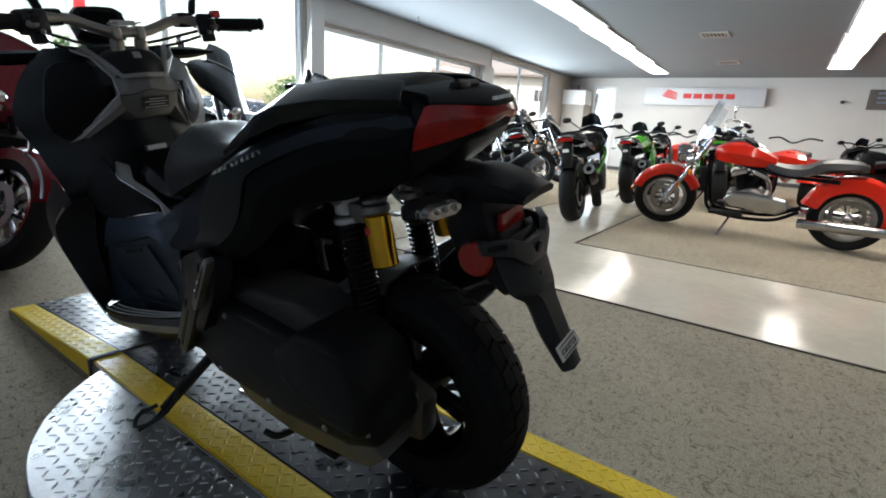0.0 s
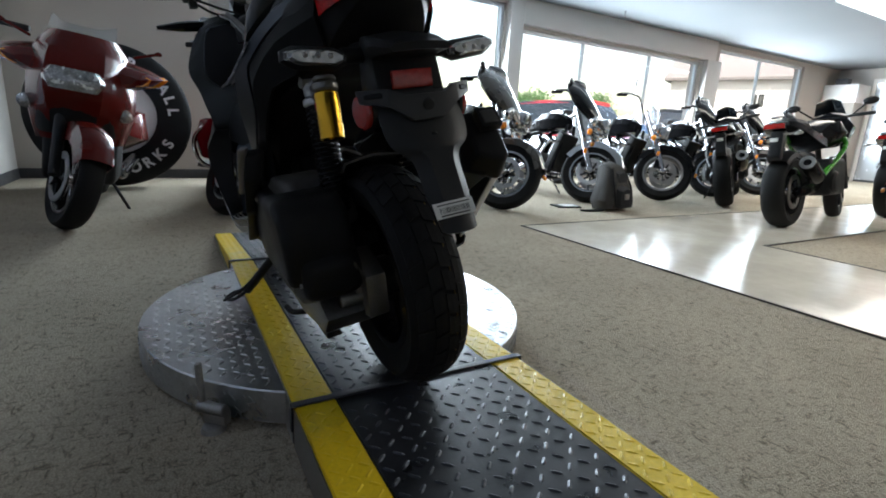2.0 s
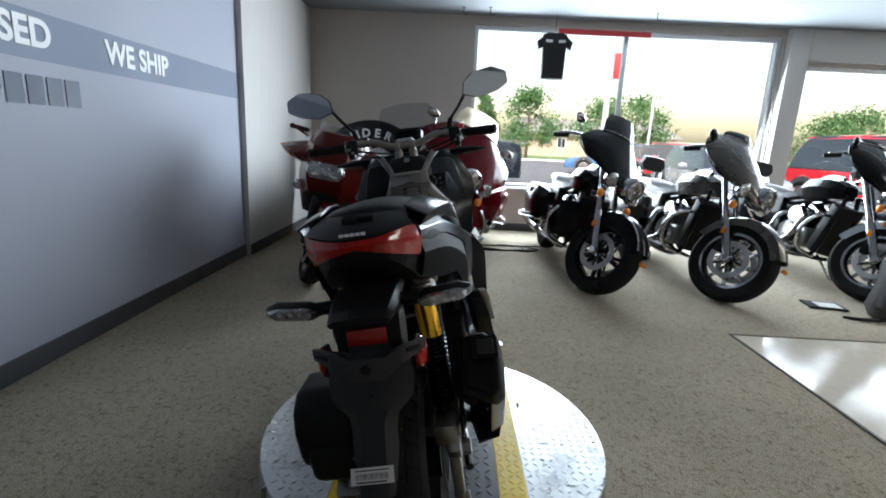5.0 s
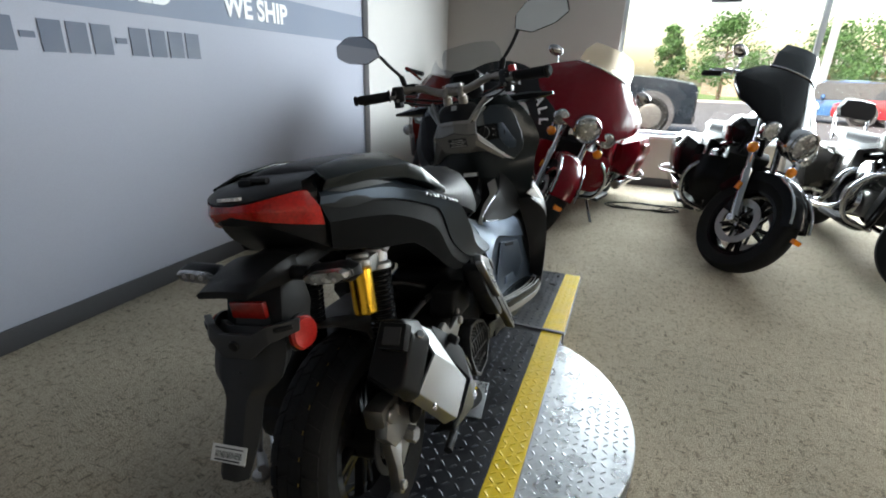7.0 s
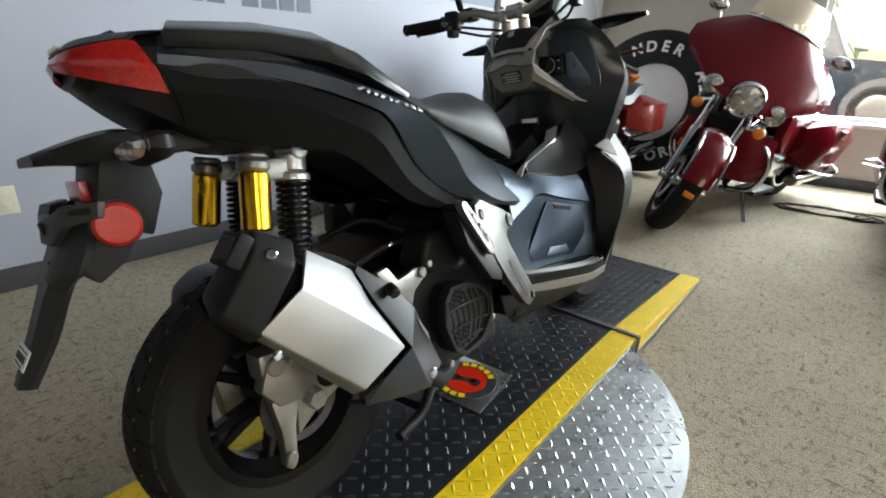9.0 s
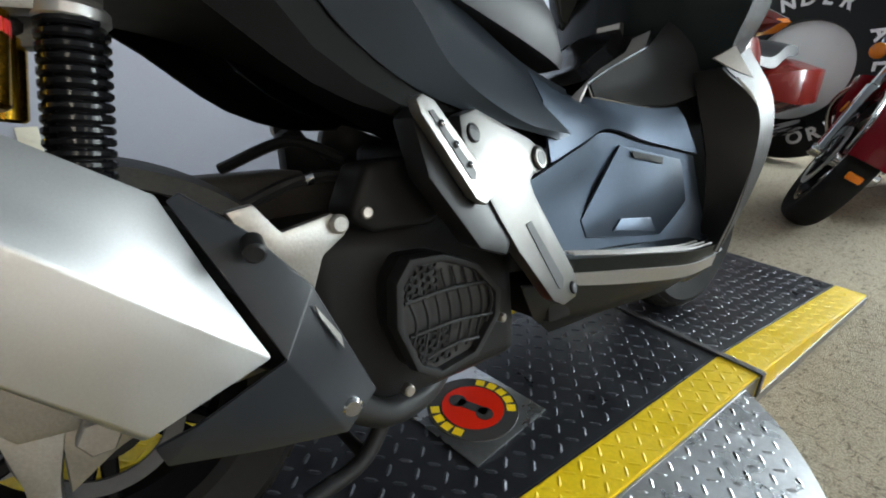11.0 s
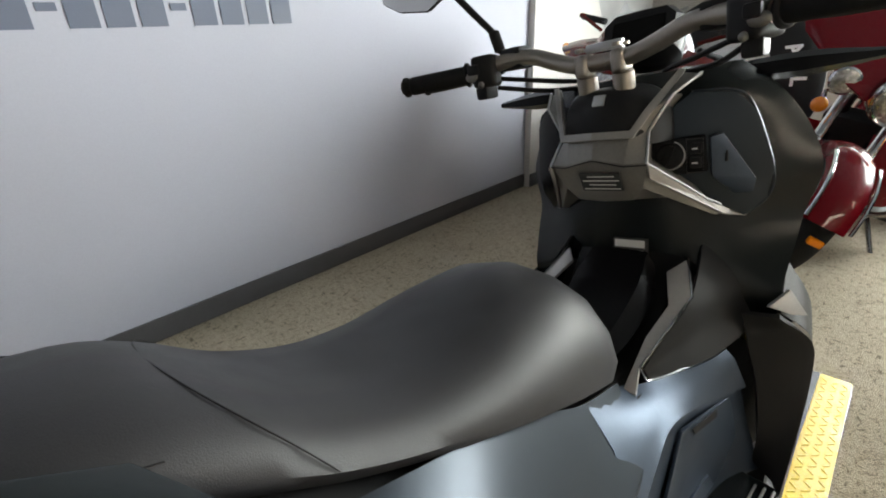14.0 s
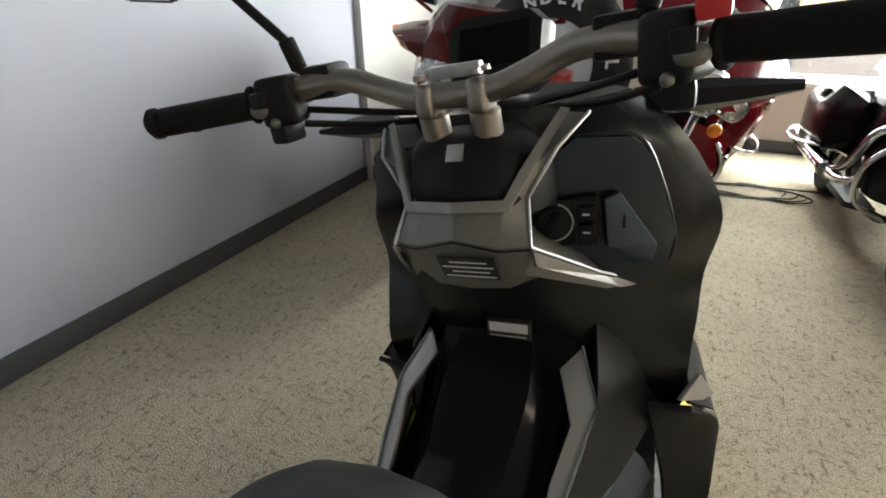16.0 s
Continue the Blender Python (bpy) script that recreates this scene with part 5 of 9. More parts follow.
# side covers
for s in (1, -1):
    part("side_cover", sheet([[(0.112, -0.062, 0.826), (0.152, 0.10, 0.801), (0.184, 0.225, 0.757), (0.192, 0.268, 0.728), (0.185, 0.327, 0.645), (0.186, 0.420, 0.576), (0.176, 0.50, 0.553)],
                              [(0.116, -0.050, 0.794), (0.160, 0.09, 0.772), (0.188, 0.195, 0.728), (0.196, 0.245, 0.690), (0.191, 0.302, 0.618), (0.186, 0.40, 0.560), (0.174, 0.49, 0.549)],
                              [(0.104, -0.040, 0.744), (0.140, 0.07, 0.708), (0.168, 0.16, 0.692), (0.180, 0.235, 0.635), (0.182, 0.300, 0.585), (0.178, 0.39, 0.550), (0.170, 0.48, 0.543)]], 2, 0.006, 1, mirror=s < 0), "sidecover", scoot, "matt textured black side cover", angle=13)
    part("upper_cover", sheet([[(0.100, -0.05, 0.868), (0.120, 0.10, 0.856), (0.134, 0.22, 0.818), (0.136, 0.335, 0.776), (0.124, 0.45, 0.732), (0.112, 0.57, 0.682), (0.104, 0.68, 0.622), (0.092, 0.80, 0.580)],
                               [(0.116, -0.062, 0.842), (0.154, 0.10, 0.826), (0.190, 0.22, 0.787), (0.212, 0.335, 0.741), (0.211, 0.412, 0.662), (0.199, 0.476, 0.592), (0.180, 0.600, 0.532), (0.152, 0.740, 0.505)],
                               [(0.114, -0.064, 0.830), (0.154, 0.10, 0.804), (0.187, 0.225, 0.760), (0.196, 0.270, 0.730), (0.188, 0.329, 0.646), (0.188, 0.42, 0.578), (0.178, 0.55, 0.535), (0.160, 0.70, 0.500), (0.138, 0.82, 0.485)][:8]], 6, 0.006, 1, mirror=s < 0), "satin", scoot, "satin gunmetal upper side cover", angle=16)
    # plain slanted bars for the raised model mark
    for f, w, h, sl in ((0.06, 0.007, 0.012, 1.2), (0.16, 0.007, 0.012, 0.5), (0.27, 0.008, 0.012, 0.6), (0.37, 0.009, 0.012, 0.8), (0.48, 0.007, 0.012, 0.3), (0.58, 0.008, 0.012, 1.2), (0.72, 0.010, 0.0095, 0.4), (0.82, 0.013, 0.0095, 0.3), (0.93, 0.013, 0.0095, 0.3)):
        p = Vector((0.187, 0.206, 0.789)).lerp(Vector((0.2135, 0.334, 0.742)), f)
        bar = box(0, -w * 0.5, -h * 0.5, 0.003, w * 0.5, h * 0.5, 0.0008, 1)
        for v in bar.verts:
            v.co.y += v.co.z * sl
        part("model_mark", moved(bar, Matrix.Translation((s * p.x, p.y, p.z)) @ Matrix.Rotation(radians(-20), 4, "X") @ Matrix.Rotation(radians(-s * 40), 4, "Y") @ Matrix.Diagonal((s, 1, 1, 1))), "satinalu", scoot, "bright raised mark")
    # grab rail with a slot under it
    RL = dict(a0=(0.086, -0.030, 0.892), a1=(0.098, 0.090, 0.897), a2=(0.104, 0.195, 0.889), a3=(0.108, 0.258, 0.858), tp=(0.188, 0.330, 0.778), b0=(0.132, -0.055, 0.870), b1=(0.158, 0.080, 0.870), b2=(0.172, 0.180, 0.860), b3=(0.179, 0.225, 0.845), c0=(0.119, -0.055, 0.851), c1=(0.144, 0.080, 0.846), c2=(0.164, 0.180, 0.830), c3=(0.184, 0.240, 0.808), tq=(0.190, 0.322, 0.766), d0=(0.108, -0.050, 0.848), d1=(0.126, 0.080, 0.843), d2=(0.136, 0.180, 0.826), d3=(0.140, 0.250, 0.798))
    gr = part("grab_rail", moulding(RL, ("a0 a1 b1 b0", "a1 a2 b2 b1", "a2 a3 b3 b2", "a3 tp b3", "b0 b1 c1 c0", "b1 b2 c2 c1", "b2 b3 c3 c2", "b3 tp tq c3", "c0 c1 d1 d0", "c1 c2 d2 d1", "c2 c3 d3 d2", "c3 tq d3"), 0.005, 0.004, mirror=s < 0), "bodyblack", scoot, "black passenger grab rail", angle=30)

# seat
SEAT = []
for y, top, w, bot, cr in ((-0.022, 0.872, 0.070, 0.866, 0.0), (-0.012, 0.890, 0.090, 0.864, 0.004), (0.04, 0.894, 0.104, 0.856, 0.005), (0.15, 0.890, 0.112, 0.845, 0.005), (0.25, 0.882, 0.118, 0.825, 0.005), (0.305, 0.858, 0.122, 0.800, 0.003), (0.36, 0.818, 0.126, 0.770, -0.002), (0.43, 0.788, 0.130, 0.738, -0.006), (0.505, 0.779, 0.133, 0.710, -0.005), (0.58, 0.786, 0.134, 0.682, 0.000), (0.65, 0.791, 0.131, 0.656, 0.006), (0.705, 0.778, 0.126, 0.636, 0.010), (0.748, 0.742, 0.119, 0.620, 0.010), (0.780, 0.672, 0.104, 0.612, 0.004)):
    h = top - bot
    SEAT.append((y, [(0, top + cr), (w * 0.42, top + cr * 0.4 - h * 0.02), (w * 0.74, top - h * 0.15), (w * 0.93, top - h * 0.42), (w, bot + h * 0.25), (w * 0.94, bot), (0, bot)]))
st = part("seat", loft(SEAT, 4), "seat", scoot, "black vinyl stepped seat", angle=60)
def on_seat(i, y):
    for (ya, pa), (yb, pb) in zip(SEAT, SEAT[1:]):
        if ya <= y <= yb:
            f = (y - ya) / (yb - ya)
            return Vector((pa[i][0] + (pb[i][0] - pa[i][0]) * f + 0.0008, y, pa[i][1] + (pb[i][1] - pa[i][1]) * f + 0.0012))


for sd in (1, -1):
    row = [on_seat(i, y) for i, y in ((0, 0.292), (1, 0.298), (2, 0.312), (3, 0.334), (4, 0.352))]
    part("piping", tube([(sd * p.x, p.y, p.z) for p in row], 0.0007, 6), "dark", st, "stitched seam across the seat")
    row = [on_seat(3, y) for y in (-0.02, 0.06, 0.15, 0.22, 0.27)]
    part("piping", tube([(sd * p.x, p.y, p.z) for p in row], 0.0007, 6), "dark", st, "stitched seam along the seat side")

# tunnel between the feet, silver plates and fuel lid
part("tunnel", loft([(0.60, [(0, 0.60), (0.085, 0.60), (0.125, 0.56), (0.130, 0.45), (0.125, 0.30), (0, 0.28)]), (0.74, [(0, 0.59), (0.085, 0.588), (0.125, 0.54), (0.128, 0.44), (0.125, 0.28), (0, 0.26)]), (0.86, [(0, 0.575), (0.082, 0.568), (0.122, 0.52), (0.128, 0.43), (0.128, 0.26), (0, 0.24)]), (0.96, [(0, 0.63), (0.088, 0.60), (0.122, 0.54), (0.140, 0.44), (0.140, 0.26), (0, 0.24)]), (1.06, [(0, 0.70), (0.095, 0.68), (0.14, 0.58), (0.16, 0.46), (0.16, 0.26), (0, 0.24)]), (1.16, [(0, 0.74), (0.12, 0.72), (0.17, 0.60), (0.19, 0.48), (0.19, 0.27), (0, 0.25)])], 4), "black", scoot, "black centre tunnel")
part("under_tray", box(-0.165, 0.66, 0.20, 0.165, 1.10, 0.27, 0.02), "black", scoot, "black tray under the tunnel")
parts("tunnel_filler", [prism([(0.76, 0.42), (0.76, 0.56), (0.86, 0.555), (0.98, 0.60), (1.05, 0.66), (1.06, 0.42)], s * 0.07, s * 0.118, 0.01) for s in (1, -1)], "black", scoot)
for s in (1, -1):
    part("tunnel_plate", sheet([[(0.100, 0.69, 0.612), (0.088, 0.80, 0.568), (0.112, 0.846, 0.560), (0.148, 0.966, 0.537), (0.166, 1.03, 0.535)], [(0.132, 0.69, 0.560), (0.128, 0.79, 0.545), (0.130, 0.86, 0.532), (0.152, 0.965, 0.515), (0.176, 1.04, 0.515)], [(0.164, 0.67, 0.466), (0.153, 0.77, 0.491), (0.150, 0.838, 0.506), (0.157, 0.945, 0.478), (0.186, 1.075, 0.444)]], 4, 0.005, 2, mirror=s < 0), "bluesatin", scoot, "satin gunmetal tunnel plate")
    SP = dict(a=(0.110, 1.038, 0.686), b=(0.134, 0.977, 0.646), c=(0.119, 0.890, 0.612), d=(0.108, 0.838, 0.586), e=(0.113, 0.811, 0.560), f=(0.096, 0.806, 0.566), g=(0.099, 0.884, 0.613), h=(0.111, 0.946, 0.642), i=(0.087, 1.006, 0.672))
    sp = part("tunnel_spear", moulding(SP, ("a b h i", "b c g h", "c d e f g"), 0.006, 0.0015, mirror=s < 0), "spear", scoot, "silver grey spear trim", angle=20)
    part("bright_edge", tube([(s * x, y, z) for x, y, z in ((0.110, 1.038, 0.687), (0.135, 0.977, 0.647), (0.120, 0.890, 0.613), (0.1085, 0.838, 0.588), (0.113, 0.845, 0.564), (0.124, 0.866, 0.559), (0.149, 0.966, 0.540))], 0.0022, 6, smooth=False), "chrome", sp, "bright edge line")
    part("side_panel", sheet([[(0.118, 1.082, 0.703), (0.131, 0.979, 0.645), (0.118, 0.892, 0.611), (0.109, 0.842, 0.585)], [(0.188, 1.130, 0.645), (0.145, 1.000, 0.596), (0.125, 0.915, 0.583), (0.111, 0.846, 0.574)], [(0.206, 1.128, 0.575), (0.168, 1.020, 0.542), (0.141, 0.940, 0.544), (0.113, 0.850, 0.562)]], 5, 0.004, 4, mirror=s < 0), "black", scoot, "black inner panel beside the spear", angle=50)
part("fuel_lid", loft([(0.80, [(0, 0.600), (0.040, 0.598), (0.058, 0.585), (0, 0.56)]), (0.88, [(0, 0.622), (0.050, 0.620), (0.072, 0.598), (0, 0.57)]), (0.96, [(0, 0.668), (0.058, 0.664), (0.078, 0.632), (0, 0.60)]), (1.02, [(0, 0.70), (0.05, 0.698), (0.064, 0.67), (0, 0.63)])], 4), "gloss", scoot, "glossy black fuel lid")

# front body: bell-shaped black shell round the steering head
FB = [(0.44, [(0, 1.16), (0.08, 1.15), (0.130, 1.14), (0.150, 1.16), (0.120, 1.28), (0, 1.29)]),
      (0.50, [(0, 1.13), (0.09, 1.12), (0.150, 1.115), (0.178, 1.135), (0.135, 1.27), (0, 1.28)]),
      (0.56, [(0, 1.10), (0.10, 1.09), (0.174, 1.092), (0.222, 1.100), (0.150, 1.27), (0, 1.29)]),
      (0.615, [(0, 1.075), (0.10, 1.072), (0.178, 1.082), (0.230, 1.092), (0.160, 1.29), (0, 1.33)]),
      (0.652, [(0, 1.052), (0.105, 1.060), (0.180, 1.092), (0.234, 1.108), (0.165, 1.32), (0, 1.38)]),
      (0.690, [(0, 1.046), (0.102, 1.062), (0.182, 1.106), (0.240, 1.132), (0.175, 1.35), (0, 1.42)]),
      (0.74, [(0, 1.040), (0.100, 1.062), (0.178, 1.118), (0.246, 1.16), (0.185, 1.38), (0, 1.47)]),
      (0.81, [(0, 1.035), (0.095, 1.072), (0.206, 1.128), (0.264, 1.175), (0.190, 1.40), (0, 1.52)]),
      (0.88, [(0, 1.035), (0.085, 1.072), (0.197, 1.120), (0.242, 1.175), (0.175, 1.38), (0, 1.50)]),
      (0.94, [(0, 1.040), (0.085, 1.068), (0.168, 1.098), (0.207, 1.150), (0.140, 1.31), (0, 1.42)]),
      (0.985, [(0, 1.065), (0.075, 1.080), (0.130, 1.098), (0.160, 1.14), (0.10, 1.25), (0, 1.32)])]
part("front_body", loft(FB, 4, axis="z"), "bodyblack", scoot, "matt black front body shell", angle=45)

# V-shaped silver trim round the two cubby panels and the middle nose, one moulding
NV = dict(n0=(0, 0.957, 0.909), n1=(0.052, 0.968, 0.907), n2=(0.066, 0.988, 0.934), n3=(0.100, 1.040, 0.984), n4=(0.128, 1.056, 0.976), n5=(0.105, 1.003, 0.954),
          n6=(0.072, 0.992, 0.905), n7=(0.081, 0.957, 0.863), n8=(0.131, 1.066, 0.781), n9=(0.173, 1.123, 0.742), n10=(0.138, 1.071, 0.755), n11=(0.066, 0.974, 0.820),
          n12=(0.047, 0.950, 0.862), n13=(0, 0.943, 0.874), n15=(0.046, 0.978, 0.800), n16=(0, 0.974, 0.798), u15=(0.050, 1.050, 0.790), u16=(0, 1.050, 0.786), u11=(0.085, 1.060, 0.785), u10=(0.140, 1.100, 0.745),
          m5=(0.098, 1.062, 0.948), m6=(0.056, 1.060, 0.903), m7=(0.050, 1.060, 0.855), m8=(0.125, 1.100, 0.785))
dash = part("dash_trim", moulding(NV, ("n0 n1 n12 n13", "n1 n6 n7 n12", "n1 n2 n5 n6", "n2 n3 n4 n5", "n13 n12 n15 n16", "n12 n7 n11", "n12 n11 n15", "n7 n8 n10 n11", "n8 n9 n10", "n16 n15 u15 u16", "n15 n11 u11 u15", "n11 n10 u10 u11", "n5 n6 m6 m5", "n6 n7 m7 m6", "n7 n8 m8 m7"), 0.004, 0.0022, both=True), "gunmetal", scoot, "dark silver V-shaped dash trim", angle=30)
# inner chamfer of the one grey moulding, its catch of light put into colour
BD = dict(a=(0, 0.9535, 0.913), b=(0.054, 0.9645, 0.911), c=(0.068, 0.985, 0.937), d=(0.101, 1.0365, 0.987), e=(0.110, 1.0385, 0.984), f=(0.076, 0.985, 0.928), g=(0.060, 0.9610, 0.900), h=(0, 0.9490, 0.902))
part("lit_chamfer", moulding(BD, ("a b g h", "b c f g", "c d e f"), 0.004, 0.001, both=True), "grey", dash, "inner chamfer of the grey trim, lit tone put into its colour", angle=30)
for s in (1, -1):
    part("bright_edge", tube([(s * x, y, z) for x, y, z in ((0.128, 1.052, 0.978), (0.105, 1.000, 0.955), (0.073, 0.988, 0.906), (0.0815, 0.954, 0.864), (0.132, 1.062, 0.783), (0.173, 1.120, 0.744))], 0.0022, 6, smooth=False), "satinalu", dash, "bright edge line")
    # wing's lower chamfer: a lighter tone painted for the light on the grey
    part("lit_wing_chamfer", moulding(dict(a=(0.0815, 0.9525, 0.862), b=(0.131, 1.0615, 0.780), c=(0.173, 1.119, 0.741), d=(0.150, 1.0845, 0.751), e=(0.080, 0.9615, 0.838)), ("a b e", "b d e", "b c d"), 0.004, 0.001, mirror=s < 0), "grey", dash, "wing chamfer of the grey trim, lit tone put into its colour")
part("seam", tube([(-0.081, 0.9550, 0.8605), (-0.049, 0.9465, 0.8605), (0, 0.9417, 0.872), (0.049, 0.9465, 0.8605), (0.081, 0.9550, 0.8605)], 0.0011, 5, smooth=False), "dark", dash, "fine joint across the nose")
for s in (1, -1):
    CP = dict(a=(0.046, 1.048, 0.900), b=(0.110, 1.060, 0.950), c=(0.164, 1.085, 0.942), d=(0.186, 1.098, 0.913), e=(0.208, 1.116, 0.818), f=(0.200, 1.116, 0.775), g=(0.172, 1.105, 0.748), h=(0.132, 1.078, 0.778), i=(0.050, 1.046, 0.850), m=(0.135, 1.062, 0.862))
    cb = part("cubby_panel", moulding(CP, ("a b m", "b c m", "c d m", "d e m", "e f m", "f g m", "g h m", "h i m", "i a m"), 0.006, mirror=s < 0), "gloss" if s < 0 else "satin", scoot, "dark flush cubby panel", angle=20)
    part("panel_rim", tube([(s * 0.112, 1.060, 0.951), (s * 0.164, 1.084, 0.944), (s * 0.187, 1.097, 0.915), (s * 0.210, 1.115, 0.818), (s * 0.202, 1.116, 0.773), (s * 0.173, 1.108, 0.747)], 0.0026, 6, 4), "satin", cb, "thin raised rim of the panel")
sw = part("switch_panel", box(-0.042, -0.004, -0.029, 0.038, 0.006, 0.029, 0.004, 2, Matrix.Translation((0.098, 1.042, 0.856)) @ Matrix.Rotation(radians(14), 4, "Z") @ Matrix.Rotation(radians(-4), 4, "Y")), "gloss", scoot, "black start switch panel")
part("key_knob", rod((0.084, 1.040, 0.858), (0.086, 1.029, 0.8595), 0.0205, 32, 0.004), "dark", sw, "black rotary start knob")
part("knob_grip", box(-0.004, -0.006, -0.016, 0.004, 0.004, 0.016, 0.002, 2, Matrix.Translation((0.086, 1.028, 0.8595)) @ Matrix.Rotation(radians(25), 4, "Y")), "black", sw)
part("key_ring", lathe([(0, 0.0215), (0, 0.0236), (0.004, 0.0232), (0.004, 0.0215)], 40, along((0.0842, 1.037, 0.8585), (0.16, -0.98, 0.1)), closed=True), "satinalu", sw, "silver ring")
for dz in (-0.011, 0.011):
    bt = part("dash_button", box(0.114, 1.036, 0.857 + dz - 0.0085, 0.130, 1.046, 0.857 + dz + 0.0085, 0.002), "dark", sw, "black seat and fuel button")
    part("button_mark", box(0.118, 1.0352, 0.857 + dz - 0.001, 0.126, 1.0362, 0.857 + dz + 0.001), "print_white", bt)
part("panel_frame", moved(lathe([(0, 0.0305), (0, 0.032), (0.003, 0.032), (0.003, 0.0305)], 4, Matrix.Rotation(radians(45), 4, "X"), closed=True), Matrix.Translation((0.1218, 1.0372, 0.857)) @ Matrix.Rotation(radians(14), 4, "Z") @ Matrix.Rotation(radians(90), 4, "Z") @ Matrix.Diagonal((-1, 0.52, 1.18, 1))), "charcoal", sw, "thin frame round the buttons")
LD = dict(a=(0.137, 1.050, 0.884), b=(0.153, 1.060, 0.888), c=(0.190, 1.094, 0.812), d=(0.186, 1.098, 0.790), e=(0.160, 1.088, 0.790), f=(0.138, 1.058, 0.824))
ld = part("cubby_lid", moulding(LD, ("a b c f", "c d e f"), 0.008, 0.003), "bluesatin", scoot, "satin gunmetal charger pocket lid", angle=20)
part("lid_line", tube([(0.139, 1.0485, 0.872), (0.153, 1.058, 0.868), (0.164, 1.0655, 0.858), (0.164, 1.068, 0.842), (0.142, 1.056, 0.826)], 0.0010, 5, smooth=False), "dark", ld, "fine lid joint")
part("lid_slot", box(0.157, 1.058, 0.843, 0.1615, 1.066, 0.860, 0.001), "dark", ld)
# stickers on the dash nose and inner shield
vm = Matrix.Translation((0.008, 0.9560, 0.836)) @ Matrix.Rotation(radians(23), 4, "X")
vs = part("dash_sticker", box(-0.035, -0.0025, -0.017, 0.034, 0.0005, 0.017, 0.0005, 1, vm), "ink", scoot, "black sticker with white print")
for i in range(4):
    part("print_bar", box(-0.031 + 0.010 * (i % 2), -0.0031, -0.0135 + i * 0.0078, 0.030 - 0.006 * (i % 2), -0.0024, -0.0118 + i * 0.0078, m=vm), "label", vs)
lm = Matrix.Translation((0.012, 1.046, 0.695)) @ Matrix.Rotation(radians(-6), 4, "X")
ls = part("shield_sticker", box(-0.030, -0.012, -0.015, 0.030, 0.0, 0.017, 0.0005, 1, lm), "ink", scoot, "warning sticker with a white upper half")
part("print_bar", box(-0.026, -0.0126, 0.002, 0.028, -0.0119, 0.0155, m=lm), "label", ls)
for i in range(2):
    part("print_bar", box(-0.026, -0.0126, -0.011 + 0.006 * i, 0.026, -0.0119, -0.009 + 0.006 * i, m=lm), "label", ls)

# leg shields and foot boards
PEG = Matrix.Translation((0.0, -0.024, 0.006)) @ Matrix.Translation((0, 0.46, 0.50)) @ Matrix.Diagonal((1, 0.82, 0.86, 1)) @ Matrix.Translation((0, -0.46, -0.50))


def tilt(s, bm):
    """Lays a flat plate into the slanted plane of the footpeg bracket."""
    for v in bm.verts:
        v.co.x += s * (0.488 - 0.273 * v.co.y - 0.2737 * v.co.z)
    return bm


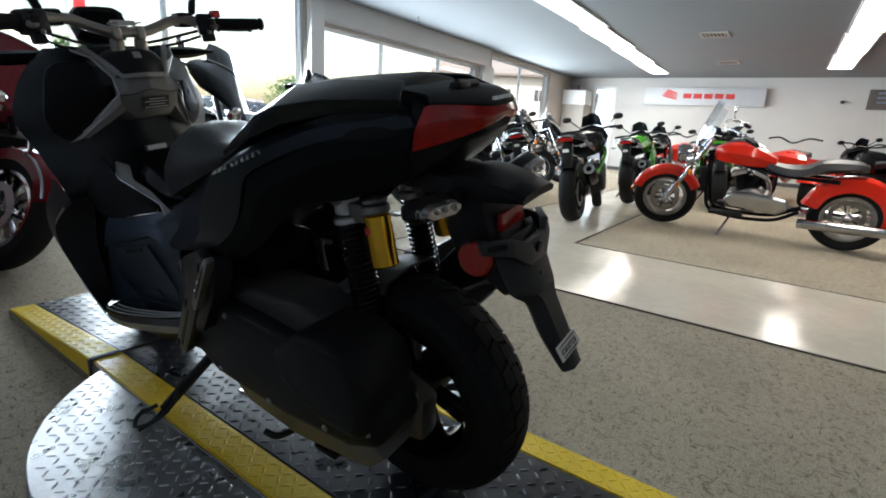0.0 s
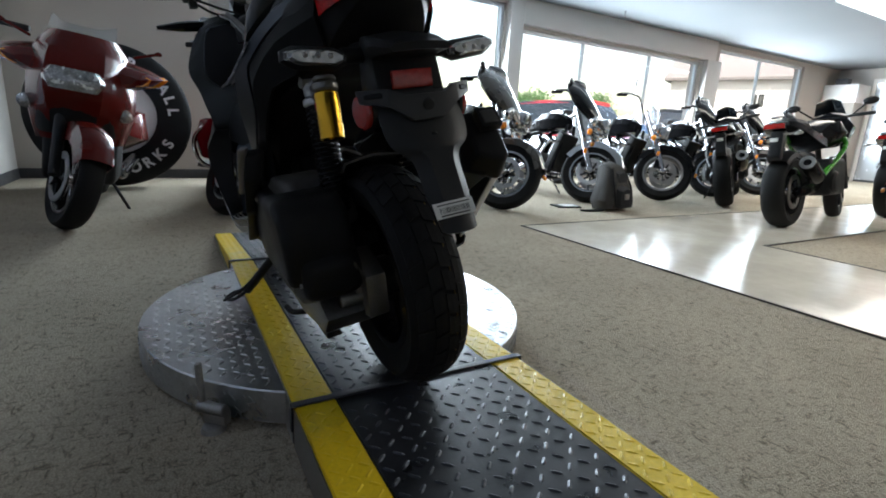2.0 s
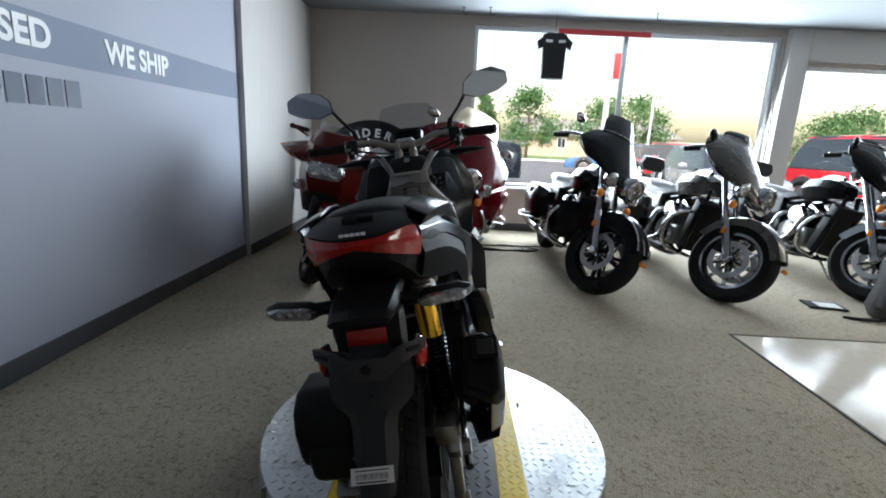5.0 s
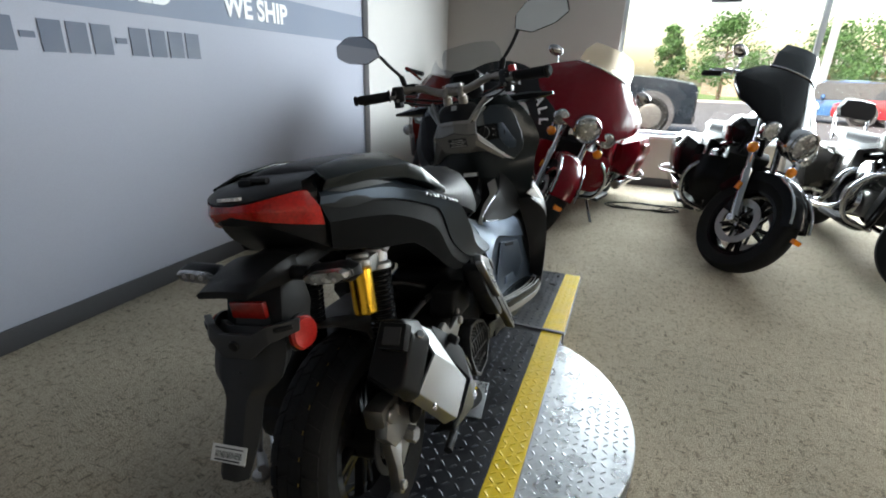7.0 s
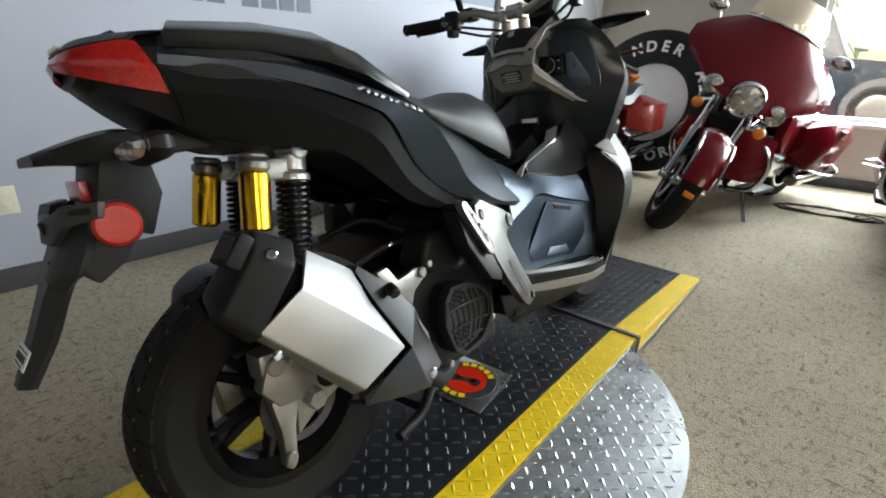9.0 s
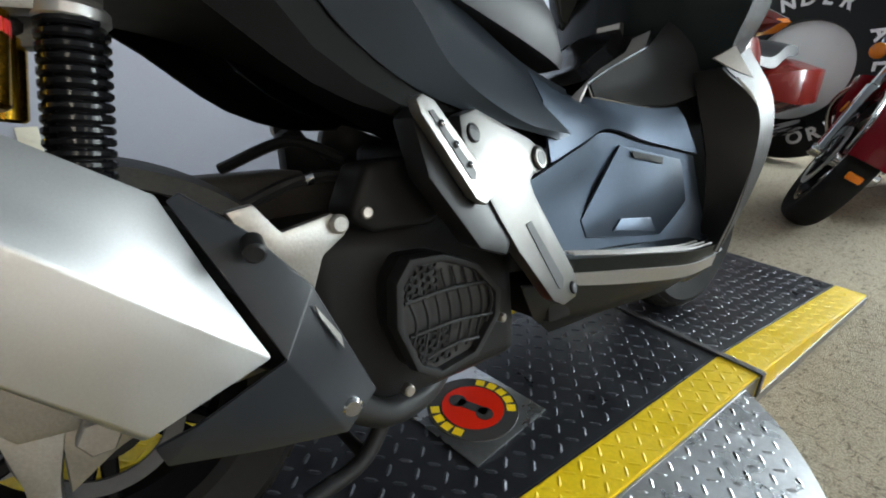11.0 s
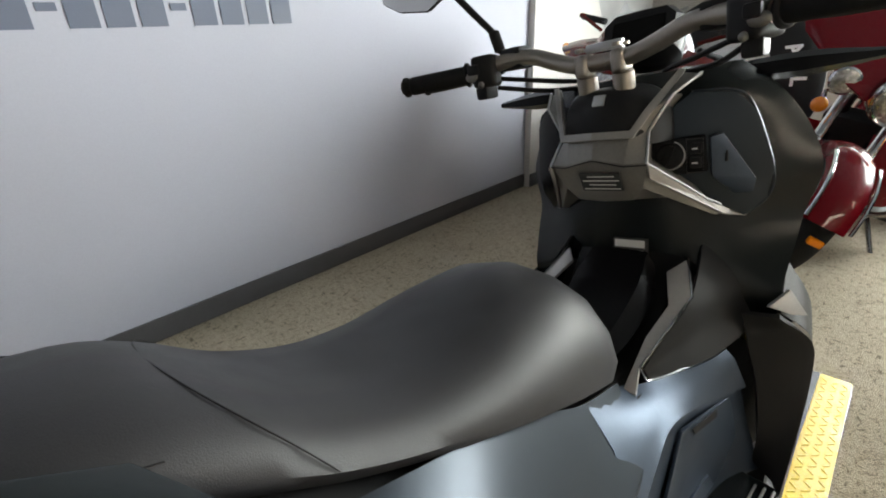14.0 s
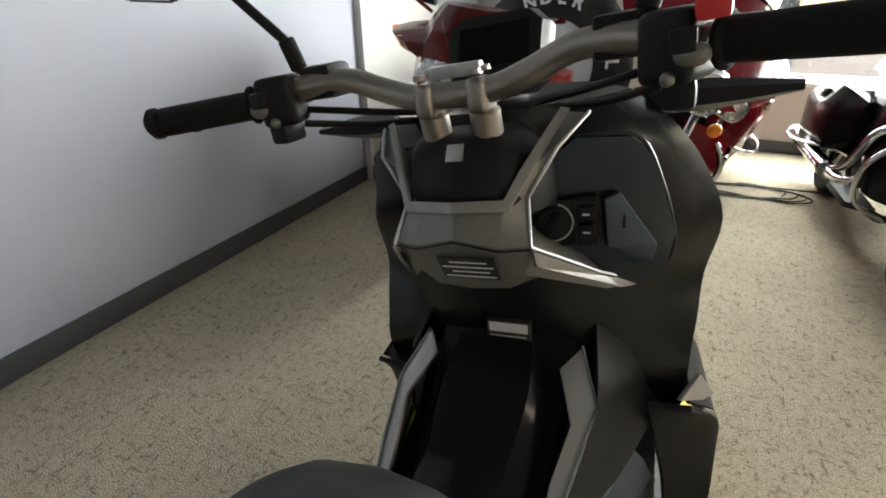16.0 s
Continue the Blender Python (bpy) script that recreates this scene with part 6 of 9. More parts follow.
for s in (1, -1):
    fbd = part("foot_board", sheet([[(0.128, 0.66, 0.318), (0.132, 0.80, 0.302), (0.138, 0.95, 0.288), (0.150, 1.06, 0.282)], [(0.190, 0.665, 0.318), (0.222, 0.80, 0.302), (0.246, 0.95, 0.280), (0.252, 1.04, 0.276)], [(0.186, 0.665, 0.295), (0.216, 0.80, 0.276), (0.240, 0.95, 0.254), (0.246, 1.04, 0.252)]], 4, 0.008, 2, mirror=s < 0), "bodyblack", scoot, "dark foot board with ribs")
    for i in range(3):
        part("board_rib", tube([(s * (0.184 - 0.011 * i), 0.70, 0.3195), (s * (0.216 - 0.013 * i), 0.80, 0.3045), (s * (0.240 - 0.014 * i), 0.95, 0.2835), (s * (0.246 - 0.014 * i), 1.03, 0.2795)], 0.0022, 6, 4), "grey", fbd)
    part("foot_well", sheet([[(0.172, 0.600, 0.440), (0.156, 0.760, 0.485), (0.150, 0.830, 0.503), (0.153, 0.935, 0.476), (0.180, 1.078, 0.440)], [(0.172, 0.600, 0.390), (0.150, 0.76, 0.410), (0.146, 0.84, 0.405), (0.152, 0.96, 0.385), (0.190, 1.088, 0.360)], [(0.172, 0.600, 0.318), (0.160, 0.76, 0.306), (0.158, 0.87, 0.296), (0.172, 1.0, 0.280), (0.212, 1.088, 0.270)]], 5, 0.006, 3, mirror=s < 0), "bluesatin", scoot, "gunmetal inner foot well", angle=50)
    WP = dict(a=(0.1560, 0.866, 0.478), b=(0.1570, 0.755, 0.362), c=(0.1600, 0.766, 0.330), d=(0.1680, 0.985, 0.295), e=(0.1820, 1.055, 0.350), f=(0.1740, 1.045, 0.436), m=(0.1545, 0.905, 0.385))
    wp = part("well_panel", moulding(WP, ("a b m", "b c m", "c d m", "d e m", "e f m", "f a m"), 0.005, 0.0015, mirror=s < 0), "bluesatin", scoot, "raised satin panel in the foot well", angle=20)
    part("panel_ledge", moulding(dict(a=(0.1655, 0.835, 0.330), b=(0.1705, 0.966, 0.306), c=(0.166, 0.955, 0.334), d=(0.163, 0.862, 0.348)), ("a b c d",), 0.005, 0.002, mirror=s < 0), "bluesatin", wp, "slanting ledge")
    part("panel_slot", moulding(dict(a=(0.1605, 0.893, 0.466), b=(0.1680, 0.985, 0.446), c=(0.1685, 0.982, 0.434), d=(0.1610, 0.900, 0.453)), ("a b c d",), 0.002, mirror=s < 0), "dark", wp)
    part("leg_shield", sheet([[(0.205, 1.085, 0.286), (0.205, 1.085, 0.36), (0.200, 1.082, 0.45), (0.190, 1.07, 0.53), (0.186, 1.058, 0.598)], [(0.240, 1.060, 0.276), (0.252, 1.105, 0.36), (0.258, 1.130, 0.45), (0.256, 1.118, 0.530), (0.224, 1.058, 0.600)], [(0.254, 1.045, 0.264), (0.260, 1.100, 0.345), (0.266, 1.140, 0.45), (0.266, 1.128, 0.530), (0.236, 1.060, 0.600)]], 5, 0.008, 2, mirror=s < 0), "black", scoot, "black leg shield")
    part("shield_edge", sheet([[(0.250, 1.038, 0.262), (0.258, 1.095, 0.342), (0.265, 1.137, 0.45), (0.266, 1.122, 0.530), (0.248, 1.082, 0.578)], [(0.2535, 1.040, 0.262), (0.2615, 1.097, 0.342), (0.2685, 1.139, 0.45), (0.2685, 1.124, 0.533), (0.2505, 1.084, 0.581)]], 6, 0.003, mirror=s < 0), "grey", scoot, "thin silver edge of the leg shield")
    part("shield_outer", sheet([[(0.236, 1.068, 0.598), (0.268, 1.128, 0.535), (0.269, 1.142, 0.45), (0.262, 1.102, 0.345), (0.252, 1.047, 0.258)], [(0.220, 1.20, 0.64), (0.250, 1.25, 0.545), (0.250, 1.26, 0.45), (0.235, 1.22, 0.345), (0.215, 1.14, 0.24)]], 5, 0.006, 2, mirror=s < 0), "black", scoot)
    if s > 0:
        part("shield_tab", moulding(dict(a=(0.224, 1.046, 0.616), b=(0.246, 1.082, 0.634), c=(0.265, 1.116, 0.578), d=(0.250, 1.085, 0.590)), ("a b c d",), 0.006, 0.0015, mirror=s < 0), "grey", scoot, "bright silver tab on the shield shoulder")
    part("board_edge", sheet([[(0.178, 0.655, 0.296), (0.218, 0.80, 0.275), (0.243, 0.96, 0.252), (0.250, 1.045, 0.254)], [(0.172, 0.665, 0.272), (0.206, 0.80, 0.248), (0.232, 0.96, 0.226), (0.244, 1.04, 0.232)]], 4, 0.006, mirror=s < 0), "grey", scoot, "silver skirt under the foot board")
    part("belly_cowl", sheet([[(0.165, 0.60, 0.285), (0.200, 0.80, 0.250), (0.226, 0.98, 0.226), (0.22, 1.14, 0.24)], [(0.150, 0.64, 0.215), (0.168, 0.80, 0.190), (0.18, 0.98, 0.180), (0.17, 1.12, 0.19)], [(0.110, 0.72, 0.155), (0.110, 0.82, 0.150), (0.11, 0.98, 0.150), (0.10, 1.10, 0.160)]], 4, 0.006, 2, mirror=s < 0), "black", scoot, "black belly cowl")
    # footpeg bracket: cast plate with a slot, folded peg
    br = part("peg_bracket", tilt(s, join(
        prism([(0.462, 0.545), (0.500, 0.552), (0.612, 0.508), (0.640, 0.490), (0.640, 0.462), (0.600, 0.458), (0.588, 0.450), (0.592, 0.43), (0.650, 0.315), (0.655, 0.29), (0.640, 0.275), (0.598, 0.276), (0.575, 0.29), (0.520, 0.37), (0.496, 0.415), (0.470, 0.47), (0.458, 0.52)], s * -0.026, s * 0.0, 0.007, 2),
        rod((s * -0.02, 0.622, 0.480), (s * 0.006, 0.622, 0.480), 0.017, 18, 0.003))), "bracket", scoot, "satin silver footpeg bracket")
    part("bracket_slot", tilt(s, prism([(0.548, 0.400), (0.562, 0.402), (0.612, 0.312), (0.604, 0.300), (0.594, 0.302)], s * -0.0005, s * 0.0012)), "dark", br)
    parts("bracket_bolt", [tilt(s, rod((s * -0.002, 0.480, 0.523), (s * 0.004, 0.480, 0.523), 0.012, 14, 0.002)), tilt(s, rod((s * -0.002, 0.634, 0.292), (s * 0.004, 0.634, 0.292), 0.009, 12, 0.002)), tilt(s, rod((s * 0.0055, 0.622, 0.480), (s * 0.0068, 0.622, 0.480), 0.010, 14))], "dark", br)
    pg = part("foot_peg", moved(tilt(s, join(prism([(0.395, 0.566), (0.412, 0.572), (0.432, 0.565), (0.512, 0.462), (0.512, 0.432), (0.488, 0.424), (0.468, 0.436), (0.398, 0.548)], s * -0.004, s * 0.018, 0.006, 2))), PEG), "castbright", scoot, "bright folded passenger footpeg")
    part("peg_pad", moved(tilt(s, prism([(0.413, 0.550), (0.422, 0.552), (0.482, 0.470), (0.476, 0.460), (0.466, 0.462)], s * 0.0175, s * 0.0192)), PEG), "dark", pg)
    for i in range(3):
        part("peg_rivet", moved(tilt(s, ball((s * 0.019, 0.432 + 0.020 * i, 0.535 - 0.027 * i), 0.005)), PEG), "chrome", pg)
    part("peg_base", tilt(s, prism([(0.385, 0.545), (0.41, 0.56), (0.50, 0.43), (0.53, 0.40), (0.50, 0.37), (0.45, 0.39), (0.39, 0.48)], s * -0.050, s * -0.005, 0.008)), "dark", br)

# fan cover on the right of the engine
FAN = [(0.370, 0.354), (0.393, 0.381), (0.447, 0.377), (0.503, 0.352), (0.545, 0.302), (0.540, 0.262), (0.493, 0.212), (0.424, 0.203), (0.389, 0.226), (0.364, 0.297)]
FC = (0.455, 0.290)


def ring_plate(outline, k0, k1, x0, x1, bevel):
    """A closed rim between an outline and its shrunken copy."""
    bm = bmesh.new()
    rows = [[bm.verts.new((x, FC[0] + (y - FC[0]) * k, FC[1] + (z - FC[1]) * k)) for y, z in outline] for x, k in ((x0, k0), (x1, k0 * 0.97), (x1, k1 * 1.03), (x0, k1))]
    n = len(outline)
    for a, b in zip(rows, rows[1:] + rows[:1]):
        for i in range(n):
            bm.faces.new((a[i], a[(i + 1) % n], b[(i + 1) % n], b[i]))
    bmesh.ops.recalc_face_normals(bm, faces=bm.faces)
    bmesh.ops.bevel(bm, geom=bm.edges[:], offset=bevel, segments=2, affect="EDGES", profile=0.6)
    return bm


fan = part("fan_cover", prism(FAN, 0.115, 0.168, 0.012, 3, 0.98), "black", scoot, "black radiator fan cover with a grille")
part("fan_rim", ring_plate(FAN, 1.0, 0.83, 0.160, 0.182, 0.003), "charcoal", fan, "proud rim round the grille")
part("grille_field", prism([(FC[0] + (y - FC[0]) * 0.85, FC[1] + (z - FC[1]) * 0.85) for y, z in FAN], 0.167, 0.1695), "ink", fan, "dark grille opening")
for i in range(8):
    dy = -0.062 + 0.0185 * i
    h = 0.064 * math.sqrt(max(0.0, 1 - (dy / 0.080) ** 2))
    part("grille_slat", tube([(0.174, FC[0] + dy - 0.007, FC[1] - h * 0.92), (0.177, FC[0] + dy + 0.005, FC[1]), (0.174, FC[0] + dy - 0.004, FC[1] + h)], 0.0024, 6), "charcoal", fan)
for y0, z0, y1, z1 in ((0.384, 0.322, 0.528, 0.316), (0.388, 0.276, 0.528, 0.268), (0.410, 0.238, 0.500, 0.240)):
    part("grille_rib", tube([(0.175, y0, z0), (0.178, (y0 + y1) / 2, (z0 + z1) / 2 + 0.006), (0.175, y1, z1)], 0.0030, 6), "charcoal", fan)
for cy0, cz0 in ((0.392, 0.330), (0.404, 0.232)):
    hexes = bmesh.new()
    for i in range(5):
        for j in range(4):
            hexes = join(hexes, lathe([(0.1720, 0.0042), (0.1720, 0.0062), (0.1765, 0.0062), (0.1765, 0.0042)], 6, Matrix.Translation((0, cy0 + 0.0100 * i, cz0 + 0.0112 * j + 0.0056 * (i % 2))), closed=True))
    part("grille_mesh", hexes, "charcoal", fan, "honeycomb grille mesh")["kind"] = "stuff"
parts("fan_bolt", [rod((0.165, 0.378, 0.205), (0.180, 0.378, 0.205), 0.008, 10, 0.002), rod((0.15, 0.548, 0.252), (0.172, 0.556, 0.250), 0.007, 10, 0.002), rod((0.150, 0.352, 0.440), (0.170, 0.352, 0.443), 0.008, 10, 0.002)], "bronze", fan, "yellow zinc bolts")
part("coolant_tank", prism([(0.33, 0.44), (0.36, 0.50), (0.44, 0.50), (0.475, 0.44), (0.45, 0.41), (0.36, 0.415)], 0.09, 0.165, 0.014, 3), "black", scoot)

# front fork and mudguard
for s in (-1, 1):
    part("fork_leg", join(rod((s * 0.085, 1.37, 0.262), (s * 0.085, 1.27, 0.55), 0.026, 18, 0.004), rod((s * 0.085, 1.27, 0.55), (s * 0.085, 1.20, 0.74), 0.017, 16)), "dark", scoot, "black front fork leg")
part("front_mudguard", sheet([[(-0.072, FA[0] + 0.275 * math.cos(radians(a)), FA[1] + 0.275 * math.sin(radians(a))) for a in (15, 50, 90, 130, 165)], [(0, FA[0] + 0.295 * math.cos(radians(a)), FA[1] + 0.295 * math.sin(radians(a))) for a in (10, 50, 90, 130, 170)], [(0.072, FA[0] + 0.275 * math.cos(radians(a)), FA[1] + 0.275 * math.sin(radians(a))) for a in (15, 50, 90, 130, 165)]], 5, 0.005, 3), "black", scoot, "black front mudguard")

# handlebar group
hb = part("handlebar", join(tube([(-0.235, 0.968, 1.036), (-0.185, 0.985, 1.046), (-0.13, 1.000, 1.046), (-0.085, 1.002, 1.030), (-0.045, 1.000, 1.018), (0, 1.0, 1.016), (0.045, 1.000, 1.018), (0.085, 1.002, 1.030), (0.13, 1.000, 1.046), (0.185, 0.985, 1.046), (0.235, 0.968, 1.036)], 0.0135, 16, 5)), "bronze", scoot, "tapered grey-bronze handlebar")
for s in (-1, 1):
    part("bar_clamp", join(rod((s * 0.030, 1.010, 0.956), (s * 0.030, 1.0085, 0.968), 0.0225, 24, 0.004), rod((s * 0.030, 1.010, 0.960), (s * 0.030, 1.004, 1.000), 0.0165, 20, 0.004), box(s * 0.030 - 0.011, 0.982, 0.996, s * 0.030 + 0.011, 1.020, 1.032, 0.008, 3), rod((s * 0.030, 0.986, 1.035), (s * 0.030, 0.986, 1.041), 0.007, 10, 0.001), rod((s * 0.030, 1.016, 1.035), (s * 0.030, 1.016, 1.041), 0.007, 10, 0.001)), "bronze", hb, "satin silver handlebar clamp")
    part("grip", join(rod((s * 0.245, 0.962, 1.036), (s * 0.350, 0.914, 1.034), 0.0168, 20, 0.003), rod((s * 0.350, 0.914, 1.034), (s * 0.366, 0.907, 1.034), 0.0185, 20, 0.006), rod((s * 0.240, 0.964, 1.036), (s * 0.248, 0.960, 1.036), 0.022, 20, 0.003)), "rubber", hb, "black rubber grip")
    part("switch_box", join(box(-0.022, -0.030, -0.030, 0.022, 0.026, 0.026, 0.010, 3, Matrix.Translation((s * 0.212, 0.978, 1.038)) @ Matrix.Rotation(radians(-s * 24), 4, "Z")), box(-0.012, -0.026, -0.050, 0.014, 0.01, -0.026, 0.006, 2, Matrix.Translation((s * 0.212, 0.978, 1.038))), box(-0.010, -0.040, -0.008, 0.010, -0.024, 0.010, 0.004, 2, Matrix.Translation((s * 0.215, 0.976, 1.040)))), "dark", hb, "black switch housing")
    part("switch", join(ball((s * 0.222, 0.945, 1.030), 0.009, 1.5, 0.6, 1), ball((s * 0.205, 0.948, 1.014), 0.006)), "cast", hb, "grey switch button")
    part("brake_lever", join(tube([(s * 0.195, 1.005, 1.034), (s * 0.235, 1.008, 1.030), (s * 0.29, 0.985, 1.024), (s * 0.345, 0.955, 1.022)], 0.0065, 8), ball((s * 0.347, 0.954, 1.022), 0.009)), "dark", hb, "black brake lever")
    part("master_cylinder", join(box(s * 0.165 - 0.022, 0.985, 1.030, s * 0.165 + 0.022, 1.030, 1.068, 0.007, 2), rod((s * 0.14, 1.012, 1.045), (s * 0.118, 1.02, 1.045), 0.010, 12)), "dark", hb, "black brake fluid reservoir")
    part("sight_glass", lathe([(0, 0), (0, 0.009), (0.003, 0.008), (0.003, 0)], 18, along((s * 0.165, 0.984, 1.050), (0, -1, 0))), "bronze", hb, "round sight glass")
    mr = part("mirror", tube([(s * 0.185, 0.990, 1.062), (s * 0.190, 0.992, 1.088), (s * 0.232, 0.985, 1.138), (s * 0.262, 0.970, 1.180)], 0.0062, 10), "dark", hb, "black stalk mirror with an angular head")
    part("stalk_boot", rod((s * 0.187, 0.991, 1.066), (s * 0.197, 0.992, 1.100), 0.010, 12, 0.002), "rubber", mr)
    HD = [(0.250, 1.176), (0.258, 1.222), (0.298, 1.256), (0.376, 1.268), (0.430, 1.243), (0.434, 1.198), (0.388, 1.172), (0.308, 1.156)]
    head = bmesh.new()
    fr = [head.verts.new((s * x, 0.950, z)) for x, z in HD]
    cxm, czm = 0.345, 1.212
    bk = [head.verts.new((s * (cxm + (x - cxm) * 0.72), 0.982, czm + (z - czm) * 0.72)) for x, z in HD]
    head.faces.new(fr)
    head.faces.new(bk[::-1])
    for i in range(8):
        head.faces.new((fr[i], bk[i], bk[(i + 1) % 8], fr[(i + 1) % 8]))
    bmesh.ops.recalc_face_normals(head, faces=head.faces)
    bmesh.ops.bevel(head, geom=head.edges[:], offset=0.004, segments=2, affect="EDGES")
    part("head", head, "dark", mr)
    gl = bmesh.new()
    gl.faces.new([gl.verts.new((s * (cxm + (x - cxm) * 0.93), 0.9488, czm + (z - czm) * 0.92)) for x, z in HD])
    part("mirror_glass", gl, "mirror", mr, "mirror glass")
part("kill_switch", box(0.222, 0.938, 1.052, 0.246, 0.962, 1.072, 0.005, 2), "signred", hb, "red engine stop switch")
part("cross_bar", box(-0.03, 1.006, 1.032, 0.03, 1.018, 1.046, 0.003), "satinalu", hb, "clamp bridge")
parts("cable", [*[tube(p, 0.0042, 8) for p in (
    [(0.20, 1.0, 1.02), (0.12, 1.05, 1.0), (0.06, 1.09, 0.985), (0.03, 1.12, 0.95)], [(0.20, 0.99, 1.005), (0.14, 1.06, 0.985), (0.05, 1.11, 0.975), (0.0, 1.14, 0.94)],
    [(-0.20, 1.0, 1.02), (-0.12, 1.05, 1.0), (-0.06, 1.09, 0.985), (-0.03, 1.12, 0.95)], [(-0.20, 0.99, 1.005), (-0.14, 1.06, 0.985), (-0.05, 1.11, 0.975), (0.0, 1.14, 0.94)])]], "dark", hb, "black control cables")
part("steering_cover", loft([(0.885, [(0, 0.962), (0.060, 0.972), (0.092, 1.03), (0.075, 1.11), (0, 1.13)]), (0.925, [(0, 0.966), (0.059, 0.975), (0.091, 1.03), (0.075, 1.10), (0, 1.12)]), (0.955, [(0, 0.976), (0.052, 0.984), (0.080, 1.03), (0.065, 1.085), (0, 1.10)]), (0.972, [(0, 0.990), (0.036, 0.995), (0.058, 1.028), (0.045, 1.06), (0, 1.07)]), (0.976, [(0, 1.005), (0.018, 1.008), (0.03, 1.025), (0.02, 1.04), (0, 1.045)])], 4, axis="z"), "dark", scoot, "black steering head cover", angle=60)
part("wing_mark", prism([(0.972, 0.952), (0.984, 0.968), (0.990, 0.966), (0.980, 0.950)], -0.010, 0.010, 0.002), "satinalu", scoot, "small bright mark")
MM = Matrix.Translation((0, 1.16, 1.05)) @ Matrix.Rotation(radians(-24), 4, "X") @ Matrix.Translation((0, -1.16, -1.05))
part("meter", join(moved(loft([(1.135, [(0, 1.084), (0.045, 1.082), (0.062, 1.066), (0.060, 1.018), (0.046, 1.006), (0, 1.004)]), (1.165, [(0, 1.094), (0.050, 1.090), (0.070, 1.070), (0.066, 1.012), (0.048, 0.998), (0, 0.996)]), (1.205, [(0, 1.082), (0.044, 1.078), (0.058, 1.060), (0.054, 1.014), (0.040, 1.002), (0, 1.0)])], 4), MM)), "dark", scoot, "black rounded instrument pod")
part("meter_screen", box(-0.046, 1.132, 1.020, 0.046, 1.137, 1.070, 0.002, 1, MM), "sidecover", scoot, "unlit display glass")
part("windscreen", sheet([[(-0.105, 1.24, 1.190), (-0.05, 1.265, 1.200), (0, 1.27, 1.203), (0.05, 1.265, 1.200), (0.105, 1.24, 1.190)], [(-0.125, 1.25, 1.160), (-0.06, 1.285, 1.160), (0, 1.295, 1.16), (0.06, 1.285, 1.160), (0.125, 1.25, 1.160)], [(-0.13, 1.29, 1.04), (-0.065, 1.34, 1.04), (0, 1.355, 1.04), (0.065, 1.34, 1.04), (0.13, 1.29, 1.04)], [(-0.12, 1.32, 0.95), (-0.06, 1.38, 0.95), (0, 1.40, 0.95), (0.06, 1.38, 0.95), (0.12, 1.32, 0.95)]], 4, 0.003), "clear", scoot, "clear windscreen")
for s in (-1, 1):
    part("front_signal", moved(loft([(0.16, [(0, 0.016), (0.016, 0.010), (0.018, -0.006), (0, -0.016)]), (0.24, [(0, 0.018), (0.018, 0.010), (0.020, -0.008), (0, -0.018)]), (0.33, [(0, 0.006), (0.008, 0.003), (0.008, -0.003), (0, -0.006)])], 4), Matrix.Translation((0, 1.17, 0.965)) @ Matrix.Rotation(radians(-s * 90), 4, "Z")), "gloss", scoot, "dark front turn signal")

# stands
part("side_stand", join(rod((-0.13, 0.60, 0.26), (-0.285, 0.72, 0.080), 0.014, 12, 0.003), tube([(-0.285, 0.72, 0.080), (-0.325, 0.715, 0.066), (-0.355, 0.74, 0.060), (-0.33, 0.775, 0.066), (-0.285, 0.76, 0.075)], 0.006, 8), tube([(-0.24, 0.69, 0.14), (-0.30, 0.66, 0.11), (-0.36, 0.70, 0.075)], 0.005, 8)), "dark", scoot, "black side stand with a wire foot")
part("centre_stand", join(tube([(-0.10, 0.40, 0.17), (-0.12, 0.33, 0.10), (-0.13, 0.24, 0.085)], 0.012, 10), tube([(0.10, 0.40, 0.17), (0.12, 0.33, 0.10), (0.13, 0.24, 0.085)], 0.012, 10), rod((-0.12, 0.33, 0.10), (0.12, 0.33, 0.10), 0.009, 10), box(-0.155, 0.20, 0.075, -0.115, 0.27, 0.09, 0.004), tube([(-0.13, 0.32, 0.11), (-0.20, 0.33, 0.12), (-0.215, 0.36, 0.13)], 0.008, 8)), "dark", scoot, "black folded centre stand")

# ---------------------------------------------------------------- the other motorcycles
def arc_fender(cy, cz, r, half, a0, a1, drop=0.05, n=7, thick=0.004):
    """A mudguard round a wheel: crown and two skirts."""
    angs = [radians(a0 + (a1 - a0) * i / (n - 1)) for i in range(n)]
    rows = []
    for x, rr in ((-half, r - drop), (-half * 0.92, r - 0.012), (-half * 0.5, r + 0.008), (0, r + 0.014), (half * 0.5, r + 0.008), (half * 0.92, r - 0.012), (half, r - drop)):
        rows.append([(x, cy + rr * math.cos(a), cz + rr * math.sin(a)) for a in angs])
    return sheet(rows, 3, thick)


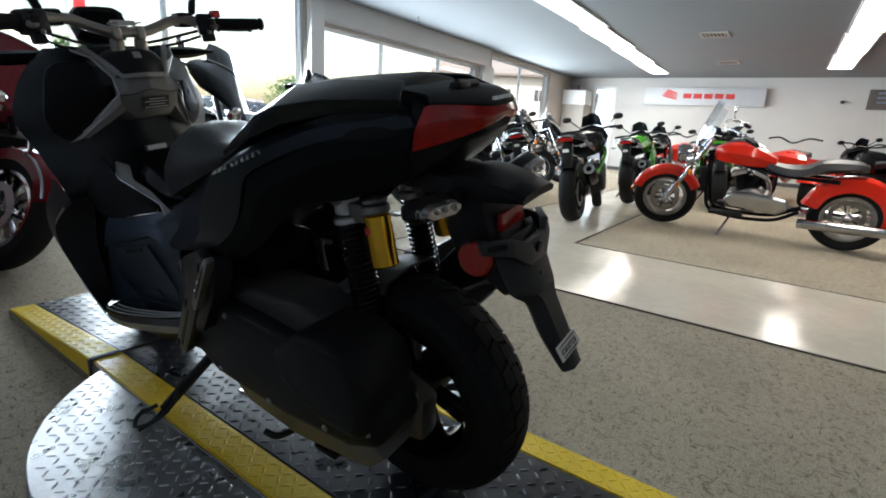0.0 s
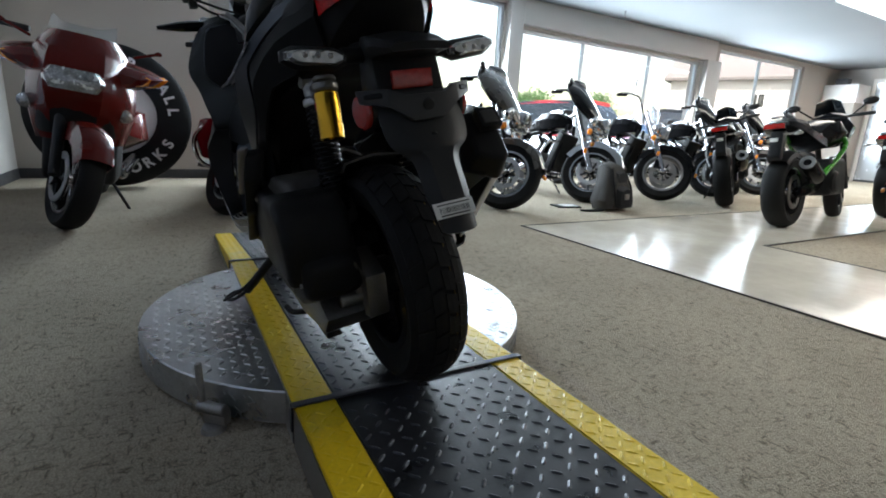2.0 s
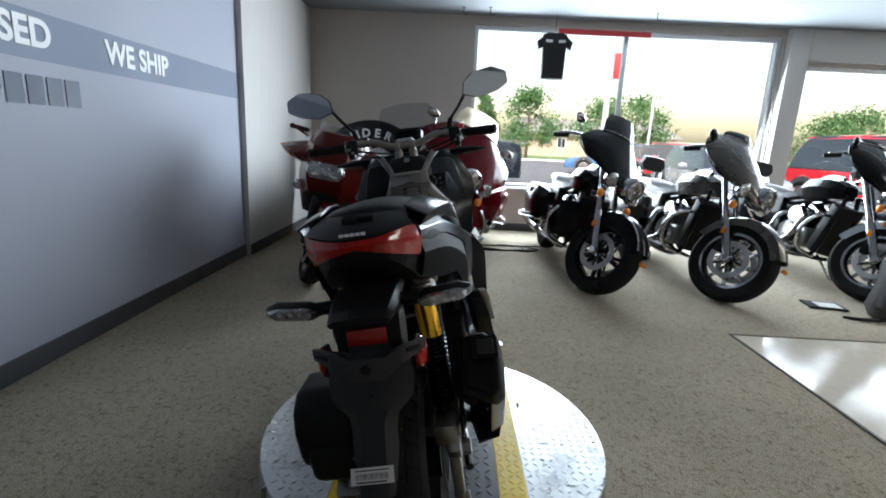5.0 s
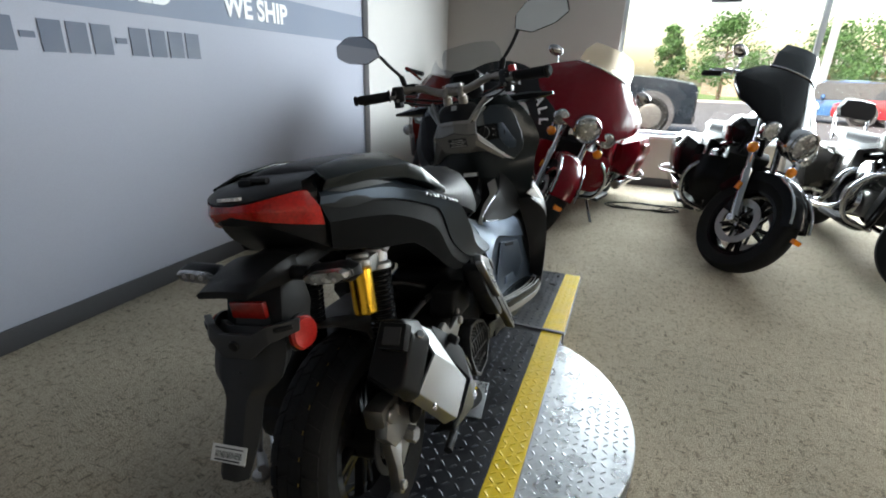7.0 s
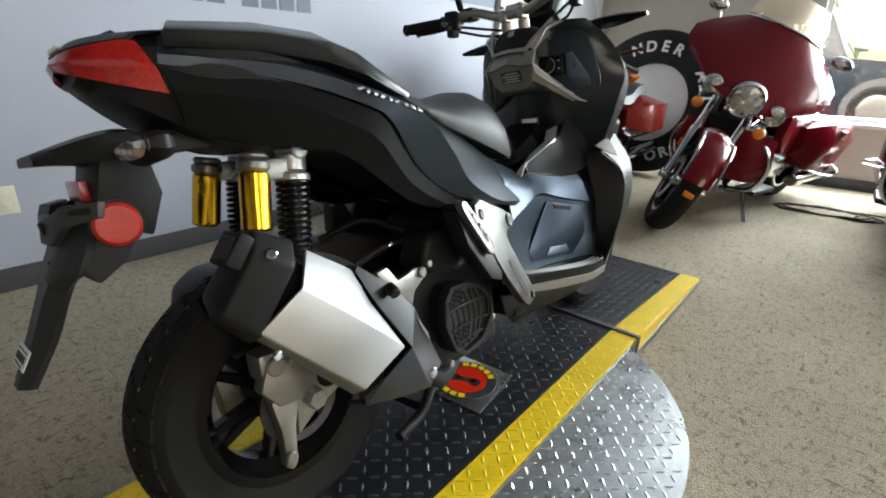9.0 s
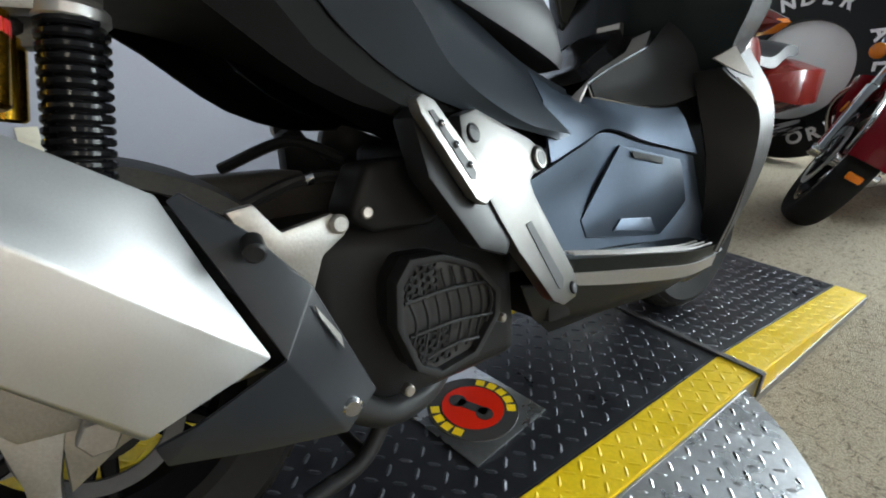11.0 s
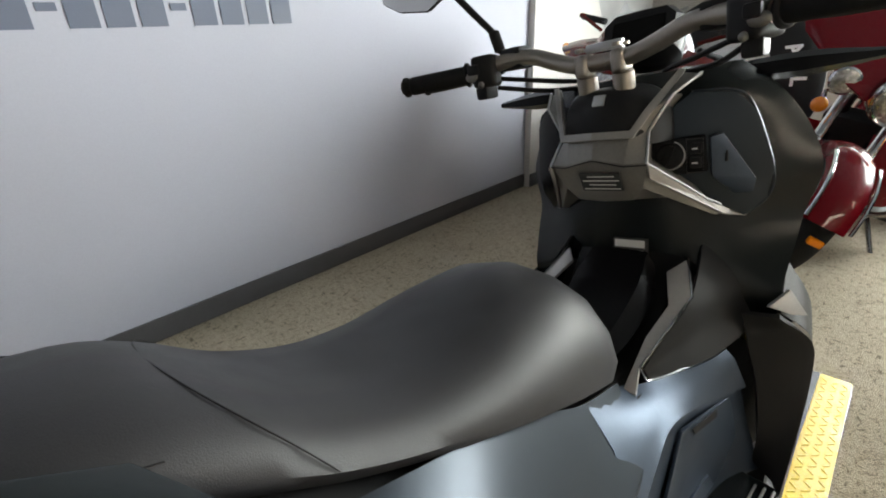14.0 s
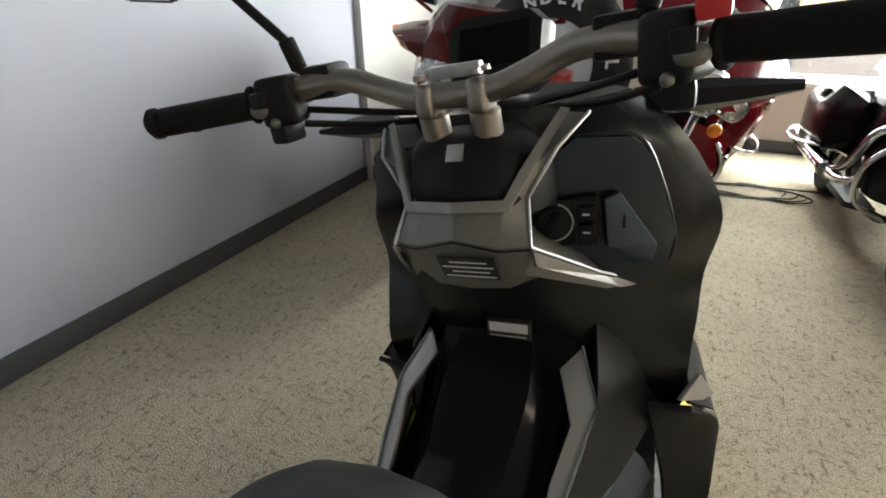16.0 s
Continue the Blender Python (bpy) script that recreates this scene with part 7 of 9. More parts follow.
def moto_wheel(bike, cy, cz, R, half, rim, style, xf=None, discs=(-1, 1)):
    """Wheel with tyre, rim, spokes and brake discs; xf turns it with the fork."""
    xf = xf or Matrix()
    ax = xf @ at_axle(cy, cz)
    w = part("wheel", moved(lathe([(-0.07, 0), (-0.07, 0.03), (-0.05, 0.04), (-0.03, 0.032), (0.03, 0.032), (0.05, 0.04), (0.07, 0.03), (0.07, 0)], 20), ax), "chrome", bike)
    part("tyre", moved(lathe(tyre_profile(R, half, rim - 0.003), 48, closed=True), ax), "rubber", w)
    rw = half * 0.8
    mt = "steel" if style == "wire" else "gloss"
    ms = "gloss" if style == "black" else "chrome"
    part("rim", moved(lathe([(-rw, rim + 0.008), (-rw, rim - 0.010), (-rw * 0.5, rim - 0.028), (rw * 0.5, rim - 0.028), (rw, rim - 0.010), (rw, rim + 0.008), (rw - 0.008, rim + 0.004), (0, rim - 0.018), (-rw + 0.008, rim + 0.004)], 48, closed=True), ax), mt, w)
    if style == "cast":
        parts("rim_lip", [moved(lathe([(q * rw, rim + 0.009), (q * rw, rim - 0.010), (q * (rw - 0.006), rim - 0.010), (q * (rw - 0.006), rim + 0.009)], 48, closed=True), ax) for q in (-1.02, 1.02)], "chrome", w, "bright rim edge")
    if style == "wire":
        bm = bmesh.new()
        for i in range(40):
            a = 2 * math.pi * i / 40
            b = a + (0.35 if i % 2 else -0.35)
            s = 1 if i % 4 < 2 else -1
            bm = join(bm, rod((s * 0.045, 0.034 * math.cos(a), 0.034 * math.sin(a)), (0, (rim - 0.02) * math.cos(b), (rim - 0.02) * math.sin(b)), 0.0022, 5))
        o = part("spokes", moved(bm, ax), "steel", w, "thin wire spokes")
        o["kind"] = "stuff"
    else:
        n = 9 if style == "cast" else 5
        for i in range(n):
            for d in ((0,) if n == 9 else (-0.16, 0.16)):
                sp = prism([(0.03, -0.010), (rim - 0.018, -0.013), (rim - 0.018, 0.013), (0.03, 0.010)], -0.016, 0.016, 0.004, 1)
                sp.transform(ax @ Matrix.Rotation(2 * math.pi * i / n + d, 4, "X"))
                part("spoke", sp, ms, w)
    for s in discs:
        d = part("brake_disc", moved(lathe([(s * 0.078 - 0.003, 0.105), (s * 0.078 - 0.003, 0.148), (s * 0.078 + 0.003, 0.148), (s * 0.078 + 0.003, 0.105)], 40, closed=True), ax), "satinalu" if style == "cast" else "steel", w, "steel brake disc")
        parts("rotor_arm", [moved(rod((s * 0.078, 0.04 * math.cos(a), 0.04 * math.sin(a)), (s * 0.078, 0.112 * math.cos(a), 0.112 * math.sin(a)), 0.009, 6), ax) for a in [2 * math.pi * i / 5 for i in range(5)]], "dark", d)
    return w


def v_engine(bike, y, z, finish):
    """Air-cooled V-twin with finned cylinders and bright covers."""
    e = part("engine", join(box(-0.13, y - 0.20, z - 0.12, 0.13, y + 0.17, z + 0.06, 0.04, 3), rod((-0.15, y - 0.05, z - 0.02), (0.15, y - 0.05, z - 0.02), 0.12, 24, 0.02)), "cast", bike, "bare metal engine case")
    for ang in (24, -24):
        m = Matrix.Translation((0, y, z + 0.03)) @ Matrix.Rotation(radians(ang), 4, "X")
        for i in range(7):
            part("fin", box(-0.075, -0.072, 0.035 + i * 0.023, 0.075, 0.072, 0.043 + i * 0.023, 0.003, 1, m), "gloss" if finish == "black" else "cast", e)
        part("cylinder", moved(rod((0, 0, 0.0), (0, 0, 0.20), 0.058, 18), m), "gloss" if finish == "black" else "cast", e)
        part("rocker_cover", box(-0.072, -0.076, 0.198, 0.072, 0.076, 0.255, 0.018, 3, m), "chrome", e, "chrome rocker cover")
        part("push_rod", moved(join(rod((0.095, 0.02, 0.0), (0.075, 0.02, 0.2), 0.011, 10), rod((0.098, -0.02, 0.0), (0.078, -0.02, 0.2), 0.011, 10)), m), "chrome", e)
    part("air_cleaner", lathe([(0.09, 0), (0.09, 0.085), (0.13, 0.092), (0.155, 0.080), (0.16, 0)], 28, Matrix.Translation((0, y, z + 0.16))), "chrome", e, "round chrome air cleaner")
    part("primary_cover", prism([(y - 0.38, z - 0.06), (y - 0.36, z + 0.03), (y - 0.05, z + 0.07), (y + 0.12, z + 0.06), (y + 0.19, z - 0.02), (y + 0.12, z - 0.10), (y - 0.30, z - 0.12)], -0.15, -0.205, 0.022, 3), "chrome", e, "chrome primary cover")
    part("cam_cover", lathe([(0.14, 0), (0.14, 0.10), (0.165, 0.092), (0.172, 0)], 28, Matrix.Translation((0, y + 0.03, z - 0.04))), "chrome", e, "chrome cam cover")
    return e


def cruiser(m, label, paint, screen="batwing", fender="gloss", style="cast", bags=True, tourpak=False, steer=36, finish="chrome", group="motorcycles by the window", guard=True, two_up=True):
    b = thing("motorcycle", m, label, "motorcycle", group)
    R, half, rim = 0.325, 0.066, 0.215
    wb = 1.62
    head = Vector((0, -0.42, 0.86))
    rake = Vector((0, 0.50, -0.87)).normalized()
    S = Matrix.Translation(head) @ Matrix.Rotation(radians(-steer), 4, rake) @ Matrix.Translation(-head)
    fw_ = moto_wheel(b, 0, R, R, half, rim, style, S)
    moto_wheel(b, -wb, R - 0.01, R - 0.01, 0.075, 0.205, style, None, (1,))
    part("front_mudguard", moved(arc_fender(0, R, R + 0.026, 0.082, 22, 158, 0.075), S), fender, b, "front mudguard")
    if tourpak:
        parts("fender_rail", [moved(tube([(s * 0.090, (R + 0.016) * math.cos(radians(a)), R + (R + 0.016) * math.sin(radians(a))) for a in (24, 38, 52, 66, 80)], 0.008, 8), S) for s in (-1, 1)], "chrome", b, "chrome rail along the mudguard")
    part("fender_light", moved(box(-0.03, 0.335, R + 0.055, 0.03, 0.362, R + 0.085, 0.008), S), "orange", b, "amber light on the mudguard tip")
    for s in (-1, 1):
        f = part("fork", moved(join(rod((s * 0.112, 0.0, R), (s * 0.112, -0.17, R + 0.295), 0.031, 18, 0.008), rod((s * 0.112, -0.17, R + 0.295), (s * 0.112, -0.39, R + 0.68), 0.022, 16)), S), "chrome", b, "chrome fork leg")
        part("reflector", moved(box(s * 0.150, -0.125, R + 0.16, s * 0.153, -0.095, R + 0.21, 0.004), S), "orange", f)
        part("axle_cap", moved(rod((s * 0.10, 0, R), (s * 0.152, 0, R), 0.03, 14, 0.006), S), "chrome", f)
    part("caliper", moved(box(0.085, -0.12, R + 0.02, 0.135, -0.06, R + 0.12, 0.014, 2), S), "gloss", b)
    hz = 1.03
    if screen == "batwing":
        fw0 = (1.08 if paint == "wine" else 0.96) if tourpak else 0.94

        def rowf(*half):
            return [(-x, y, z) for x, y, z in half] + [(x, y, z) for x, y, z in reversed(half[:-1])]

        def wing(w, z, deep, lift=0.0, out=0.0):
            """One level of the raked shell: from the swept-back tip to the middle."""
            c = -0.085 - (z - 0.86) * 0.72 + out
            w *= fw0
            return rowf((w, c - deep, z + lift), (w * 0.80, c - deep * 0.56, z + lift * 0.6), (w * 0.52, c - deep * 0.22, z + lift * 0.25), (w * 0.29, c - deep * 0.07, z + lift * 0.08), (w * 0.12, c - deep * 0.015, z), (0, c, z))
        LV = ((0.25, 0.835, 0.12, 0.05), (0.38, 0.915, 0.21, 0.03), (0.42, 1.000, 0.235, 0.01), (0.415, 1.070, 0.235, 0.0), (0.35, 1.140, 0.205, -0.012), (0.27, 1.205, 0.165, -0.022), (0.21, 1.250, 0.130, -0.028))
        if not tourpak:
            LV = ((0.20, 0.770, 0.13, 0.045, 0.045), (0.34, 0.850, 0.24, 0.030, 0.065), (0.41, 0.950, 0.29, 0.010, 0.060), (0.42, 1.050, 0.29, 0.0, 0.045), (0.37, 1.135, 0.25, -0.012, 0.030), (0.28, 1.210, 0.19, -0.022, 0.012), (0.21, 1.258, 0.14, -0.028, 0.0))
        fa = part("fairing", moved(sheet([wing(*q) for q in LV], 4, 0.010, 2), S), paint, b, "batwing fairing")
        part("inner_fairing", moved(sheet([wing(q[0] * (0.97 if tourpak else 0.93), q[1], q[2] * (0.75 if tourpak else 0.55), q[3], -0.085) for q in LV[1:]], 3, 0.008, 1), S), "black", fa)
        if not tourpak:
            part("pin_stripe", moved(tube(wing(0.395, 1.075, 0.24, 0.03, 0.053)[:2] + wing(0.30, 1.00, 0.16, 0.0, 0.062)[2:9] + wing(0.395, 1.075, 0.24, 0.03, 0.053)[-2:], 0.0018, 6, 4), S), "bronze", fa, "thin pinstripe")
        part("edge_trim", moved(tube(wing(0.212, 1.254, 0.130, -0.028, 0.004), 0.006, 8, 5), S), "chrome", fa, "chrome trim under the screen")
        tp_ = 0.155 if tourpak else 0.06
        part("windshield", moved(sheet([wing(0.205, 1.252, 0.128, -0.028), wing(0.195, 1.252 + tp_ * 0.55, 0.125, -0.024, 0.018), wing(0.150, 1.252 + tp_, 0.10, -0.02, 0.020)], 3, 0.004, 2), S), "screen" if paint == "wine" else "carglass", fa, "fairing screen")
    elif screen == "tall":
        fa = part("windshield", moved(sheet([[(-0.20, -0.30, 0.86), (-0.1, -0.24, 0.86), (0, -0.22, 0.86), (0.1, -0.24, 0.86), (0.20, -0.30, 0.86)], [(-0.27, -0.36, 1.05), (-0.14, -0.28, 1.05), (0, -0.25, 1.05), (0.14, -0.28, 1.05), (0.27, -0.36, 1.05)], [(-0.24, -0.46, 1.30), (-0.13, -0.40, 1.34), (0, -0.38, 1.35), (0.13, -0.40, 1.34), (0.24, -0.46, 1.30)]], 4, 0.004, 2), S), "clear", b, "clear touring windshield")
        part("screen_bar", moved(join(tube([(-0.26, -0.35, 1.03), (0, -0.24, 1.03), (0.26, -0.35, 1.03)], 0.008, 8), rod((-0.12, -0.27, 0.86), (-0.16, -0.30, 1.05), 0.007, 8), rod((0.12, -0.27, 0.86), (0.16, -0.30, 1.05), 0.007, 8)), S), "chrome", fa)
    hy, lz = (-0.17, 0.812) if screen != "batwing" else (-0.130, 0.885) if tourpak else (-0.085, 0.855)
    hl = part("headlight", moved(lathe([(0, 0), (0, 0.075), (0.05, 0.098), (0.115, 0.102), (0.13, 0.094), (0.132, 0.088)], 32, along((0, hy - 0.055, lz), (0, 1, -0.05))), S), "chrome", b, "chrome headlight bowl")
    part("lens", moved(lathe([(0, 0.089), (0.008, 0.080), (0.016, 0.05), (0.018, 0)], 32, along((0, hy + 0.075, lz - 0.0065), (0, 1, -0.05))), S), "lens", hl)
    part("bezel", moved(lathe([(0, 0.084), (0.012, 0.092), (0.020, 0.090), (0.014, 0.080)], 32, along((0, hy + 0.075, lz - 0.0065), (0, 1, -0.05)), closed=True), S), "chrome", hl, "chrome rim")
    for s in (-1, 1):
        pl = part("passing_lamp", moved(lathe([(0, 0), (0, 0.035), (0.03, 0.056), (0.065, 0.058), (0.072, 0.050)], 24, along((s * 0.190, hy - 0.07, lz - 0.022), (s * 0.08, 1, 0))), S), "chrome", b, "chrome passing lamp")
        part("lens", moved(lathe([(0, 0.050), (0.008, 0.035), (0.010, 0)], 24, along((s * 0.1956, hy - 0.0003, lz - 0.022), (s * 0.08, 1, 0))), S), "lens", pl)
        part("turn_signal", moved(join(ball((s * 0.20, hy - 0.04, lz - 0.145), 0.034, 1, 0.8, 1)), S), "orange", b, "amber turn signal")
        part("lamp_bar", moved(tube([(s * 0.07, hy - 0.1, lz - 0.02), (s * 0.14, hy - 0.08, lz - 0.07), (s * 0.205, hy - 0.07, lz - 0.09), (s * 0.20, hy - 0.05, lz - 0.125)], 0.010, 8), S), "chrome", pl)
    low = screen == "batwing" and not tourpak
    bx, by, bz = (0.86, 0.11, -0.015) if low else (1.0, 0.0, 0.0)
    part("handlebar", moved(tube([(x * bx, y + by, z + bz) for x, y, z in ((-0.40, -0.72, 1.04), (-0.34, -0.62, 1.09), (-0.22, -0.52, 1.12), (-0.08, -0.47, 1.07), (0.08, -0.47, 1.07), (0.22, -0.52, 1.12), (0.34, -0.62, 1.09), (0.40, -0.72, 1.04))], 0.014, 10), S), "chrome", b, "chrome handlebar")
    for s in (-1, 1):
        part("grip", moved(rod((s * 0.355 * bx, -0.645 + by, 1.06 + bz), (s * 0.415 * bx, -0.745 + by, 1.01 + bz), 0.019, 12, 0.004), S), "rubber", b)
        mz = 1.16 if low else 1.205
        mi = part("mirror", moved(tube([(s * 0.33 * bx, -0.60 + by, 1.07 + bz), (s * 0.35 * bx, -0.57 + by, mz - 0.05), (s * 0.38 * bx, -0.58 + by, mz - 0.015)], 0.006, 8), S), "gloss" if low else "chrome", b, "black mirror" if low else "chrome mirror")
        part("mirror_head", moved(ball((s * 0.40 * bx, -0.58 + by, mz), 0.062, 1, 0.28, 0.62), S), "gloss" if low else "chrome", mi)
    # tank, seat, rear
    part("tank", loft([(-0.44, [(0, 0.90), (0.05, 0.89), (0.07, 0.84), (0.05, 0.78), (0, 0.77)]), (-0.56, [(0, 0.955), (0.10, 0.935), (0.15, 0.86), (0.12, 0.76), (0, 0.76)]), (-0.78, [(0, 0.945), (0.11, 0.92), (0.155, 0.84), (0.12, 0.74), (0, 0.74)]), (-0.98, [(0, 0.83), (0.06, 0.82), (0.08, 0.78), (0.06, 0.73), (0, 0.73)])], 5), paint, b, "fuel tank")
    part("tank_console", tube([(0, -0.55, 0.955), (0, -0.70, 0.965), (0, -0.85, 0.91)], 0.022, 10), "chrome", b)
    part("seat", loft([(-0.90, [(0, 0.80), (0.07, 0.79), (0.09, 0.75), (0, 0.70)]), (-1.05, [(0, 0.745), (0.13, 0.755), (0.175, 0.70), (0, 0.66)]), (-1.22, [(0, 0.745), (0.16, 0.76), (0.20, 0.70), (0, 0.66)]), (-1.34, [(0, 0.83), (0.14, 0.82), (0.17, 0.76), (0, 0.70)]), (-1.58, [(0, 0.845), (0.12, 0.835), (0.15, 0.79), (0, 0.74)]), (-1.68, [(0, 0.82), (0.09, 0.81), (0.11, 0.78), (0, 0.75)])], 4), "seat", b, "black leather seat")
    part("rear_mudguard", arc_fender(-wb, R, R + 0.055, 0.11, 15, 195, 0.13), paint, b, "rear mudguard")
    if bags:
        for s in (-1, 1):
            sb = part("saddlebag", moved(loft([(-1.20, [(0.10, 0.66), (0.18, 0.64), (0.20, 0.52), (0.15, 0.44), (0.10, 0.44)]), (-1.36, [(0.10, 0.69), (0.26, 0.68), (0.30, 0.55), (0.26, 0.33), (0.10, 0.33)]), (-1.75, [(0.10, 0.69), (0.27, 0.68), (0.32, 0.55), (0.27, 0.31), (0.10, 0.31)]), (-1.98, [(0.10, 0.66), (0.22, 0.64), (0.26, 0.53), (0.20, 0.34), (0.10, 0.34)])], 4, mirrored=False), Matrix.Translation((0.02, 0, 0)) if s > 0 else Matrix.Translation((-0.02, 0, 0)) @ Matrix.Diagonal((-1, 1, 1, 1))), paint, b, "hard saddlebag")
            part("latch", box(s * 0.31, -1.58, 0.58, s * 0.345, -1.52, 0.64, 0.006), "chrome", sb)
            part("bag_rail", tube([(s * 0.18, -1.30, 0.36), (s * 0.36, -1.40, 0.33), (s * 0.37, -1.70, 0.32), (s * 0.24, -1.95, 0.34)], 0.008, 8), "chrome", sb)
    if two_up and not tourpak:
        part("back_rest", join(loft([(-1.66, [(0, 1.06), (0.10, 1.05), (0.13, 0.98), (0.10, 0.92), (0, 0.92)]), (-1.71, [(0, 1.07), (0.11, 1.06), (0.14, 0.98), (0.11, 0.91), (0, 0.91)])], 3)), "seat", b, "padded back rest")
        part("back_rest_bar", tube([(-0.11, -1.60, 0.74), (-0.11, -1.72, 0.95), (0, -1.75, 1.02), (0.11, -1.72, 0.95), (0.11, -1.60, 0.74)], 0.011, 8), "chrome", b)
    v_engine(b, -0.78, 0.42, finish)
    fr = part("frame", join(*[tube(p, 0.018, 8) for s in (-1, 1) for p in ([(s * 0.05, -0.40, 0.82), (s * 0.11, -0.42, 0.45), (s * 0.12, -0.52, 0.24), (s * 0.12, -1.0, 0.22), (s * 0.12, -1.25, 0.34)], [(s * 0.05, -0.45, 0.80), (s * 0.10, -1.0, 0.68), (s * 0.13, -1.5, 0.66)])]), "gloss", b)
    part("exhaust", join(tube([(0.06, -0.70, 0.60), (0.17, -0.66, 0.55), (0.20, -0.72, 0.36), (0.215, -0.95, 0.27), (0.23, -1.25, 0.26)], 0.024, 12), rod((0.23, -1.15, 0.26), (0.245, -2.02, 0.28), 0.047, 20, 0.010), rod((-0.23, -1.25, 0.26), (-0.245, -2.02, 0.28), 0.047, 20, 0.010), tube([(0.06, -0.90, 0.60), (0.18, -0.94, 0.54), (0.20, -1.0, 0.34), (0.22, -1.15, 0.27)], 0.022, 12)), "chrome", b, "chrome exhaust pipes")
    if guard:
        parts("engine_guard", [tube([(s * 0.06, -0.42, 0.62), (s * 0.24, -0.42, 0.60), (s * 0.33, -0.44, 0.47), (s * 0.27, -0.48, 0.30), (s * 0.08, -0.50, 0.24)], 0.016, 10) for s in (-1, 1)], "chrome", b, "chrome engine guard")
        for s in (-1, 1):
            part("lower_fairing", sheet([[(s * 0.10, -0.36, 0.66), (s * 0.24, -0.40, 0.65), (s * 0.31, -0.48, 0.62)], [(s * 0.11, -0.33, 0.50), (s * 0.27, -0.38, 0.49), (s * 0.33, -0.47, 0.48)], [(s * 0.10, -0.37, 0.34), (s * 0.23, -0.41, 0.34), (s * 0.28, -0.48, 0.35)]], 4, 0.012, 2), paint if tourpak else "gloss", b) if tourpak else None
    if group == "motorcycles by the window" or tourpak:
        for s in (-1, 1):
            part("side_cover", prism([(-0.98, 0.72), (-1.30, 0.74), (-1.36, 0.66), (-1.28, 0.46), (-1.06, 0.44), (-0.96, 0.56)], s * 0.10, s * 0.165, 0.018, 2), paint, b, "side cover under the seat")
        part("gearbox", prism([(-0.98, 0.56), (-1.30, 0.52), (-1.38, 0.36), (-1.25, 0.23), (-1.00, 0.24)], -0.12, 0.12, 0.02, 2), "gloss", b, "black gearbox case")
        part("oil_cooler", prism([(-0.36, 0.70), (-0.44, 0.74), (-0.56, 0.32), (-0.50, 0.28)], -0.13, 0.13, 0.012, 2), "black", b, "black oil cooler behind the wheel")
        parts("swing_arm", [rod((s * 0.12, -1.22, 0.36), (s * 0.125, -1.66, 0.315), 0.028, 12, 0.006) for s in (-1, 1)], "gloss", b)
    parts("foot_board", [box(s * 0.17, -0.80, 0.255, s * 0.30, -0.50, 0.285, 0.008) for s in (-1, 1)], "dark", b)
    part("kick_stand", join(rod((-0.13, -0.70, 0.25), (-0.29, -0.60, 0.02), 0.012, 10, 0.003), box(-0.32, -0.62, 0.004, -0.26, -0.57, 0.022, 0.006)), "chrome", b, "chrome kick stand")
    return b


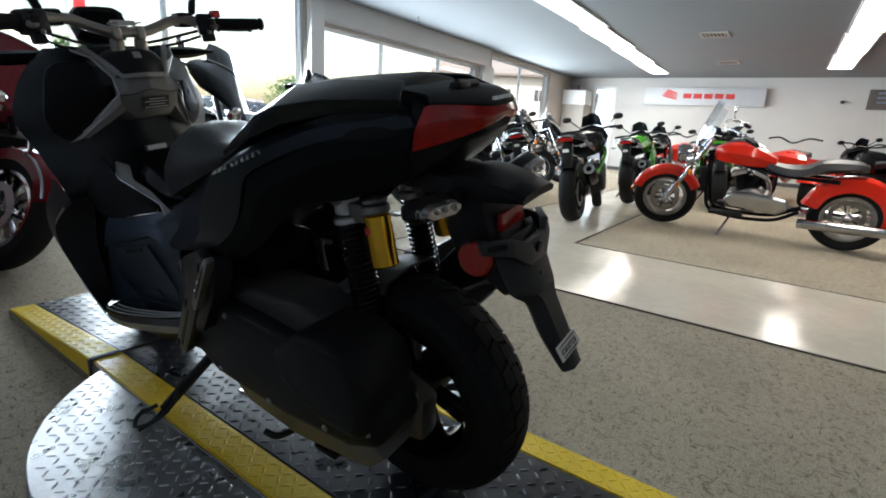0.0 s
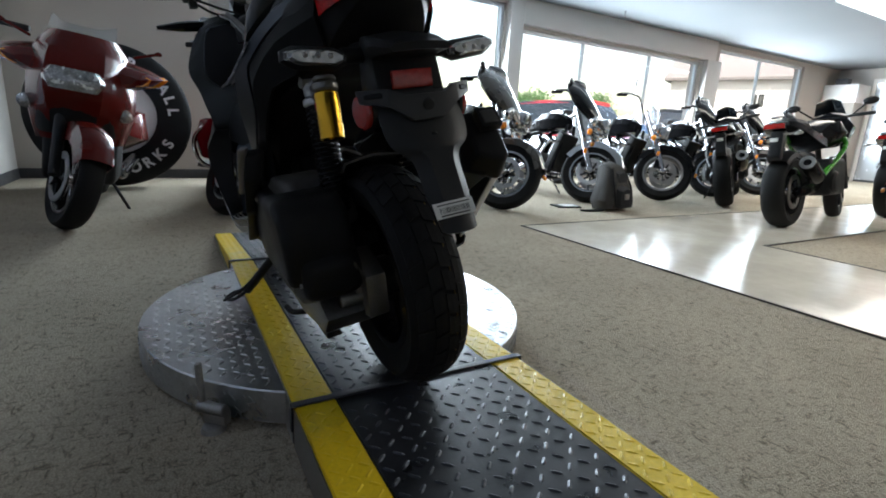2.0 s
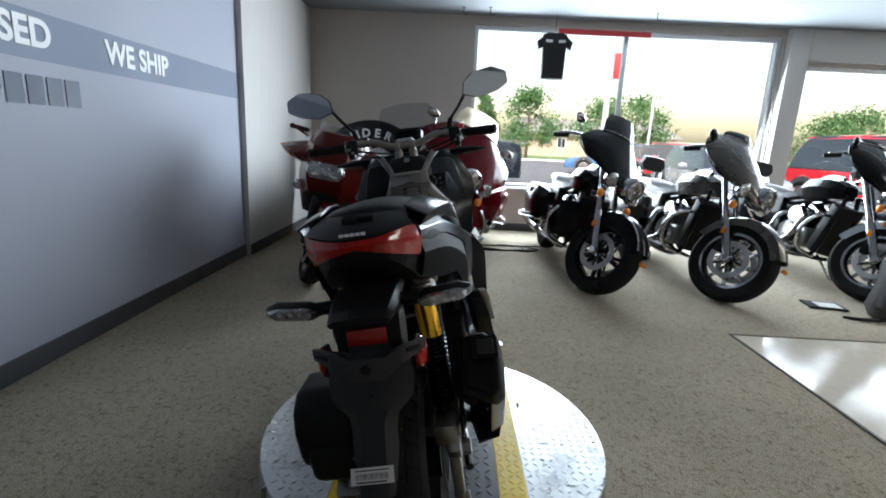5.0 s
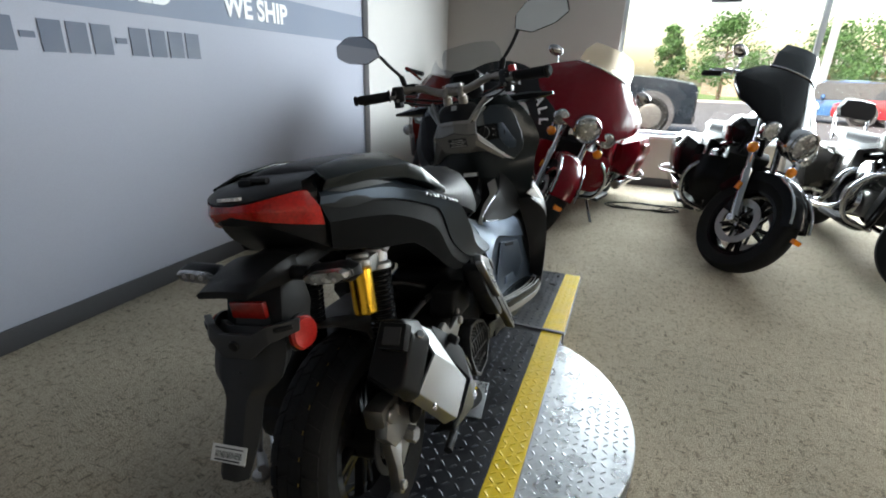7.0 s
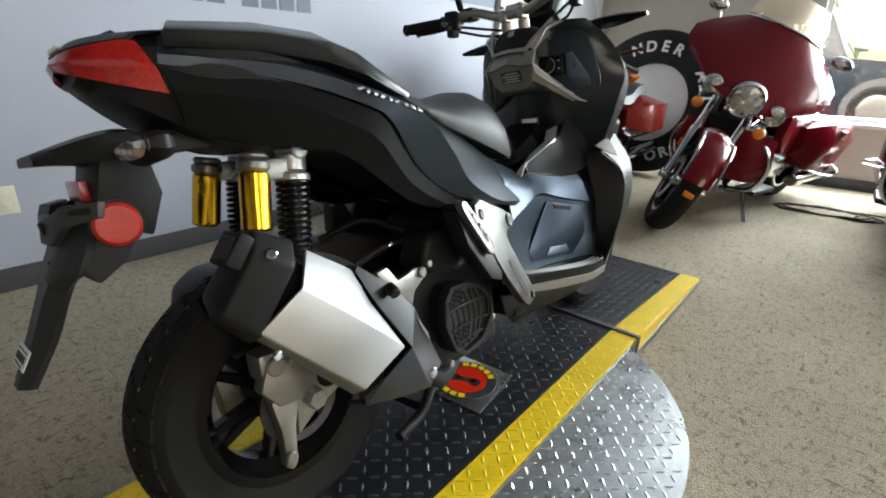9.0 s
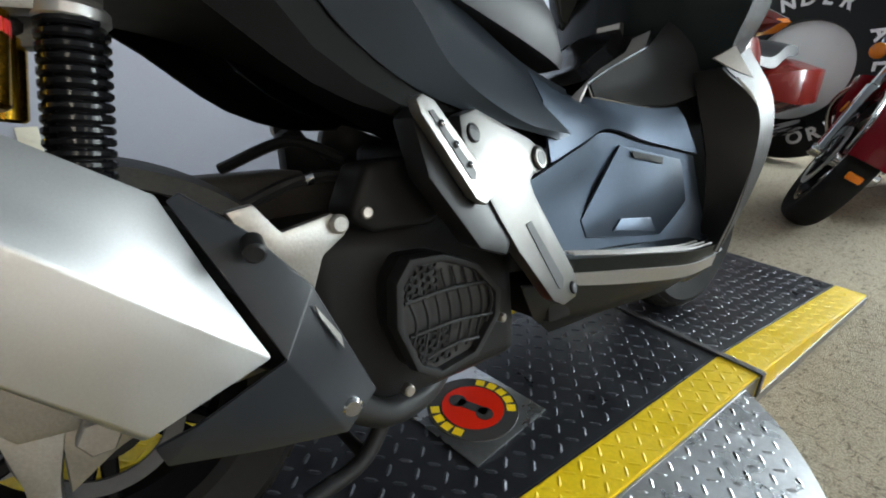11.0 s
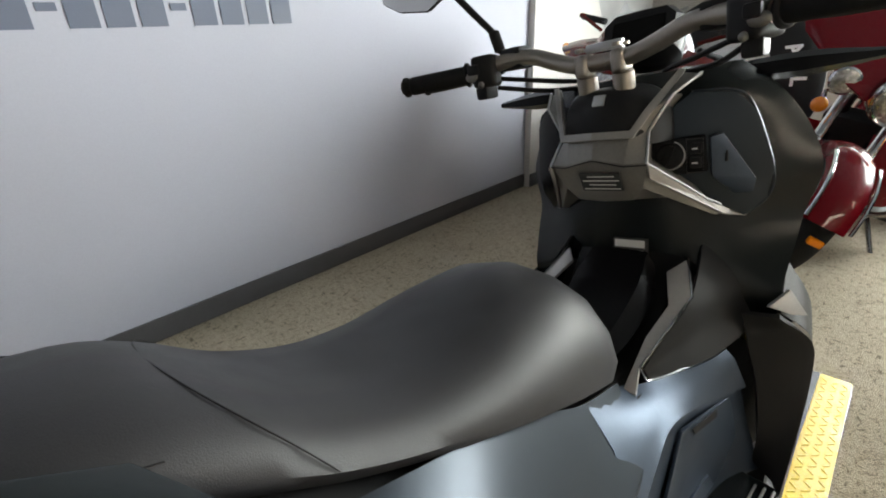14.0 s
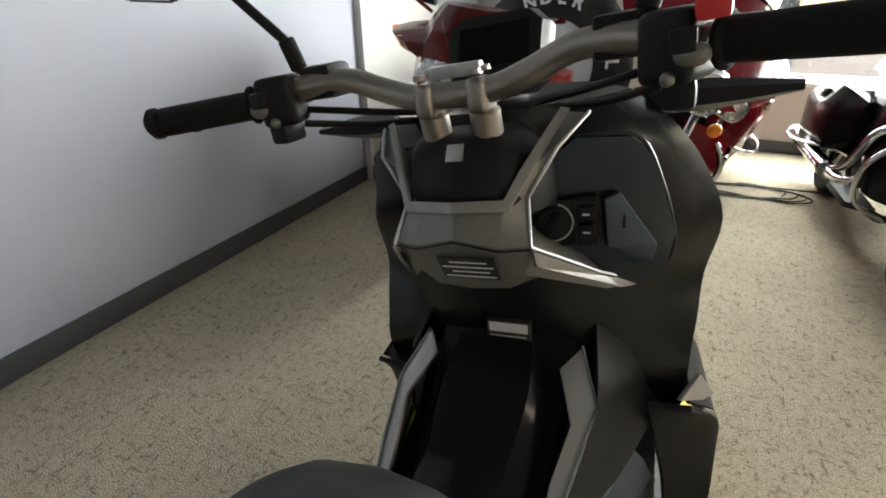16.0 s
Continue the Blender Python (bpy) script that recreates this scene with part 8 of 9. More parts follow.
def sport_bike(m, label, paint, steer=10, full=True, group="sport motorcycles on the carpet"):
    """Sport machine; the origin is the rear wheel's contact, heading +y."""
    b = thing("motorcycle", m, label, "motorcycle", group)
    R = 0.315
    moto_wheel(b, 0, R, R, 0.088, 0.205, "black", None, (1,))
    head = Vector((0, 1.10, 0.90))
    S = Matrix.Translation(head) @ Matrix.Rotation(radians(steer), 4, Vector((0, -0.4, 0.9)).normalized()) @ Matrix.Translation(-head)
    moto_wheel(b, 1.42, 0.30, 0.30, 0.060, 0.200, "black", S)
    part("front_mudguard", moved(arc_fender(1.42, 0.30, 0.33, 0.07, -10, 150, 0.06), S), "gloss", b)
    part("fork", moved(join(*[rod((s * 0.10, 1.42, 0.30), (s * 0.10, 1.16, 0.92), 0.026, 14) for s in (-1, 1)]), S), "dark", b)
    part("swing_arm", join(*[prism([(-0.06, 0.29), (0.0, 0.36), (0.5, 0.47), (0.55, 0.38), (0.4, 0.30), (0.0, 0.26)], s * 0.105, s * 0.14, 0.010) for s in (-1, 1)]), "gloss", b)
    part("engine", join(box(-0.20, 0.52, 0.26, 0.20, 0.98, 0.60, 0.05, 3), rod((-0.23, 0.62, 0.38), (0.23, 0.62, 0.38), 0.10, 22, 0.02)), "dark", b, "dark engine block")
    part("tank", loft([(0.55, [(0, 0.84), (0.08, 0.83), (0.11, 0.77), (0.08, 0.70), (0, 0.70)]), (0.72, [(0, 0.97), (0.14, 0.94), (0.19, 0.84), (0.12, 0.70), (0, 0.70)]), (0.92, [(0, 0.99), (0.15, 0.95), (0.20, 0.85), (0.14, 0.72), (0, 0.72)]), (1.06, [(0, 0.93), (0.11, 0.91), (0.15, 0.84), (0.12, 0.76), (0, 0.76)])], 4), paint if full else "gloss", b, "fuel tank")
    part("seat", loft([(-0.12, [(0, 0.935), (0.09, 0.93), (0.11, 0.90), (0, 0.87)]), (0.10, [(0, 0.92), (0.11, 0.915), (0.13, 0.88), (0, 0.84)]), (0.22, [(0, 0.85), (0.12, 0.845), (0.14, 0.80), (0, 0.77)]), (0.45, [(0, 0.82), (0.12, 0.82), (0.14, 0.77), (0, 0.73)]), (0.60, [(0, 0.85), (0.09, 0.84), (0.10, 0.78), (0, 0.74)])], 4), "seat", b, "black seat")
    part("tail", loft([(-0.30, [(0, 0.90), (0.05, 0.895), (0.06, 0.87), (0, 0.86)]), (-0.15, [(0, 0.915), (0.11, 0.90), (0.13, 0.85), (0, 0.81)]), (0.20, [(0, 0.86), (0.14, 0.84), (0.15, 0.77), (0, 0.72)]), (0.55, [(0, 0.80), (0.14, 0.78), (0.15, 0.70), (0, 0.66)])], 4), "gloss", b, "black tail section")
    part("tail_light", box(-0.075, -0.31, 0.845, 0.075, -0.285, 0.885, 0.008), "redlens", b, "red tail light")
    part("plate_hanger", join(prism([(-0.22, 0.83), (-0.14, 0.83), (-0.22, 0.60), (-0.27, 0.58), (-0.28, 0.62)], -0.05, 0.05, 0.01)), "dark", b)
    part("tag", box(-0.03, -0.290, 0.74, 0.03, -0.286, 0.77, 0.002), "label", b, "small white tag")
    for s in (-1, 1):
        part("turn_signal", join(rod((s * 0.05, -0.24, 0.80), (s * 0.14, -0.25, 0.80), 0.008, 8), ball((s * 0.165, -0.255, 0.80), 0.026, 1.3, 0.6, 0.7)), "lens", b)
        part("side_fairing", sheet([[(s * 0.12, 1.28, 0.95), (s * 0.20, 1.10, 0.90), (s * 0.21, 0.90, 0.80), (s * 0.20, 0.72, 0.66)], [(s * 0.16, 1.30, 0.78), (s * 0.25, 1.10, 0.70), (s * 0.26, 0.88, 0.60), (s * 0.24, 0.70, 0.50)], [(s * 0.12, 1.16, 0.50), (s * 0.21, 1.02, 0.40), (s * 0.22, 0.85, 0.33), (s * 0.20, 0.66, 0.32)]], 4, 0.008, 2), paint, b, "side fairing") if full else part("frame_rail", tube([(s * 0.08, 1.10, 0.86), (s * 0.19, 0.92, 0.74), (s * 0.20, 0.62, 0.58), (s * 0.15, 0.45, 0.45)], 0.024, 10), paint, b, "coloured frame rail")
        part("grip", moved(rod((s * 0.22, 1.04, 1.0), (s * 0.36, 0.97, 0.99), 0.017, 10, 0.003), S), "rubber", b)
        mi = part("mirror", tube([(s * 0.15, 1.20, 1.02), (s * 0.27, 1.14, 1.12)], 0.008, 8), "dark", b)
        part("mirror_head", ball((s * 0.31, 1.12, 1.14), 0.06, 1, 0.35, 0.6), "dark", mi)
    part("handlebar", moved(tube([(-0.23, 1.035, 1.0), (-0.1, 1.09, 1.0), (0.1, 1.09, 1.0), (0.23, 1.035, 1.0)], 0.013, 10), S), "dark", b)
    part("nose_fairing", loft([(1.10, [(0, 1.06), (0.13, 1.02), (0.20, 0.92), (0.16, 0.80), (0, 0.78)]), (1.30, [(0, 1.04), (0.11, 1.0), (0.17, 0.90), (0.13, 0.80), (0, 0.77)]), (1.45, [(0, 0.93), (0.06, 0.91), (0.09, 0.87), (0.06, 0.83), (0, 0.82)])], 4), "gloss", b, "nose fairing")
    part("windscreen", sheet([[(-0.13, 1.12, 1.04), (0, 1.20, 1.07), (0.13, 1.12, 1.04)], [(-0.10, 1.05, 1.16), (0, 1.10, 1.20), (0.10, 1.05, 1.16)]], 4, 0.004), "carglass", b)
    ex_ = part("exhaust", moved(lathe([(0, 0), (0, 0.050), (0.02, 0.062), (0.30, 0.070), (0.36, 0.050), (0.38, 0)], 22), along((0.19, -0.10, 0.56), (-0.05, 1, -0.42))), "gloss", b, "short dark exhaust can")
    part("end_cap", moved(lathe([(0, 0.03), (0, 0.056), (0.012, 0.056), (0.012, 0.03)], 22, closed=True), along((0.192, -0.108, 0.563), (-0.05, 1, -0.42))), "satinalu", ex_)
    part("rear_hugger", arc_fender(0, R, R + 0.03, 0.09, 40, 130, 0.05), "dark", b)
    part("side_stand", rod((-0.12, 0.62, 0.28), (-0.30, 0.72, 0.015), 0.011, 8), "dark", b)
    return b


# touring machines by the corner
cruiser(on_floor(-0.175, 2.89, 166, lean=9), "wine red touring motorcycle with a batwing fairing and chrome lamps", "wine", fender="wine", style="cast", tourpak=True, steer=36, group="touring motorcycles")
cruiser(on_floor(1.11, 2.70, 181, lean=10), "black touring motorcycle with a batwing fairing and hard saddlebags", "gloss", fender="gloss", style="black", tourpak=True, steer=36, group="touring motorcycles")
cruiser(on_floor(2.11, 2.66, 183, lean=9), "pewter grey bagger with a batwing fairing and cast wheels", "silver", fender="silver", style="cast", steer=34)
bag = cruiser(on_floor(3.40, 2.87, 183, lean=9), "black bagger with a chrome front mudguard and cast wheels", "gloss", fender="chrome", style="cast", steer=34, finish="black")
cruiser(on_floor(4.55, 2.83, 183, lean=7), "black cruiser with a clear tall windshield and wire wheels", "gloss", screen="tall", fender="gloss", style="wire", steer=36, bags=False)
cb = cruiser(on_floor(5.80, 2.97, 178, lean=7), "black bagger with a black front mudguard and bright rims", "gloss", fender="gloss", style="cast", steer=34, finish="black")
copy_thing(cb, on_floor(6.95, 3.0, 178, lean=7))
copy_thing(cb, on_floor(8.2, 3.05, 178, lean=7))
# red cruiser across the path
cruiser(on_floor(5.14, 0.54, -2, lean=7), "bright red cruiser with a tall clear windshield and wire wheels", "red", screen="tall", fender="red", style="wire", steer=14, bags=False, guard=False, finish="black", two_up=False, group="motorcycles on the carpet")
sport_bike(on_floor(4.23, 1.26, -82, lean=8), "black and lime green naked sport motorcycle seen beside the path", "green", full=False)
sport_bike(on_floor(5.05, 2.27, -62, lean=12), "black naked sport motorcycle near the window row", "gloss", full=False, steer=15)
g2 = sport_bike(on_floor(6.4, 1.24, -84, lean=8), "lime green sport motorcycle with a full fairing", "green", full=True)
copy_thing(g2, on_floor(6.9, 0.15, -80, lean=8))
k2 = sport_bike(on_floor(7.9, 1.25, -84, lean=8), "black sport motorcycle with a full fairing", "gloss", full=True)
copy_thing(k2, on_floor(8.3, 0.1, -82, lean=8))
copy_thing(k2, on_floor(9.6, -2.2, -60, lean=8))


# copper red sport tourer in the corner
def tourer(m):
    b = thing("motorcycle", m, "copper red sport touring motorcycle with a full fairing, in the corner", "motorcycle", "touring motorcycles")
    R = 0.30
    head = Vector((0, -0.40, 0.90))
    S = Matrix.Translation(head) @ Matrix.Rotation(radians(-24), 4, Vector((0, 0.45, -0.89)).normalized()) @ Matrix.Translation(-head)
    moto_wheel(b, 0, R, R, 0.062, 0.205, "cast", S)
    moto_wheel(b, -1.50, R, R, 0.075, 0.205, "cast", None, (1,))
    part("front_mudguard", moved(arc_fender(0, R, R + 0.035, 0.085, 28, 160, 0.12), S), "copper", b, "copper red front mudguard")
    for s in (-1, 1):
        part("fork", moved(rod((s * 0.10, 0, R), (s * 0.10, -0.30, R + 0.55), 0.03, 14), S), "dark", b)
    fa = part("fairing", loft([(0.50, [(0, -0.22), (0.10, -0.22), (0.20, -0.30), (0.24, -0.50), (0.20, -0.80), (0, -0.80)]), (0.66, [(0, -0.12), (0.12, -0.14), (0.23, -0.27), (0.28, -0.50), (0.23, -0.85), (0, -0.85)]), (0.80, [(0, -0.06), (0.14, -0.085), (0.245, -0.25), (0.29, -0.48), (0.23, -0.80), (0, -0.80)]), (0.93, [(0, -0.08), (0.14, -0.11), (0.24, -0.27), (0.28, -0.46), (0.21, -0.66), (0, -0.66)]), (1.05, [(0, -0.17), (0.13, -0.19), (0.215, -0.31), (0.24, -0.46), (0.17, -0.56), (0, -0.56)]), (1.14, [(0, -0.25), (0.10, -0.265), (0.165, -0.35), (0.18, -0.46), (0.13, -0.52), (0, -0.52)])], 4, axis="z"), "copper", b, "copper red full fairing")
    part("headlight", loft([(0.80, [(0, -0.052), (0.10, -0.058), (0.12, -0.09), (0, -0.10)]), (0.86, [(0, -0.042), (0.13, -0.050), (0.15, -0.09), (0, -0.10)]), (0.92, [(0, -0.058), (0.10, -0.066), (0.12, -0.10), (0, -0.12)])], 3, axis="z"), "lens", fa, "wide clear headlight")
    for s in (-1, 1):
        part("ear", moved(loft([(-0.40, [(0.18, 1.06), (0.36, 1.02), (0.455, 0.985), (0.40, 0.925), (0.20, 0.84)]), (-0.30, [(0.18, 1.02), (0.34, 0.99), (0.415, 0.965), (0.37, 0.92), (0.20, 0.85)]), (-0.22, [(0.16, 0.96), (0.27, 0.95), (0.30, 0.94), (0.27, 0.91), (0.18, 0.87)])], 3, mirrored=False), Matrix.Diagonal((s, 1, 1, 1))), "copper", fa, "wing of the fairing")
        part("turn_signal", moved(loft([(-0.385, [(0.34, 0.965), (0.44, 0.995), (0.468, 0.98), (0.42, 0.925), (0.34, 0.90)]), (-0.262, [(0.29, 0.935), (0.34, 0.965), (0.37, 0.955), (0.34, 0.915), (0.29, 0.895)])], 2, mirrored=False), Matrix.Diagonal((s, 1, 1, 1))), "orange", fa, "amber turn signal")
        part("side_vent", moved(sheet([[(0.10, -0.185, 0.74), (0.17, -0.235, 0.75), (0.225, -0.31, 0.76)], [(0.10, -0.235, 0.54), (0.16, -0.285, 0.54), (0.20, -0.345, 0.56)]], 3, 0.008), Matrix.Translation((0, 0.05, 0)) @ Matrix.Diagonal((s, 1, 1, 1))), "black", fa, "dark lower opening")
        part("fog_lamp", lathe([(0, 0), (0, 0.03), (0.04, 0.042), (0.05, 0.03), (0.052, 0)], 18, along((s * 0.245, -0.30, 0.70), (0, 1, 0))), "lens", b, "round fog lamp")
        part("mirror", join(rod((s * 0.26, -0.42, 1.08), (s * 0.40, -0.44, 1.14), 0.010, 8), ball((s * 0.40, -0.44, 1.14), 0.018, 1.2, 0.6, 0.8)), "copper", b)
        part("grip", moved(rod((s * 0.26, -0.58, 1.07), (s * 0.40, -0.68, 1.05), 0.018, 10, 0.003), S), "rubber", b)
        part("saddlebag", loft([(-1.10, [(0.10, 0.70), (0.20, 0.68), (0.22, 0.55), (0.10, 0.48)]), (-1.35, [(0.10, 0.76), (0.30, 0.73), (0.34, 0.52), (0.10, 0.36)]), (-1.75, [(0.10, 0.76), (0.30, 0.73), (0.33, 0.52), (0.10, 0.38)]), (-1.92, [(0.10, 0.70), (0.22, 0.68), (0.24, 0.54), (0.10, 0.46)])], 4, mirrored=False) if s > 0 else flip(loft([(-1.10, [(0.10, 0.70), (0.20, 0.68), (0.22, 0.55), (0.10, 0.48)]), (-1.35, [(0.10, 0.76), (0.30, 0.73), (0.34, 0.52), (0.10, 0.36)]), (-1.75, [(0.10, 0.76), (0.30, 0.73), (0.33, 0.52), (0.10, 0.38)]), (-1.92, [(0.10, 0.70), (0.22, 0.68), (0.24, 0.54), (0.10, 0.46)])], 4, mirrored=False)), "copper", b, "copper red saddlebag")
    part("belly", sheet([[(-0.11, -0.125, 0.745), (0, -0.095, 0.745), (0.11, -0.125, 0.745)], [(-0.11, -0.16, 0.55), (0, -0.15, 0.55), (0.11, -0.16, 0.55)]], 3, 0.006), "black", fa, "black opening under the headlight")
    part("windscreen", sheet([[(-0.175, -0.37, 1.12), (-0.09, -0.28, 1.135), (0, -0.25, 1.14), (0.09, -0.28, 1.135), (0.175, -0.37, 1.12)], [(-0.165, -0.43, 1.24), (-0.09, -0.345, 1.20), (0, -0.315, 1.19), (0.09, -0.345, 1.20), (0.165, -0.43, 1.24)]], 5, 0.004), "clear", fa)
    part("tank", loft([(-0.55, [(0, 0.92), (0.10, 0.90), (0.15, 0.82), (0, 0.74)]), (-0.75, [(0, 0.98), (0.13, 0.95), (0.18, 0.85), (0, 0.74)]), (-1.0, [(0, 0.86), (0.08, 0.84), (0.11, 0.78), (0, 0.72)])], 4), "copper", b)
    part("seat", loft([(-0.92, [(0, 0.80), (0.09, 0.80), (0.12, 0.75), (0, 0.68)]), (-1.15, [(0, 0.78), (0.16, 0.78), (0.19, 0.72), (0, 0.66)]), (-1.35, [(0, 0.86), (0.15, 0.85), (0.17, 0.78), (0, 0.70)]), (-1.62, [(0, 0.86), (0.12, 0.85), (0.14, 0.80), (0, 0.74)])], 4), "seat", b)
    part("engine", box(-0.20, -1.05, 0.22, 0.20, -0.45, 0.62, 0.05, 3), "dark", b)
    part("exhaust", join(*[rod((s * 0.20, -0.95, 0.26), (s * 0.24, -1.95, 0.32), 0.045, 16, 0.01) for s in (-1, 1)]), "chrome", b)
    part("kick_stand", rod((-0.12, -0.75, 0.28), (-0.30, -0.66, 0.012), 0.011, 8), "dark", b)
    return b


tourer(on_floor(-1.06, 2.57, 180, lean=8))


# quad bikes at the far end, red
def quad(m):
    q = thing("quad_bike", m, "red quad bike with black tyres at the far end", "quad bike", "quad bikes")
    for x in (-0.42, 0.42):
        for y in (-0.6, 0.6):
            w = part("wheel", lathe([(-0.1, 0), (-0.1, 0.14), (0.1, 0.14), (0.1, 0)], 18, Matrix.Translation((x, y, 0.29))), "dark", q)
            part("tyre", lathe(tyre_profile(0.29, 0.12, 0.14), 32, Matrix.Translation((x, y, 0.29)), closed=True), "rubber", w)
            part("mudguard", moved(arc_fender(0, 0, 0.36, 0.17, 20, 160, 0.05), Matrix.Translation((x, y, 0.29))), "red", q, "red mudguard")
    part("body", loft([(-0.9, [(0, 0.78), (0.25, 0.76), (0.30, 0.70), (0, 0.62)]), (-0.3, [(0, 0.80), (0.18, 0.78), (0.2, 0.6), (0, 0.4)]), (0.3, [(0, 0.92), (0.2, 0.86), (0.24, 0.6), (0, 0.35)]), (0.85, [(0, 0.80), (0.32, 0.76), (0.34, 0.66), (0, 0.5)])], 4), "red", q)
    part("seat", loft([(-0.75, [(0, 0.90), (0.13, 0.88), (0.15, 0.80), (0, 0.76)]), (-0.2, [(0, 0.86), (0.14, 0.84), (0.15, 0.78), (0, 0.74)]), (0.1, [(0, 0.92), (0.09, 0.9), (0.1, 0.84), (0, 0.8)])], 4), "seat", q)
    part("handlebar", tube([(-0.38, 0.22, 1.08), (-0.2, 0.3, 1.1), (0, 0.34, 1.02), (0.2, 0.3, 1.1), (0.38, 0.22, 1.08)], 0.014, 8), "dark", q)
    return q


q0 = quad(on_floor(9.6, -0.6, 80))
copy_thing(q0, on_floor(10.6, 1.3, 100))
copy_thing(q0, on_floor(11.4, -1.6, 95))

# ---------------------------------------------------------------- small things in the showroom
ring = thing("round_sign", pose(-0.93, 4.62, 0.66) @ pose(0, 0, 0, -10, 0, 0), "large black tyre-shaped ring sign with white letters, leaning in the corner", "sign")
part("ring", lathe([(-0.04, 0.36), (-0.045, 0.40), (-0.05, 0.50), (-0.045, 0.62), (-0.02, 0.655), (0.02, 0.655), (0.045, 0.62), (0.05, 0.5), (0.045, 0.40), (0.04, 0.36)], 72, along((0, 0, 0), (0, -1, 0)), closed=True), "dark", ring, "black moulded ring")
part("inner_disc", lathe([(-0.01, 0), (-0.01, 0.37), (0.01, 0.37), (0.01, 0)], 48, along((0, 0.02, 0), (0, -1, 0))), "signwhite", ring, "pale inner disc")


def ring_word(text, mid, step, top):
    n = len(text)
    for i, ch in enumerate(text):
        if ch == " ":
            continue
        a = radians(mid + (-(i - (n - 1) / 2) if top else (i - (n - 1) / 2)) * step)
        g = lettering(ch, 0.13, 0.002)
        xs = [v.co.x for v in g.verts]
        g.transform(Matrix.Translation((-(min(xs) + max(xs)) / 2, -0.045, 0)))
        up = Vector((math.cos(a), 0, math.sin(a))) * (1 if top else -1)
        right = Vector((up.z, 0, -up.x))
        c = Vector((math.cos(a) * 0.505, -0.0525, math.sin(a) * 0.505))
        fr = Matrix(((right.x, up.x, 0, c.x), (0, 0, -1, c.y), (right.z, up.z, 0, c.z), (0, 0, 0, 1)))
        part("letter", moved(g, fr), "print_white", ring)


ring_word("NDER", 90, 15, True)
ring_word("ALL", 18, 13, True)
ring_word("ORKS", -52, 14, False)
ring_word("OR", -118, 13, False)

# backpack on the carpet
bp = thing("backpack", pose(3.33, 2.42, 0, -6, 0, 12), "black and grey backpack standing on the carpet", "backpack")
pk = loft([(-0.13, [(0, 0.33), (0.07, 0.32), (0.15, 0.22), (0.19, 0.08), (0.17, 0.015), (0, 0.01)]), (-0.06, [(0, 0.43), (0.10, 0.41), (0.18, 0.27), (0.225, 0.10), (0.20, 0.012), (0, 0.008)]), (0.03, [(0, 0.465), (0.10, 0.45), (0.17, 0.29), (0.215, 0.11), (0.19, 0.012), (0, 0.008)]), (0.10, [(0, 0.44), (0.08, 0.42), (0.14, 0.28), (0.17, 0.11), (0.15, 0.012), (0, 0.008)])], 9)
for v in pk.verts:
    # soft folds of a half-empty bag
    f = 0.010 * math.sin(23 * v.co.z + 9 * v.co.x) + 0.008 * math.sin(31 * v.co.x - 12 * v.co.z + 7 * v.co.y)
    v.co.x += f * (1 if v.co.x > 0 else -1) * min(1, abs(v.co.x) * 8)
    v.co.y += 0.9 * f
    if v.co.z > 0.05:
        v.co.z += 0.012 * math.sin(17 * v.co.x + 1.3)
part("body", pk, "cloth", bp)
part("pocket", loft([(-0.185, [(0, 0.20), (0.09, 0.18), (0.12, 0.09), (0.10, 0.03), (0, 0.02)]), (-0.11, [(0, 0.25), (0.12, 0.22), (0.15, 0.10), (0.12, 0.02), (0, 0.015)])], 4), "shirt", bp, "front pocket")
part("top_pocket", loft([(-0.135, [(0, 0.36), (0.07, 0.345), (0.09, 0.30), (0.07, 0.27), (0, 0.265)]), (-0.06, [(0, 0.40), (0.09, 0.385), (0.12, 0.31), (0.09, 0.26), (0, 0.25)])], 4), "shirt", bp, "small upper pocket")
part("tag", box(-0.05, -0.194, 0.10, 0.03, -0.185, 0.155, 0.003), "grey", bp, "small pale tag")
for s in (-1, 1):
    part("compression_strap", tube([(s * 0.10, -0.08, 0.40), (s * 0.155, -0.135, 0.22), (s * 0.15, -0.155, 0.04)], 0.010, 6), "dark", bp)
part("grab_loop", tube([(-0.04, 0.03, 0.455), (0, 0.03, 0.50), (0.04, 0.03, 0.455)], 0.007, 6), "dark", bp)
parts("shoulder_strap", [tube([(-0.14, -0.02, 0.03), (-0.22, -0.06, 0.010), (-0.34, -0.02, 0.012), (-0.42, 0.06, 0.010)], 0.012, 8), tube([(0.14, -0.05, 0.02), (0.25, -0.10, 0.008), (0.36, -0.06, 0.008)], 0.004, 6)], "dark", bp, "loose strap on the floor")
pad = thing("folder", pose(2.95, 2.64, 0, 0, 0, -10), "thin black folder lying on the carpet", "folder")
part("cover", box(-0.13, -0.09, 0.002, 0.13, 0.09, 0.016, 0.004), "dark", pad)
part("sheet", box(-0.06, -0.07, 0.0165, 0.10, 0.05, 0.0185), "label", pad)

